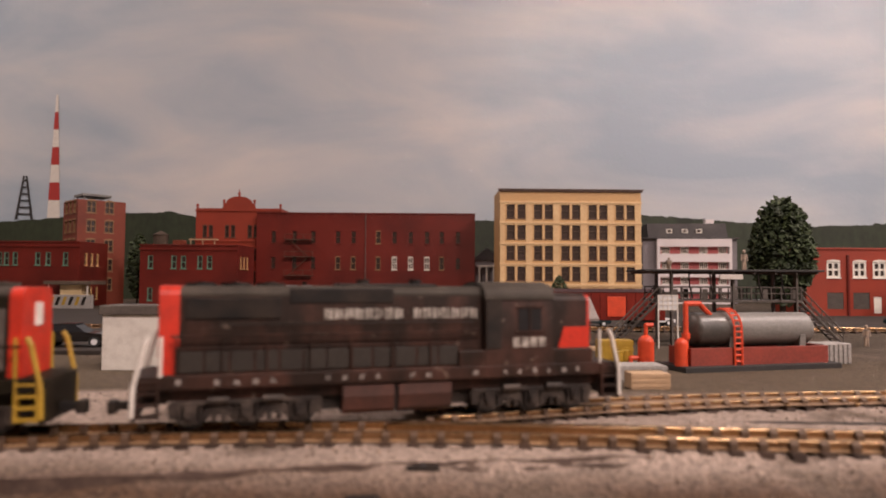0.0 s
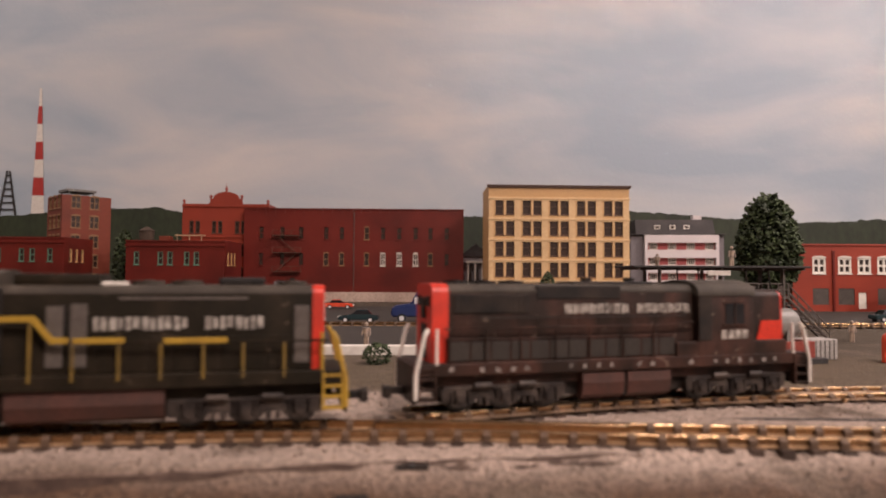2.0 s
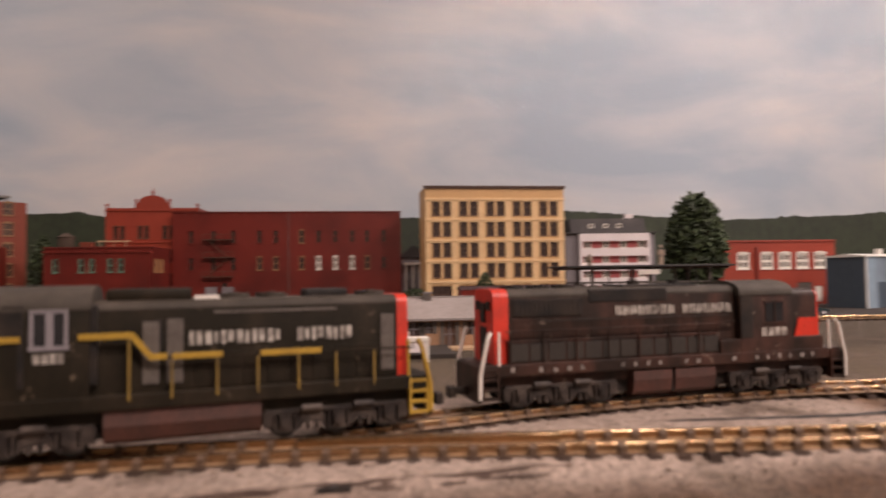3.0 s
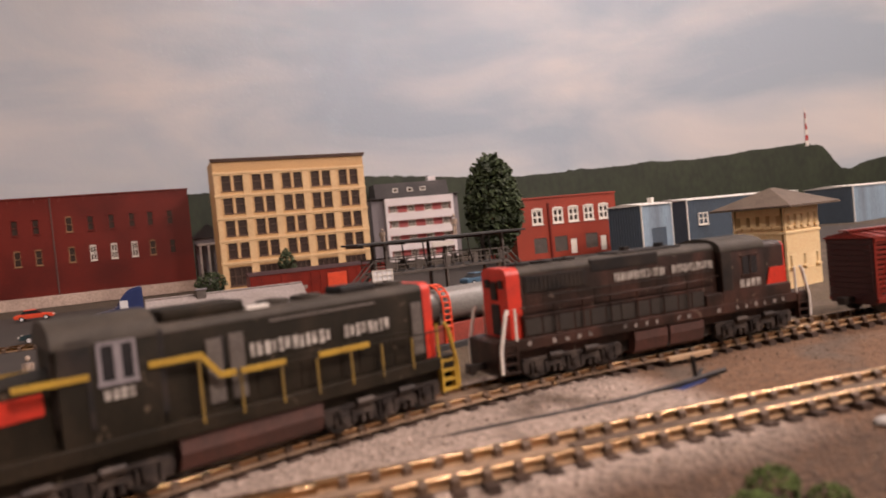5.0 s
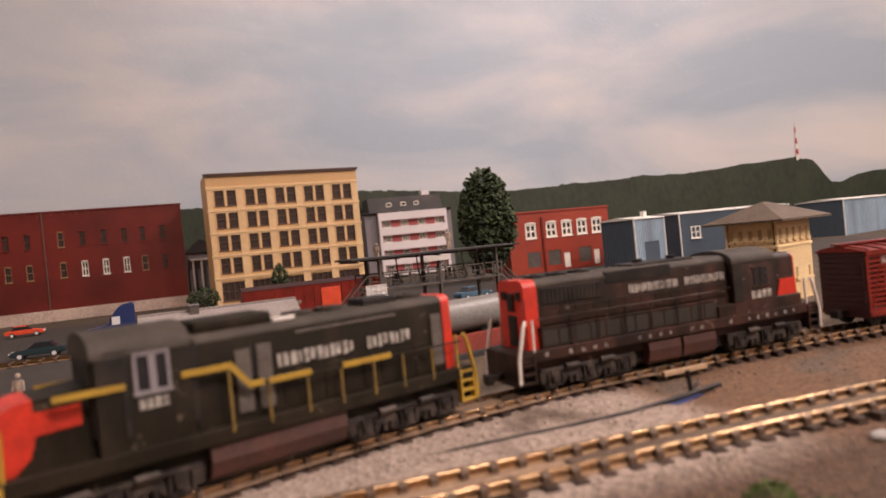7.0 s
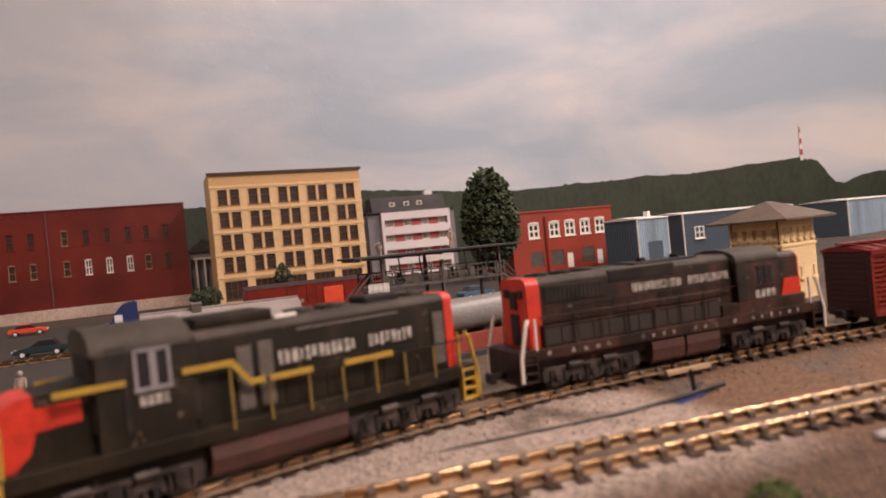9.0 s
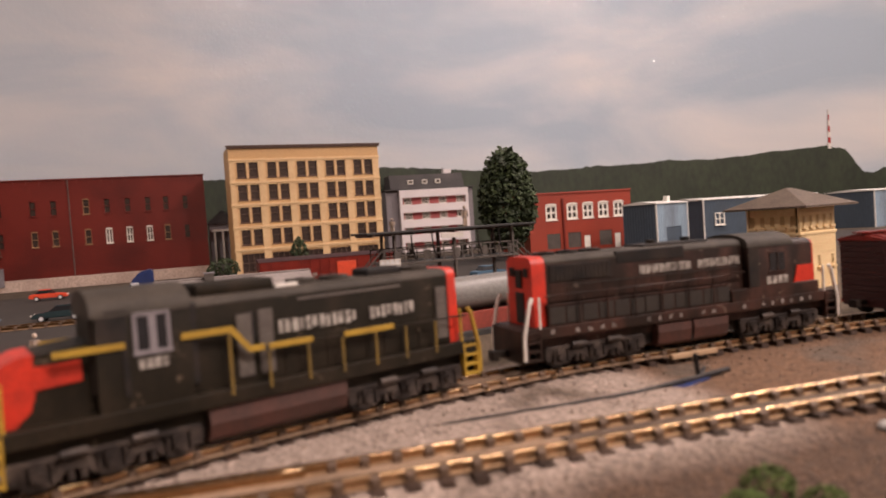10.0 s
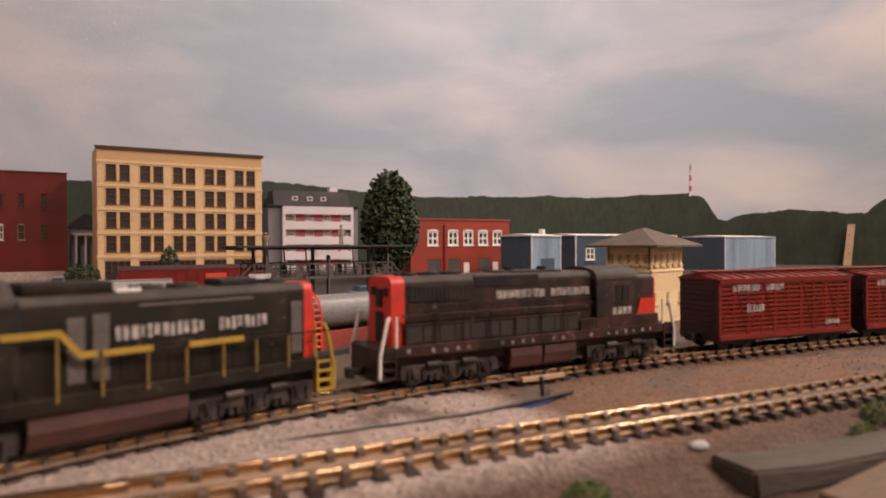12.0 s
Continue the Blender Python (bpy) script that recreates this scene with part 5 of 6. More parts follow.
def red_shop():
    """Two-storey bright brick building with white arched windows, grey shutters and white doors."""
    W_, H_ = 130.0, 68.0
    up = [20.5, 46.5, 66.5, 86.5, 106.5]
    wins = [(x, 38.2, 13.6, 16.0) for x in up]
    holes = [(x, x + w, z, z + h) for x, z, w, h in wins] + [(20.5, 37, 7, 23.5), (46.5, 63, 7, 23.5), (86.5, 103, 7, 23.5), (67, 75, 3, 19.5), (106.5, 114.5, 3, 19.5)]
    t = shell("red_brick_shop", 263, 490, W_, 70, H_, 0, M_BRICK_BRIGHT, holes, "two-storey red brick building with white arched windows")
    for x, z, w, h in wins:
        add_window(t, x + w / 2, z, w, h, M_FRAME_WHITE, cols=2, rows=2, bar=2.0, arch=2.2, y=0.6, label="white arched window with four panes")
    for x in (20.5, 46.5, 86.5):
        bm = B()
        box(bm, x, x + 16.5, 0.8, 2.0, 7, 23.5)
        shutter = part("shutter", bm, M_STEEL, t, "grey louvred shutter")
        for k in range(10):
            bm = B()
            box(bm, x + 0.4, x + 16.1, 0.4, 0.9, 7.6 + k * 1.6, 8.6 + k * 1.6)
            part("slat", bm, M_STEEL, shutter)
    for x in (67, 106.5):
        bm = B()
        box(bm, x, x + 8, 0.5, 1.8, 3, 19.5, 0.15)
        part("door", bm, M_FRAME_WHITE, t, "plain white door")
    bm = B()
    box(bm, 40.4, 42.6, -1.4, -0.03, 0, H_ - 7, 0.2)
    part("drainpipe", bm, M_BRICK, t)
    bm = B()
    box(bm, -0.8, W_ + 0.8, -1.0, 1.4, H_ - 1.8, H_, 0.3)
    part("coping", bm, M_BRICK_BRIGHT, t)
    return t


def ribbed(a, b, pitch=3.0):
    """Points of a corrugated sheet from a to b: (along, out)."""
    n = max(1, int((b - a) / pitch))
    pts = []
    for i in range(n):
        u = a + (b - a) * i / n
        w = (b - a) / n
        pts += [(u, 0.0), (u + w * 0.62, 0.0), (u + w * 0.68, -0.4), (u + w * 0.94, -0.4)]
    return pts + [(b, 0.0)]


def metal_shed(x, y, w, depth, h, rz, label, front=M_BLUE_SHED, side=M_SLATE_AND_SHADE, door=None, window=None):
    """A corrugated shed: ribbed walls, low gable roof with pale edges."""
    t = thing("metal_shed", x, y, -3.3, rz, label, "shed", "blue metal sheds")
    spans = [(0, door[0], 0), (door[0], door[1], door[2]), (door[1], w, 0)] if door else [(0, w, 0)]
    for a, b, z0 in spans:
        bm = B()
        extrude(bm, ribbed(a, b) + [(b, 1.2), (a, 1.2)], "z", z0, h)
        part("front_sheet", bm, front, t)
    # By default the side walls take the darker tone that paints in their shade.
    for xx, flip in ((0, 1), (w, -1)):
        bm = B()
        prof = [(xx + flip * v, u) for u, v in ribbed(1.21, depth)] + [(xx + flip * 1.2, depth), (xx + flip * 1.2, 1.21)]
        extrude(bm, prof, "z", 0, h)
        part("side_wall", bm, side, t)
    bm = B()
    box(bm, 1.21, w - 1.21, depth - 1.2, depth, 0, h)
    part("back_wall", bm, side, t)
    bm = B()
    extrude(bm, [(-1.4, h), (depth + 1.4, h), (depth + 1.4, h + 0.9), (depth / 2, h + 3.2), (-1.4, h + 0.9)], "x", -1.4, w + 1.4)
    part("roof", bm, M_SHED_ROOF, t, "pale metal roof")
    for xx in (0.0, w):
        bm = B()
        box(bm, xx - 0.7, xx + 0.7, -0.9, 0.5, 0, h, 0.1)
        part("corner_trim", bm, M_SHED_ROOF, t)
    if door:
        bm = B()
        box(bm, door[0], door[1], 0.6, 1.0, 0, door[2])
        for k in range(6):
            box(bm, door[0] + 0.3, door[1] - 0.3, 0.35, 0.65, 0.6 + k * door[2] / 6, 0.6 + k * door[2] / 6 + door[2] / 9)
        part("roller_door", bm, M_SLATE_AND_SHADE, t, "dark roller door")
        bm = B()
        box(bm, w * 0.7, w * 0.7 + 5, depth * 0.3, depth * 0.3 + 5, h + 1, h + 8, 0.3)
        part("roof_vent", bm, M_SHED_ROOF, t, "small white roof vent")
    if window:
        add_window(t, window[0], window[1], window[2], window[3], M_FRAME_WHITE, cols=2, rows=2, bar=1.2, y=-0.7, label="small white-framed window")
    return t


def interlocking_tower():
    """Cream two-storey signal tower with a wide hipped brown roof."""
    t = thing("signal_tower", 196, 98, -3.3, 12, "cream railway signal tower with brown hipped roof", "tower")
    a, b = 15.0, 13.0
    for z0, z1, rows in ((0, 26, (10,)), (26, 38.6, (29.2,))):
        for rz, w, d in ((0, a, b), (90, b, a), (180, a, b), (270, b, a)):
            ww = w - (0 if rz in (0, 180) else 2.0)
            holes = []
            for z in rows:
                n = 5 if z > 20 else 3
                for k in range(n):
                    c = -w + 3.2 + k * (2 * w - 6.4) / (n - 1)
                    holes.append((c - 1.2, c + 1.2, z, z + 5.6))
            bm = B()
            pierced_wall(bm, -ww, ww, z0, z1, holes, -d, -d + 1.0)
            bmesh.ops.rotate(bm, verts=bm.verts, cent=(0, 0, 0), matrix=Matrix.Rotation(radians(rz), 3, "Z"))
            wall = part("wall", bm, M_CREAM, t)
            for k in range(int((z1 - z0) / 1.3)):
                zz = z0 + k * 1.3
                if not any(z - 1.2 < zz < z + 5.8 for z in rows):
                    bm = B()
                    box(bm, -ww, ww, -d - 0.18, -d + 0.02, zz, zz + 0.9)
                    bmesh.ops.rotate(bm, verts=bm.verts, cent=(0, 0, 0), matrix=Matrix.Rotation(radians(rz), 3, "Z"))
                    part("siding_board", bm, M_CREAM, wall)
            if rz in (0, 270):
                for h in holes:
                    v = Matrix.Rotation(radians(rz), 3, "Z") @ Vector(((h[0] + h[1]) / 2, -d + 0.4, 0))
                    add_window(t, v.x, h[2], 2.4, 5.6, M_CREAM, M_PANE, 2, 1, 0.35, 0, y=v.y, rz=rz)
    # Added dark sheets standing for the unlit inside of the tower.
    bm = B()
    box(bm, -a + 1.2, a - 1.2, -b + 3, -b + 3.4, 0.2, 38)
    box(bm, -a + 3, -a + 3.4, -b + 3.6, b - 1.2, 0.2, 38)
    part("dark_backing", bm, M_DARKWIN, t)
    bm = B()
    box(bm, -a - 0.6, a + 0.6, -b - 0.6, b + 0.6, 25.4, 26.6, 0.2)
    part("storey_band", bm, M_CREAM, t)
    bm = B()
    e = 7.5
    lo = [bm.verts.new(c) for c in ((-a - e, -b - e, 38.0), (a + e, -b - e, 38.0), (a + e, b + e, 38.0), (-a - e, b + e, 38.0))]
    md = [bm.verts.new((v.co.x, v.co.y, 38.9)) for v in lo]
    hi = [bm.verts.new(c) for c in ((-2.5, 0, 47.8), (2.5, 0, 47.8))]
    bm.faces.new(lo[::-1])
    for i in range(4):
        bm.faces.new((lo[i], lo[(i + 1) % 4], md[(i + 1) % 4], md[i]))
    bm.faces.new((md[0], md[1], hi[1], hi[0]))
    bm.faces.new((md[1], md[2], hi[1]))
    bm.faces.new((md[2], md[3], hi[0], hi[1]))
    bm.faces.new((md[3], md[0], hi[0]))
    bmesh.ops.recalc_face_normals(bm, faces=bm.faces)
    part("roof", bm, M_BROWN_ROOF, t, "wide brown hipped roof")
    return t


office_block()
brick_mill()
gabled_hall()
corner_tower()
low_block(-660, 600, 143, 76, (12, 22, 48, 56, 66, 92, 104, 124), "low dark red brick block with green window frames")
second_low = low_block(-447, 600, 112, 73, (9, 36, 47, 66, 77), "low brick block with green windows and roof clutter")
rooftop_things(second_low, 73)
apartment_house()
red_shop()
metal_shed(353, 396, 58, 38, 47.5, 20, "pale blue metal shed with a dark roller door", door=(17, 46, 24))
metal_shed(470, 462, 190, 60, 49, 4, "long slate blue metal shed with small window", front=M_SLATE_AND_SHADE, window=(24, 20, 15, 14))
metal_shed(765, 478, 192, 62, 48, 14, "large pale blue metal shed with rust streaks")
interlocking_tower()


def dark_porch_house():
    t = thing("porch_house", -52, 760, -3.3, 0, "small dark house with white porch posts", "house")
    bm = B()
    box(bm, 0, 34, 6, 36, 0, 62, 0.4)
    part("wall", bm, M_STUCCO_GREY, t)
    bm = B()
    extrude(bm, [(-4, 62), (38, 62), (17, 80)], "y", 4, 38)
    part("roof", bm, M_ROOF, t)
    for x in (5, 15, 25):
        bm = B()
        box(bm, x, x + 2.4, 0, 2.4, 0, 52)
        part("porch_post", bm, M_WHITE, t, "white porch post")
    bm = B()
    box(bm, 3, 30, -0.5, 6, 52, 55, 0.3)
    part("porch_roof", bm, M_WHITE, t)


dark_porch_house()


# ---- servicing platform, tank and yard ----
def sanding_platform():
    """Steel servicing platform: columns, grated walkway with railings, flat dark roof and a stair at each end."""
    t = thing("servicing_platform", 6, 172, -3.3, 0, "dark steel locomotive servicing platform with roof and stairs", "platform")
    bm = B()
    box(bm, -1, 91.5, -2, 34, 38.6, 39.6, 0.2)
    roof = part("roof", bm, M_STEEL_DARK, t, "flat dark roof sheet")
    for k in range(9):
        bm = B()
        box(bm, 1.5 + k * 10.8, 2.5 + k * 10.8, -1, 33, 37.4, 38.6)
        part("roof_beam", bm, M_STEEL, roof)
    for x in (14, 46, 79):
        for y in (3, 27):
            bm = B()
            box(bm, x - 0.5, x + 0.5, y - 1.5, y - 1.1, 0, 38)
            box(bm, x - 0.5, x + 0.5, y + 1.1, y + 1.5, 0, 38)
            box(bm, x - 0.25, x + 0.25, y - 1.12, y + 1.12, 0, 38)
            part("column", bm, M_STEEL, t, "grey steel column")
    bm = B()
    box(bm, 8, 82, 2, 30, 22.6, 23.8, 0.15)
    part("walkway", bm, M_STEEL, t)
    for y in (2.2, 29.8):
        bm = B()
        for z in (27.2, 30.4):
            rod(bm, (8, y, z), (82, y, z), 0.36, 6)
        part("railing", bm, M_STEEL, t)
        for k in range(15):
            bm = B()
            x = 8.3 + k * 5.22
            box(bm, x - 0.3, x + 0.3, y - 0.3, y + 0.3, 23.8, 30.5)
            if k % 3 == 1:
                box(bm, x + 0.8, x + 3.4, y - 0.25, y + 0.25, 24.4, 29.4)
            part("rail_post", bm, M_STEEL, t)
    for s, x0, x1 in ((1, 82, 104), (-1, 8, -15)):
        bm = B()
        for y in (4, 12):
            pipe(bm, [(x0, y, 23), (x1, y, 0.6)], 0.7, 5)
            pipe(bm, [(x0, y, 30.4), (x1, y, 7.4)], 0.35, 5)
            pipe(bm, [(x0, y, 27), (x1, y, 4)], 0.3, 5)
            for k in range(5):
                f = k / 4
                xx, zz = x0 + (x1 - x0) * f, 23 + (0.6 - 23) * f
                rod(bm, (xx, y, zz), (xx, y, zz + 7), 0.3, 5)
        stair = part("stair_stringer", bm, M_STEEL, t, "grey steel stair with handrails")
        for k in range(11):
            f = (k + 0.5) / 11
            bm = B()
            xx, zz = x0 + (x1 - x0) * f, 23 + (0.6 - 23) * f
            box(bm, xx - 1.1, xx + 1.1, 4, 12, zz, zz + 0.45)
            part("tread", bm, M_STEEL, stair)
    for x in (22, 33, 58, 70):
        bm = B()
        pipe(bm, [(x, 0, 38), (x, -1, 31), (x + 1.5, -1.2, 25)], 0.4, 5)
        part("sand_hose", bm, M_BLACK, t, "hanging black sand hose")
    bm = B()
    box(bm, 38, 50, -0.6, 0.2, 34.6, 37.2, 0.1)
    part("strip_lamp", bm, M_WHITE, t, "white box on the roof edge")
    return t


def fuel_tank():
    """Horizontal grey storage tank on a red cradle with an orange ladder and pump pipe."""
    t = thing("storage_tank", 20, 88, -3.3, 15, "horizontal grey storage tank on dark red cradle", "tank")
    bm = B()
    rod(bm, (-25, 0, 15), (24.5, 0, 15), 6.4, 32)
    part("barrel", bm, M_TANK, t, "oily grey barrel", smooth=True)
    for x, m in ((-25, M_TANK_DARK), (24.5, M_TANK)):
        bm = B()
        ball(bm, (x, 0, 15), 6.38, 3, (0.42, 1, 1))
        part("domed_end", bm, m, t, smooth=True)
    bm = B()
    rod(bm, (-25.2, 0, 15), (-13, 0, 15), 6.46, 32)
    part("dark_ring", bm, M_TANK_DARK, t, "sooty dark tank end ring", smooth=True)
    bm = B()
    box(bm, -31, 31, -7, -5.6, 2.0, 8.6, 0.2)
    box(bm, -31, 31, 5.6, 7, 2.0, 8.6, 0.2)
    box(bm, -31, -29.6, -5.6, 5.6, 2.0, 8.6, 0.2)
    box(bm, 29.6, 31, -5.6, 5.6, 2.0, 8.6, 0.2)
    part("cradle", bm, M_CRADLE, t, "dark red cradle walls")
    for x in (-12, 20):
        bm = B()
        extrude(bm, [(-5.4, 3), (5.4, 3), (6.2, 13), (-6.2, 13)], "x", x - 1.4, x + 1.4)
        part("saddle", bm, M_TANK, t)
    bm = B()
    box(bm, -35, 35, -9.5, 9.5, -0.6, 2.1, 0.3)
    part("plinth", bm, M_STEEL_DARK, t, "dark dirty plinth")
    bm = B()
    for x in (-12.4, -9.2):
        pts = [(x, -7.6, 2)] + [(x, -7.4 * math.cos(a), 15.4 + 7.4 * math.sin(a)) for a in np.linspace(0, math.pi * 0.6, 10)]
        pipe(bm, pts, 0.45, 5)
    for k in range(6):
        rod(bm, (-12.4, -7.6, 3.5 + k * 2.2), (-9.2, -7.6, 3.5 + k * 2.2), 0.4, 5)
    for a in np.linspace(0.15, math.pi * 0.55, 6):
        rod(bm, (-12.4, -7.4 * math.cos(a), 15.4 + 7.4 * math.sin(a)), (-9.2, -7.4 * math.cos(a), 15.4 + 7.4 * math.sin(a)), 0.4, 5)
    part("ladder", bm, M_ORANGE, t, "orange ladder bent over the tank")
    bm = B()
    pipe(bm, [(-31, -4, 2), (-31, -4, 25.0), (-25, -4, 25.0), (-22, -3, 22.6), (-19, -2, 20.6)], 0.95, 8)
    rod(bm, (-33, -4, 2), (-33, -4, 10), 2.4, 12)
    ball(bm, (-33, -4, 10), 2.4, 2)
    rod(bm, (-31, -4, 12), (-31, -4, 14), 1.6, 10)
    part("pump_pipe", bm, M_ORANGE, t, "orange pump and bent filling pipe", smooth=True)
    return t


def concrete_block():
    t = thing("concrete_block", 60, 104, -3.3, 15, "ribbed grey concrete block beside the tank", "block")
    bm = B()
    box(bm, -7, 7, -5, 5, 0, 8.4, 0.4)
    for k in range(6):
        box(bm, -6.6 + k * 2.3, -5.4 + k * 2.3, -5.5, -4.9, 0.3, 8, 0.1)
    part("slab", bm, M_CONCRETE, t)


def pump(x, y, rz, label):
    t = thing("fuel_pump", x, y, -3.3, rz, label, "pump", "orange fuel pumps")
    bm = B()
    rod(bm, (0, 0, 0), (0, 0, 9), 3.2, 12)
    ball(bm, (0, 0, 9), 3.2, 2)
    part("body", bm, M_ORANGE, t, smooth=True)
    bm = B()
    pipe(bm, [(0, 0, 11), (0, 0, 16), (3, 0, 16)], 0.8, 8)
    pipe(bm, [(-3, 0, 3), (-6, 0, 3), (-6, 0, 0.4)], 0.9, 8)
    part("pipe", bm, M_ORANGE, t, smooth=True)


def barrel(x, y, label):
    t = thing("barrel", x, y, -3.3, 0, label, "barrel", "yellow barrels")
    bm = B()
    rod(bm, (0, 0, 0), (0, 0, 5.6), 1.9, 16)
    for z in (0.2, 2.0, 3.7, 5.4):
        rod(bm, (0, 0, z - 0.15), (0, 0, z + 0.15), 2.05, 16)
    part("drum", bm, M_YELLOW, t, smooth=True)


def crate(x, y, w, d, h, rz, material, label, name="crate"):
    t = thing(name, x, y, -3.3, rz, label, "crate", "yard crates")
    bm = B()
    box(bm, -w / 2, w / 2, -d / 2, d / 2, 0, h, 0.25)
    part("box", bm, material, t)
    bm = B()
    for k in range(3):
        z = h * (0.15 + 0.3 * k)
        box(bm, -w / 2 - 0.2, w / 2 + 0.2, -d / 2 - 0.2, -d / 2 + 0.02, z, z + h * 0.2)
    part("slats", bm, material, t)


def lattice_gate():
    """A bright white lattice panel on two legs beside the platform stair."""
    t = thing("lattice_panel", 13, 160, -3.3, 4, "bright white lattice panel on two posts", "panel")
    bm = B()
    for x in (-5.2, 4.6):
        box(bm, x, x + 0.6, -0.3, 0.3, 0, 26.5)
    for k in range(1, 4):
        box(bm, -5.2 + k * 2.5, -4.8 + k * 2.5, -0.3, 0.3, 19, 26.5)
    for z in (19, 21.4, 23.8, 26.1):
        box(bm, -5.2, 5.2, -0.28, 0.28, z, z + 0.5)
    part("lattice", bm, M_WHITE, t)
    bm = B()
    box(bm, -4.8, 4.8, 0.1, 0.25, 19.2, 26.2)
    part("panel", bm, M_CARWHITE, t, "glossy white panel")


sanding_platform()
lattice_gate()
fuel_tank()
concrete_block()
pump(-19, 92, 0, "orange fuel pump with a bent pipe")
pump(84, 92, 40, "orange fuel pump standing past the concrete block")
barrel(-30, 92, "yellow barrel standing by the pump")
barrel(52, 118, "yellow barrel standing behind the tank")
barrel(-26, 96, "yellow barrel standing by the pump")
crate(-28, 106, 14, 6, 9, 8, M_YELLOW, "yellow equipment crate beside the barrels")
crate(-36, 36, 12, 7, 5, 4, M_TIMBER, "small pale timber block near the track")
crate(-37, 52, 22, 10, 5.5, 6, M_CONCRETE, "weathered grey slab box in the yard")


def back_track():
    pts = [(-420, 262), (-200, 266), (0, 270), (200, 272), (420, 270)]
    return track("siding", Route(pts), -360, 380, "siding with brass-coloured rails in front of the mill", spacing=7.0)


back_track()


def kerb_strip(name, x0, x1, y0, y1, z0, z1, material, label):
    bm = B()
    box(bm, x0, x1, y0, y1, z0, z1, 0.3)
    tagged(part(name, bm, material), label, "pavement", kind="structure")


kerb_strip("road", -700, 700, 286, 560, -3.4, -2.9, M_ASPHALT, "worn grey asphalt road in front of the mill")
kerb_strip("pavement", -330, -60, 118, 250, -3.4, -1.4, M_ASPHALT, "dark grey loading pavement")
kerb_strip("kerb", -170, -84, 112, 117.9, -3.4, 0.6, M_WHITE, "white painted kerb beam")


M_BLACKPAINT = mat("glossy_black_car_paint", (0.012, 0.011, 0.011), 0.15, amount=0.2, scale=60, fine=900, bump=0)
M_PALE_ROOF = mat("pale_grey_tar_paper_roof", (0.27, 0.235, 0.22), 0.75, spot=(0.19, 0.16, 0.145), amount=0.5, scale=50, fine=900, bump=0.4)
M_TAN_WALL = mat("tan_board_wall", (0.36, 0.2, 0.11), 0.7, spot=(0.22, 0.12, 0.065), amount=0.45, scale=60, fine=900)


# ---- vehicles ----
def sedan(x, y, rz, paint, label, z=-2.9, k=1.0):
    """A 1:160 car: shaped body, glass house, four wheels with hubs, lamps and bumpers."""
    t = thing("car", x, y, z, rz, label, "car", "parked cars")
    bm = B()
    prof = [(-14, 2.2), (-14.3, 4.6), (-13.4, 5.6), (-8.6, 6.0), (4.2, 6.0), (12.4, 5.0), (14, 4.2), (14.2, 2.2)]
    fs = extrude(bm, [(a * k, b * k) for a, b in prof], "y", -5.4 * k, 5.4 * k)
    bmesh.ops.bevel(bm, geom=list(bm.edges), offset=0.5, segments=2, affect="EDGES")
    part("body", bm, paint, t, smooth=True)
    bm = B()
    lo = [(-9.6, -4.9, 5.8), (5.4, -4.9, 5.8), (5.4, 4.9, 5.8), (-9.6, 4.9, 5.8)]
    hi = [(-6.6, -3.9, 8.9), (1.0, -3.9, 8.9), (1.0, 3.9, 8.9), (-6.6, 3.9, 8.9)]
    v0, v1 = [bm.verts.new(Vector(c) * k) for c in lo], [bm.verts.new(Vector(c) * k) for c in hi]
    bm.faces.new(v1)
    for i in range(4):
        bm.faces.new((v0[i], v0[(i + 1) % 4], v1[(i + 1) % 4], v1[i]))
    part("windows", bm, M_GLASSDARK, t, "dark car windows")
    bm = B()
    box(bm, -7.0 * k, 1.4 * k, -4.0 * k, 4.0 * k, 8.7 * k, 9.3 * k, 0.25)
    part("roof", bm, paint, t)
    for xx in (-8.6, 8.8):
        for yy in (-4.9, 4.9):
            bm = B()
            rod(bm, (xx * k, (yy - 0.6) * k, 2.1 * k), (xx * k, (yy + 0.6) * k, 2.1 * k), 2.1 * k, 16)
            wheel = part("wheel", bm, M_TYRE, t, smooth=True)
            bm = B()
            s = 1 if yy > 0 else -1
            rod(bm, (xx * k, (yy + s * 0.55) * k, 2.1 * k), (xx * k, (yy + s * 0.75) * k, 2.1 * k), 1.2 * k, 12)
            part("hub", bm, M_CARWHITE, wheel)
    for yy in (-3.8, 3.8):
        bm = B()
        ball(bm, (13.9 * k, yy * k, 4.0 * k), 0.8 * k, 1)
        part("headlight", bm, M_WHITE, t)


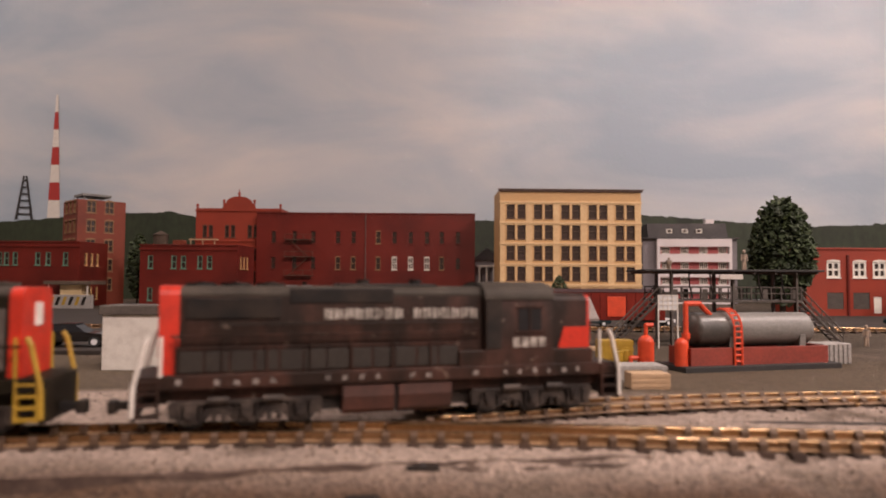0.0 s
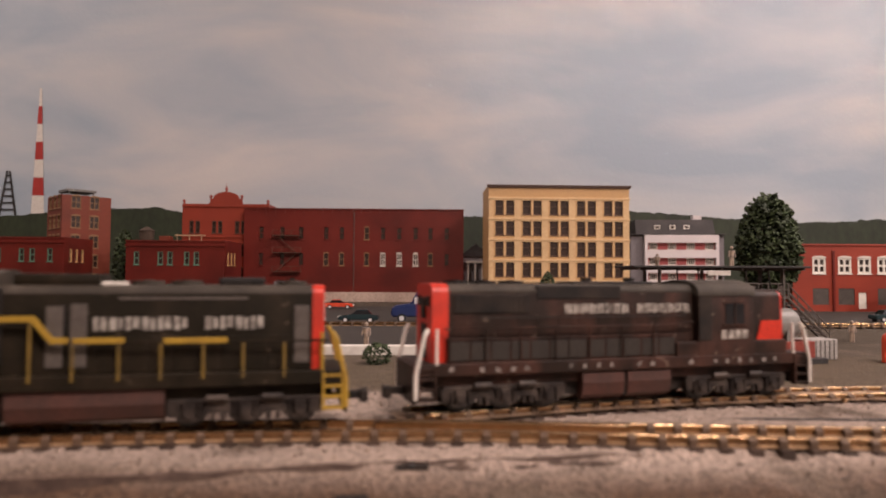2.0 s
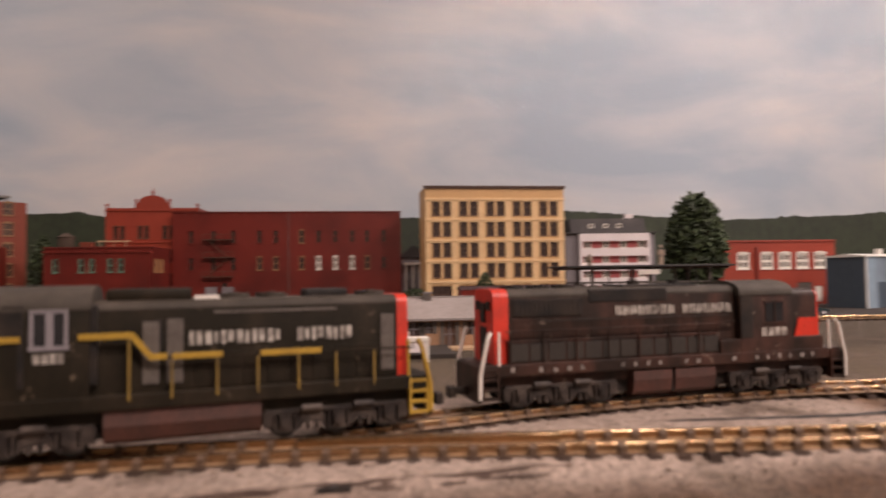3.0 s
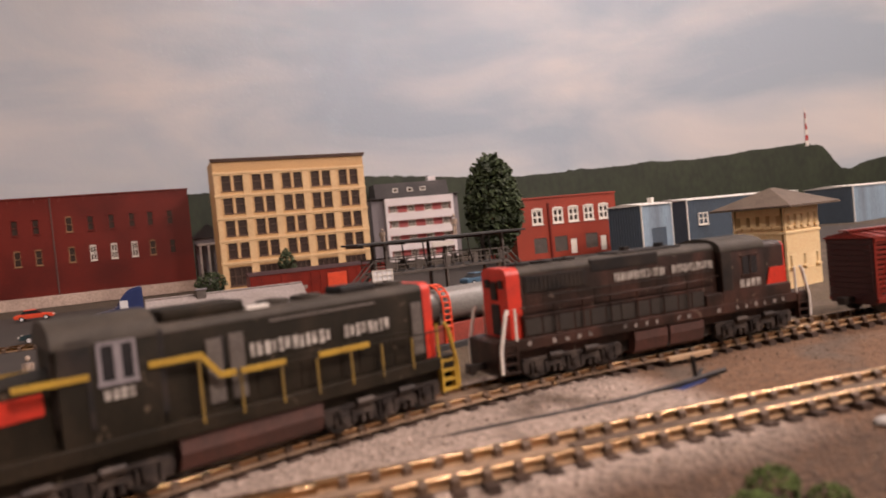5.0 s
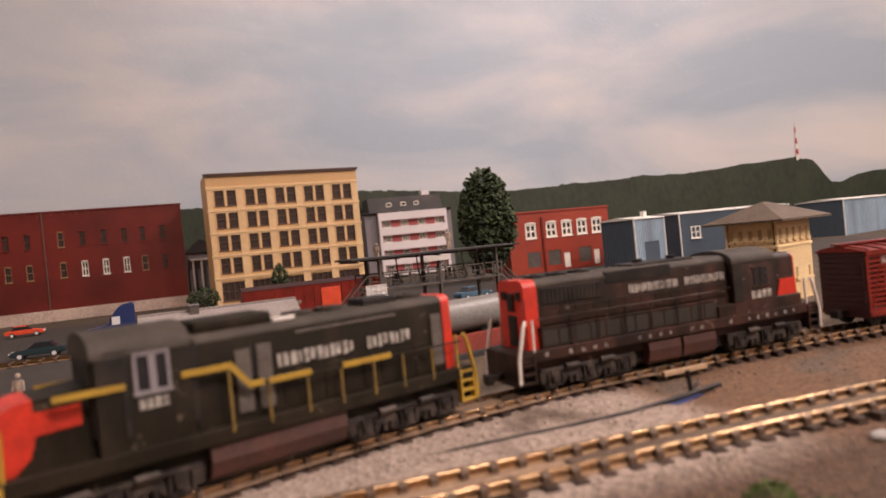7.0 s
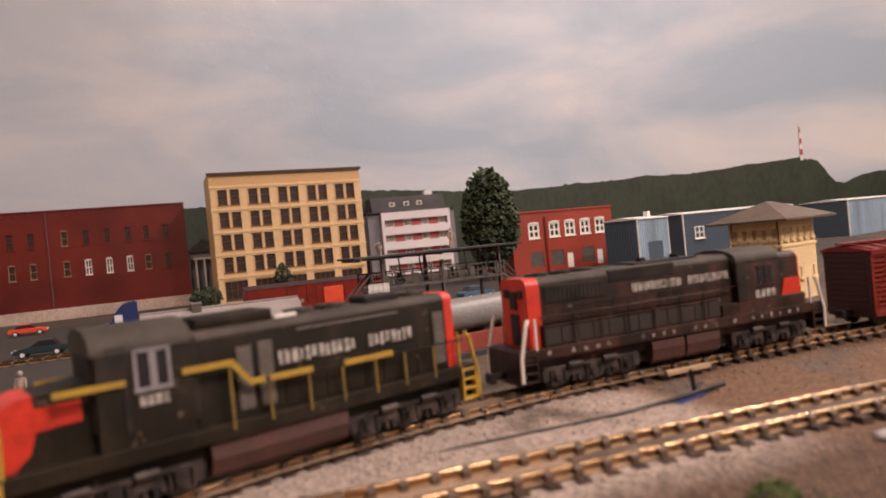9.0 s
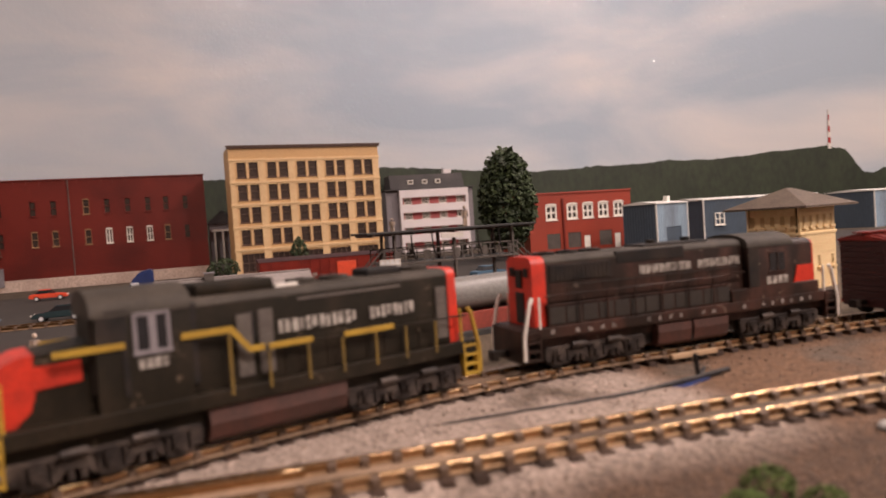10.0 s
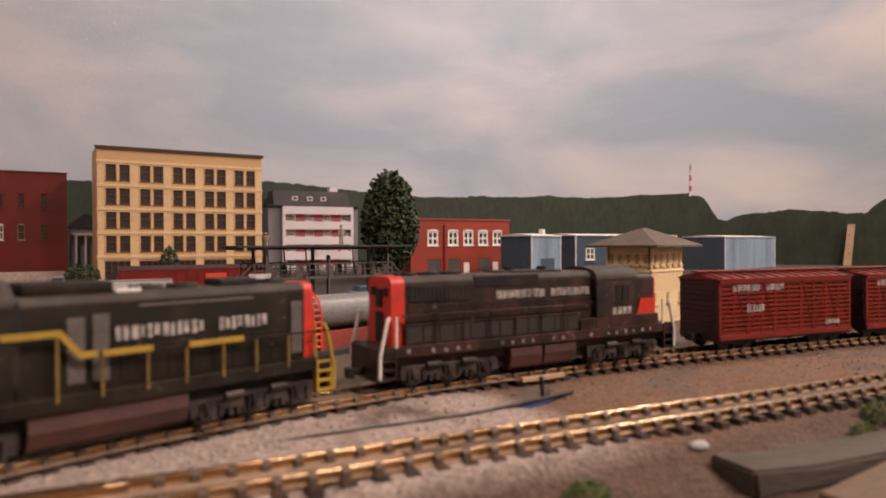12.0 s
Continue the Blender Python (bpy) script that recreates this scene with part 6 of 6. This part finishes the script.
def semi_truck():
    """Navy conventional truck tractor with a pale box trailer."""
    t = thing("truck", -96, 312, -2.9, 182, "navy blue truck tractor with rounded sleeper cab", "truck")
    bm = B()
    extrude(bm, [(2, 5), (2, 26), (10, 24.5), (15, 19), (17, 13.5), (30, 11.5), (31.5, 9), (31.5, 4), (2, 4)], "y", -8, 8)
    bmesh.ops.bevel(bm, geom=list(bm.edges), offset=1.0, segments=2, affect="EDGES")
    part("cab", bm, M_NAVY, t, smooth=True)
    for s in (-1, 1):
        # White paint stands for the reflection in the door window.
        bm = B()
        box(bm, 10.5, 15, *sorted((s * 7.8, s * 8.2)), 13.4, 18.2, 0.1)
        part("door_window", bm, M_CARWHITE, t, "door window painted white for its bright reflection")
        for x in (24, -8, -16):
            bm = B()
            rod(bm, (x, s * 5.6, 3.2), (x, s * 8.2, 3.2), 3.2, 18)
            wheel = part("wheel", bm, M_TYRE, t, smooth=True)
            bm = B()
            rod(bm, (x, s * 8.1, 3.2), (x, s * 8.5, 3.2), 1.8, 12)
            part("hub", bm, M_CARWHITE, wheel)
    bm = B()
    box(bm, -20, 4, -3, 3, 3.4, 5.6, 0.2)
    part("chassis", bm, M_BLACK, t)


def tank_boxcar():
    """Dark red boxcar standing on the siding before the office block."""
    t = thing("boxcar", 4, 270.5, 0, 0.5, "dark red boxcar with orange end panel on the siding", "freight car")
    bm = B()
    box(bm, -42, 42, -8.6, 8.6, 4.6, 23, 0.4)
    part("body", bm, M_FREIGHT, t)
    for k in range(15):
        bm = B()
        box(bm, -41 + k * 5.8, -40.4 + k * 5.8, -8.95, -8.5, 5, 22.6)
        part("side_rib", bm, M_FREIGHT, t)
    bm = B()
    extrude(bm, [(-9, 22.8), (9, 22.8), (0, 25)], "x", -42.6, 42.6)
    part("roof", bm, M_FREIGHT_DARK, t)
    bm = B()
    box(bm, 4, 16, -9.1, -8.6, 7, 20, 0.2)
    part("orange_panel", bm, M_ORANGE, t, "orange side panel")
    letters(t, -34, -8, -8.72, 12, 14.4, 9, M_LETTER, gaps=(4,))
    four_wheel_truck(t, -28)
    four_wheel_truck(t, 28)


sedan(-150, 304, 178, M_CARPAINT, "dark teal car parked on the road")
sedan(-205, 330, 4, M_CARPAINT, "dark teal car parked in front of the mill")
sedan(-268, 136, 8, M_BLACKPAINT, "glossy black car standing by the kerb", z=-1.4, k=1.15)
sedan(-190, 500, 2, M_ORANGE, "orange-red car parked against the mill")
sedan(-303, 160, 10, M_ORANGE, "orange-red car parked beside the black car", z=-1.4, k=1.15)
sedan(-36, 300, 178, M_CARWHITE, "white car parked by the boxcar")
sedan(128, 302, 12, M_SKYBLUE, "blue-grey car parked behind the platform")
sedan(60, 330, 5, M_CARWHITE, "white car parked behind the platform", k=1.05)
sedan(10, 318, 175, M_CARPAINT, "dark car parked behind the platform")
sedan(250, 330, 0, M_CARPAINT, "dark car parked beside the red brick building")
semi_truck()
tank_boxcar()


# ---- small yard things ----
def white_hut():
    t = thing("yard_hut", -208, 78, -3.3, 3, "plain white yard hut with a flat grey roof", "hut")
    bm = B()
    box(bm, -15, 15, -8, 8, 0, 20, 0.3)
    part("wall", bm, M_WHITE, t)
    bm = B()
    box(bm, -16, 16, -9, 9, 20, 23.4, 0.4)
    part("roof", bm, M_STEEL, t)
    bm = B()
    ball(bm, (13, -8.5, 16.5), 3.2, 2, (0.85, 0.6, 1.25))
    pipe(bm, [(13, -9, 18), (22, -9, 19), (26, -9, 17)], 1.0, 8)
    part("vent_pipe", bm, M_TANK, t, "grey vent drum and pipe", smooth=True)


def tarp_pile():
    t = thing("tarpaulin_pile", -222, 332, -2.9, 6, "blue-grey tarpaulin over a pile of goods", "tarpaulin")
    bm = B()
    bmesh.ops.create_grid(bm, x_segments=26, y_segments=14, size=1)
    for v in bm.verts:
        x, y = v.co.x, v.co.y
        h = max(0.0, (1 - abs(x) ** 3) * (1 - abs(y) ** 3))
        v.co = Vector((x * 34, y * 12, 0.1 + h * (12 + 5 * noise.noise((x * 2.2, y * 2.2, 1)) - 3 * x)))
    part("sheet", bm, M_SKYBLUE, t, smooth=True)


def gate_booth():
    t = thing("gate_booth", -512, 575, -3.3, 0, "small gatehouse with wide brown roof", "booth")
    bm = B()
    box(bm, -12, 12, 0, 18, 0, 26, 0.3)
    part("wall", bm, M_CREAM, t)
    bm = B()
    box(bm, -26, 26, -8, 26, 26, 30, 0.6)
    part("roof", bm, M_BROWN_ROOF, t)
    for x in (-22, 21):
        bm = B()
        rod(bm, (x, -5, 0), (x, -5, 26), 0.8, 6)
        part("roof_post", bm, M_WHITE, t)
    t = thing("striped_barrier", -508, 560, -3.3, 0, "yellow and black striped concrete barrier", "barrier")
    bm = B()
    box(bm, -28, 28, -3, 3, 0, 15, 0.4)
    part("block", bm, M_CONCRETE, t)
    for k in range(6):
        bm = B()
        x = -18 + k * 7
        extrude(bm, [(x, 4), (x + 3.4, 4), (x + 6.4, 13), (x + 3.0, 13)], "y", -3.3, -2.9)
        part("stripe", bm, M_YELLOW if k % 2 == 0 else M_BLACK, t)


def figurine(x, y, z, rz, label, k=1.0):
    """A plain model figure in one mesh."""
    bm = B()
    for s in (-0.8, 0.8):
        rod(bm, (s, 0, 0), (s * 0.7, 0, 5.2), 0.62, 8, 0.8)
    rod(bm, (0, 0, 5.0), (0, 0, 8.8), 1.25, 10, 1.5)
    ball(bm, (0, 0, 10.3), 0.95, 2, (1, 1, 1.15))
    for s in (-1, 1):
        rod(bm, (s * 1.7, 0, 8.6), (s * 2.0, -0.5, 5.2), 0.45, 8)
    bmesh.ops.scale(bm, vec=(0.92, 0.92, k), verts=bm.verts)
    ob = part("figurine", bm, M_FIGURE, None, smooth=True)
    ob.matrix_basis = pose(x * MM, y * MM, z * MM, 0, 0, rz)
    tagged(ob, label, "figurine", "model figures")


def yard_depot():
    """A low gabled yard office: board walls with window openings, pale roof, chimney, porch and a white sign."""
    t = thing("yard_depot", -88, 156, -3.3, 0, "low tan yard office with pale grey gabled roof", "hut")
    w, d, h = 60, 34, 15
    holes = [(9, 15, 6.5, 13), (17, 21, 7.5, 13), (27, 32, 1, 13), (38, 44, 6.5, 13), (48, 54, 6.5, 13)]
    bm = B()
    pierced_wall(bm, 0, w, 0, h, holes, 0, 1.4)
    part("front_wall", bm, M_TAN_WALL, t)
    bm = B()
    box(bm, 0, w, d - 1.4, d, 0, h)
    part("back_wall", bm, M_TAN_WALL, t)
    for x0 in (0, w - 1.4):
        bm = B()
        extrude(bm, [(1.41, 0), (d - 1.41, 0), (d - 1.41, h), (d / 2, h + 8.5), (1.41, h)], "x", x0, x0 + 1.4)
        part("gable_wall", bm, M_FRAME_DARK, t, "dark brown gable end")
    for k, (a, b, z0, z1) in enumerate(holes):
        bm = B()
        box(bm, a + 0.01, b - 0.01, 0.5, 0.9, z0 + 0.01, z1 - 0.01)
        pane = part("door" if k == 2 else "window", bm, M_FRAME_DARK if k == 2 else M_PANE, t, "brown plank door" if k == 2 else "dark window pane")
        bm = B()
        box(bm, (a + b) / 2 - 0.3, (a + b) / 2 + 0.3, 0.1, 0.5, z0, z1)
        box(bm, a, b, 0.1, 0.5, (z0 + z1) / 2 - 0.25, (z0 + z1) / 2 + 0.25)
        part("glazing_bar", bm, M_STUCCO_GREY, pane)
        for x0 in (a - 2.4, b + 0.2):
            bm = B()
            box(bm, x0, x0 + 2.2, -0.5, -0.02, z0, z1, 0.1)
            part("shutter", bm, M_STEEL, t, "grey window shutter")
    for s in (-1, 1):
        bm = B()
        y0, y1 = (-3.2, d / 2) if s < 0 else (d + 3.2, d / 2)
        zs = h + 8.6
        extrude(bm, [(y0, h - 1.2), (y1, zs), (y1, zs + 1.1), (y0, h - 0.1)], "x", -3, w + 5)
        part("roof_slope", bm, M_PALE_ROOF, t, "pale grey roof slope")
    bm = B()
    box(bm, -3, w + 5, d / 2 - 1.2, d / 2 + 1.2, h + 9.2, h + 10.0, 0.2)
    part("ridge_cap", bm, M_PALE_ROOF, t)
    bm = B()
    box(bm, 18, 22, d / 2 - 4, d / 2 - 0.5, h + 6, h + 11.6, 0.2)
    chimney = part("chimney", bm, M_STEEL, t, "stubby grey chimney")
    bm = B()
    box(bm, 17.6, 22.4, d / 2 - 4.4, d / 2 - 0.1, h + 11.5, h + 12.2, 0.15)
    part("chimney_cap", bm, M_STUCCO_GREY, chimney)
    bm = B()
    box(bm, 4, 10, -1.2, -0.6, 3.4, 8.8, 0.12)
    board = part("sign_board", bm, M_WHITE, t, "small white notice board, unreadable")
    bm = B()
    for i in range(3):
        box(bm, 5.0 + 0.4 * (i % 2), 8.8 - 0.5 * (i % 2), -1.3, -1.19, 4.4 + i * 1.4, 4.9 + i * 1.4)
    part("sign_bar", bm, M_STEEL_DARK, board, "dark bars of small print")
    bm = B()
    box(bm, -3, w + 4, -10, -0.02, 0, 1.5, 0.2)
    part("plinth", bm, M_TIMBER, t, "bare wooden porch deck")


def loading_table():
    t = thing("loading_table", -87, 110, -3.3, 4, "white loading table with wooden legs in the yard", "table")
    bm = B()
    box(bm, 0, 14, -4, 4, 8.4, 10, 0.15)
    part("top", bm, M_WHITE, t)
    bm = B()
    box(bm, 1.2, 12.8, -3.4, -2.9, 4.0, 8.4, 0.1)
    part("front_board", bm, M_STUCCO_WHITE, t)
    for x in (0.8, 13.2):
        for y in (-3.2, 3.2):
            bm = B()
            box(bm, x - 0.6, x + 0.6, y - 0.6, y + 0.6, 0, 8.41, 0.1)
            part("leg", bm, M_WHITE, t)


def diamond_sign():
    t = thing("road_sign", -212, 250, -3.3, 0, "small yellow diamond road sign on post", "road sign")
    bm = B()
    rod(bm, (0, 0, 0), (0, 0, 14), 0.45, 8)
    part("post", bm, M_STEEL, t)
    bm = B()
    box(bm, -2.2, 2.2, -0.7, -0.45, -2.2, 2.2)
    bmesh.ops.rotate(bm, verts=bm.verts, cent=(0, 0, 0), matrix=Matrix.Rotation(radians(45), 3, "Y"))
    bmesh.ops.translate(bm, verts=bm.verts, vec=(0, 0, 14.5))
    part("plate", bm, M_YELLOW, t, "yellow diamond plate")


yard_depot()
loading_table()
diamond_sign()
white_hut()
tarp_pile()
gate_booth()
figurine(65, 190, 36.3, 10, "tan painted model figure standing on the platform roof")
figurine(-128, 124, -1.4, -20, "painted model figure standing on the pavement")
figurine(-104, 126, -1.4, 30, "painted model figure standing on the pavement edge")
figurine(24, 190, 36.3, -60, "pale painted model figure crouching on the platform roof", 0.6)
figurine(122, 176, -3.3, 0, "pale painted model figure at the stair foot")


def signal_post():
    """A pale wooden marker board on a dark foot near the backdrop."""
    x, y = backdrop_point(1280, 12)
    t = thing("marker_board", x, y, -3.3, -60, "tall pale wooden board leaning before the hills", "board")
    bm = B()
    extrude(bm, [(-7, 0), (5, 0), (11, 70), (0, 70)], "y", -1.5, 1.5)
    part("plank", bm, M_TIMBER, t)
    for z in (20, 36, 52):
        bm = B()
        rod(bm, (2, -1.8, z), (2, -1.4, z), 1.0, 8)
        part("screw_head", bm, M_STEEL_DARK, t)


signal_post()


# ---- trees and bushes ----
def leaf_crown(cx, cy, zc, rx, rz_, count, size, seed):
    """A crown of many small folded leaf clumps, denser at its shell, with gaps."""
    rng = random.Random(seed)
    bm = B()
    for _ in range(count):
        u, a = rng.uniform(-1, 1), rng.uniform(0, 2 * math.pi)
        r = rng.uniform(0.62, 1.0) ** 0.6
        wob = 1 + 0.13 * noise.noise((math.cos(a) * 1.7, math.sin(a) * 1.7, u * 2.3 + seed))
        k = math.sqrt(max(0.0, 1 - u * u)) * (1.0 if u < 0 else 1 - 0.12 * u)
        p = Vector((cx + rx * r * k * wob * math.cos(a), cy + rx * r * k * wob * math.sin(a), zc + rz_ * r * u * wob))
        q = Euler((rng.uniform(-0.9, 0.9), rng.uniform(-0.9, 0.9), rng.uniform(0, 6.3))).to_matrix()
        s = size * rng.uniform(0.6, 1.3)
        vs = [bm.verts.new(p + q @ Vector(c) * s) for c in ((-1, 0, 0.1), (0, -0.75, -0.25), (1, 0, 0.1), (0, 0.75, -0.25), (0, 0, 0.55))]
        for i in range(4):
            bm.faces.new((vs[i], vs[(i + 1) % 4], vs[4]))
        bm.faces.new(vs[3::-1])
    return bm


def tree(x, y, h, r, seed, label, count, size):
    t = thing("tree", x, y, -3.3, 0, label, "tree")
    bm = B()
    rod(bm, (0, 0, 0), (0, 0, h * 0.55), r * 0.1, 10, r * 0.05)
    for k in range(7):
        a = k * 2.4
        z = h * (0.22 + 0.07 * k)
        rod(bm, (0, 0, z), (r * 0.6 * math.cos(a), r * 0.6 * math.sin(a), z + h * 0.16), r * 0.04, 6, r * 0.015)
    part("trunk", bm, M_BARK, t)
    part("crown", leaf_crown(0, 0, h * 0.56, r, h * 0.45, count, size, seed), M_LEAF, t)


def bush(x, y, z, r, seed, label, material):
    t = thing("bush", x, y, z, 0, label, "bush", "bushes")
    bm = leaf_crown(0, 0, r * 0.6, r, r * 0.75, 420, r * 0.11, seed)
    part("foliage", bm, material, t)


tree(229, 470, 113, 30, 5, "dense dark green model tree beside the red building", 3400, 3.3)
tree(-474, 655, 86, 13, 9, "slim grey-green model tree between the brick blocks", 700, 3.0)
tree(30, 560, 38, 9, 12, "small dark model tree before the office block", 300, 2.2)
bush(-45, 590, -3.3, 17, 21, "round dark green bush between mill and office block", M_LEAF)
bush(6, -67, -8, 4.2, 31, "moss green foam bush beside the near track", M_BUSH)
bush(-2, -71, -8.5, 4, 32, "small moss green foam bush beside the near track", M_BUSH)
bush(11, -73, -9, 3.4, 33, "low moss green foam bush beside the near track", M_BUSH)
bush(-168, 40, -4.5, 10, 34, "dark green bush in the yard", M_BUSH)
bush(-120, 84, -3.3, 6, 37, "dark bush in the yard", M_LEAF)
bush(98, -66, -6, 4, 35, "tiny dark green tuft beside the near track", M_BUSH)
bush(84, -70, -7, 3, 36, "tiny dark green tuft beside the near track", M_BUSH)


# ---- foreground ----
def switch_rod():
    t = thing("switch_throw", -103.5, -54.5, -3.4, 4, "black throw bar on a black block standing for its recess", "switch")
    # Solid black block puts the dark of the hollow into colour.
    bm = B()
    box(bm, -2.9, 2.9, -1.6, 1.6, -0.6, 0.75, 0.3)
    part("recess", bm, M_BLACK, t)
    bm = B()
    box(bm, -0.5, 0.5, -1.9, 4, 0.5, 0.95, 0.1)
    part("throw_bar", bm, M_STEEL_DARK, t)
    t = thing("switch_socket", -113, -63.5, -6.4, 2, "dark square socket in the ground", "switch")
    bm = B()
    box(bm, -2.8, 2.8, -1.6, 1.6, -1, 0.9, 0.4)
    part("socket", bm, M_BLACK, t)


def joint_strip():
    t = thing("rail_joint", 50, -0.6, -1.0, 0, "bare wooden strip laid along the rail", "strip")
    bm = B()
    box(bm, -7.5, 7.5, -0.8, 0.8, -0.8, 0.5, 0.2)
    part("strip", bm, M_TIMBER, t)


def wire_and_lever():
    t = thing("ground_wire", 0, 0, -3.0, 0, "black wire between the tracks, thickened for the shade beside it", "wire")
    # Drawn thick, so the black also stands for the strip of shade.
    bm = B()
    pipe(bm, [(-34, -18.5, 0.0), (-25, -19, 0.3), (0, -20.5, 0.4), (16, -21, 0.5), (30, -19, 0.7), (48, -15.2, 0.5)], 0.7, 6)
    part("wire", bm, M_BLACK, t)
    t = thing("switch_lever", 36, -17.5, -3.2, 20, "dark switch lever on an added blue patch", "lever")
    # Added navy patch: a purple-blue sheen put into colour and shape.
    bm = B()
    box(bm, -17, 3, -1.9, 1.5, 0, 0.5, 0.2)
    part("plate", bm, M_NAVY, t, "navy patch standing for a blue sheen on the ground")
    bm = B()
    pipe(bm, [(1, 0, 0.5), (0, 0, 6.5)], 0.55, 6)
    pipe(bm, [(1, 0, 0.6), (5, 0.6, 2.2)], 0.5, 6)
    part("handle", bm, M_BLACK, t)


def front_planks():
    t = thing("broken_slab", 38, -68, -8.6, -8, "dark grey weathered slab lying at the layout edge", "slab")
    bm = B()
    extrude(bm, [(0, 0), (62, 0), (66, 2.0), (50, 4.6), (14, 4.4), (-1, 5.4)], "y", -9, 2)
    bmesh.ops.bevel(bm, geom=list(bm.edges), offset=0.6, segments=2, affect="EDGES")
    part("slab", bm, M_SLAB, t)
    t = thing("plank", 66, -88, -9.6, 6, "pale wooden plank at the layout edge", "plank")
    bm = B()
    box(bm, -26, 44, -5, 5, 0, 5, 0.5)
    part("board", bm, M_PLANK, t)
    t = thing("plank", 92, -82, -6, 14, "broken wooden slat lying on the plank", "plank")
    bm = B()
    box(bm, -14, 20, -2, 2, 1.2, 3.0, 0.3)
    part("board", bm, M_PLANK, t)


def dark_seam():
    """A dark strip laid for the crack along the plaster edge in front of the turnout."""
    bm = B()
    rows = []
    for x in np.arange(-185, -60, 2.0):
        y = -62.4 + (x + 170) * 0.115 + 0.9 * noise.noise((x * 0.08, 0, 2))
        w = 0.55 + 0.45 * noise.noise((x * 0.15, 4, 2)) + (0.9 if x > -98 else 0.0)
        rows.append([bm.verts.new((x, y - w, ground_height(x, y - w - 0.4) + 0.25)), bm.verts.new((x, y, -3.0)), bm.verts.new((x, y + w * 0.6, ground_height(x, y + w) + 0.12))])
    for a, b in zip(rows, rows[1:]):
        for i in range(2):
            bm.faces.new((a[i], b[i], b[i + 1], a[i + 1]))
    tagged(part("dark_seam", bm, M_SEAM, smooth=True), "dark brown crack along the plaster edge", "ground", kind="structure")


def pebbles():
    rng = random.Random(4)
    bm = B()
    for _ in range(2600):
        x, y = rng.uniform(-200, 240), rng.uniform(-80, 34)
        d = min(abs(y - np.interp(x, [p[0] for p in ROUTE_MAIN], [p[1] for p in ROUTE_MAIN])), abs(y - np.interp(x, [p[0] for p in ROUTE_YARD], [p[1] for p in ROUTE_YARD])))
        if d < 3.0 and rng.random() < 0.8:
            continue
        r = rng.uniform(0.2, 0.55)
        m = Matrix.Translation((x, y, ground_height(x, y) + r * 0.25)) @ Euler((rng.random() * 3, rng.random() * 3, rng.random() * 3)).to_matrix().to_4x4() @ Matrix.Diagonal((r, r * 0.8, r * 0.6, 1))
        vs = [bm.verts.new(m @ Vector(c)) for c in ((1, 0, 0), (-1, 0, 0), (0, 1, 0), (0, -1, 0), (0, 0, 1), (0, 0, -1))]
        for a, b, c in ((0, 2, 4), (2, 1, 4), (1, 3, 4), (3, 0, 4), (2, 0, 5), (1, 2, 5), (3, 1, 5), (0, 3, 5)):
            bm.faces.new((vs[a], vs[b], vs[c]))
    tagged(part("ballast_stones", bm, M_PEBBLE), "loose grey and tan ballast stones beside the tracks", "stones", kind="stuff")


M_SLAB = mat("dirty_brown_grey_slab", (0.048, 0.036, 0.026), 0.85, spot=(0.1, 0.075, 0.052), amount=0.7, scale=60, fine=900, bump=0.8, bump_mm=0.5, stretch=(0.3, 2, 2))
M_SEAM = mat("dark_brown_seam", (0.05, 0.03, 0.022), 0.95, spot=(0.12, 0.08, 0.06), amount=0.6, scale=200, fine=1200, bump=0.5)
M_PEBBLE = mat("ballast_stone", (0.2, 0.145, 0.105), 0.9, spot=(0.08, 0.055, 0.04), amount=0.5, scale=300, fine=1500, random_tint=0.55, island=True)
switch_rod()
dark_seam()
joint_strip()
wire_and_lever()
front_planks()
pebbles()
bm = B()
ball(bm, (0, 0, 0.6), 1.6, 2, (1.5, 1, 0.7))
ob = part("plaster_lump", bm, M_CONCRETE)
ob.matrix_basis = pose(41 * MM, -61 * MM, -4.2 * MM)
tagged(ob, "small white plaster lump on the ground", "lump")
for x, y in ((-11.8, -1.8), (7.5, 0.4)):
    bm = B()
    rod(bm, (0, 0, -1.4), (0, 0, 0.2), 0.55, 8)
    ball(bm, (0, 0, 0.2), 0.95, 2, (1, 1, 0.6))
    ob = part("track_nail", bm, M_RAIL, smooth=True)
    ob.matrix_basis = pose(x * MM, y * MM, -1.7 * MM)
    tagged(ob, "shiny nail head holding the track down", "nail", "track nails")


# ---- what moves ----
TRAIN_ROWS = [(0, -114), (0.5, -99.5), (1, -85.5), (1.5, -71), (2, -55.5), (2.5, -39), (3, -21.5), (3.5, -3), (4, 15.5), (4.5, 33.5), (4.8, 43), (5, 46.3),
              (5.3, 51.4), (5.5, 53.0), (6, 53.0), (12, 53.0)]


def motions():
    for ob, shift in ((road_switcher, 0.0), (striped, -118)):
        rows = []
        for t, d in TRAIN_ROWS:
            x, y, h = YARD.car(d + shift, 30.5)
            rows.append((t, pose(x * MM, y * MM, 0, 0, 0, h)))
        walk(ob, rows)


motions()
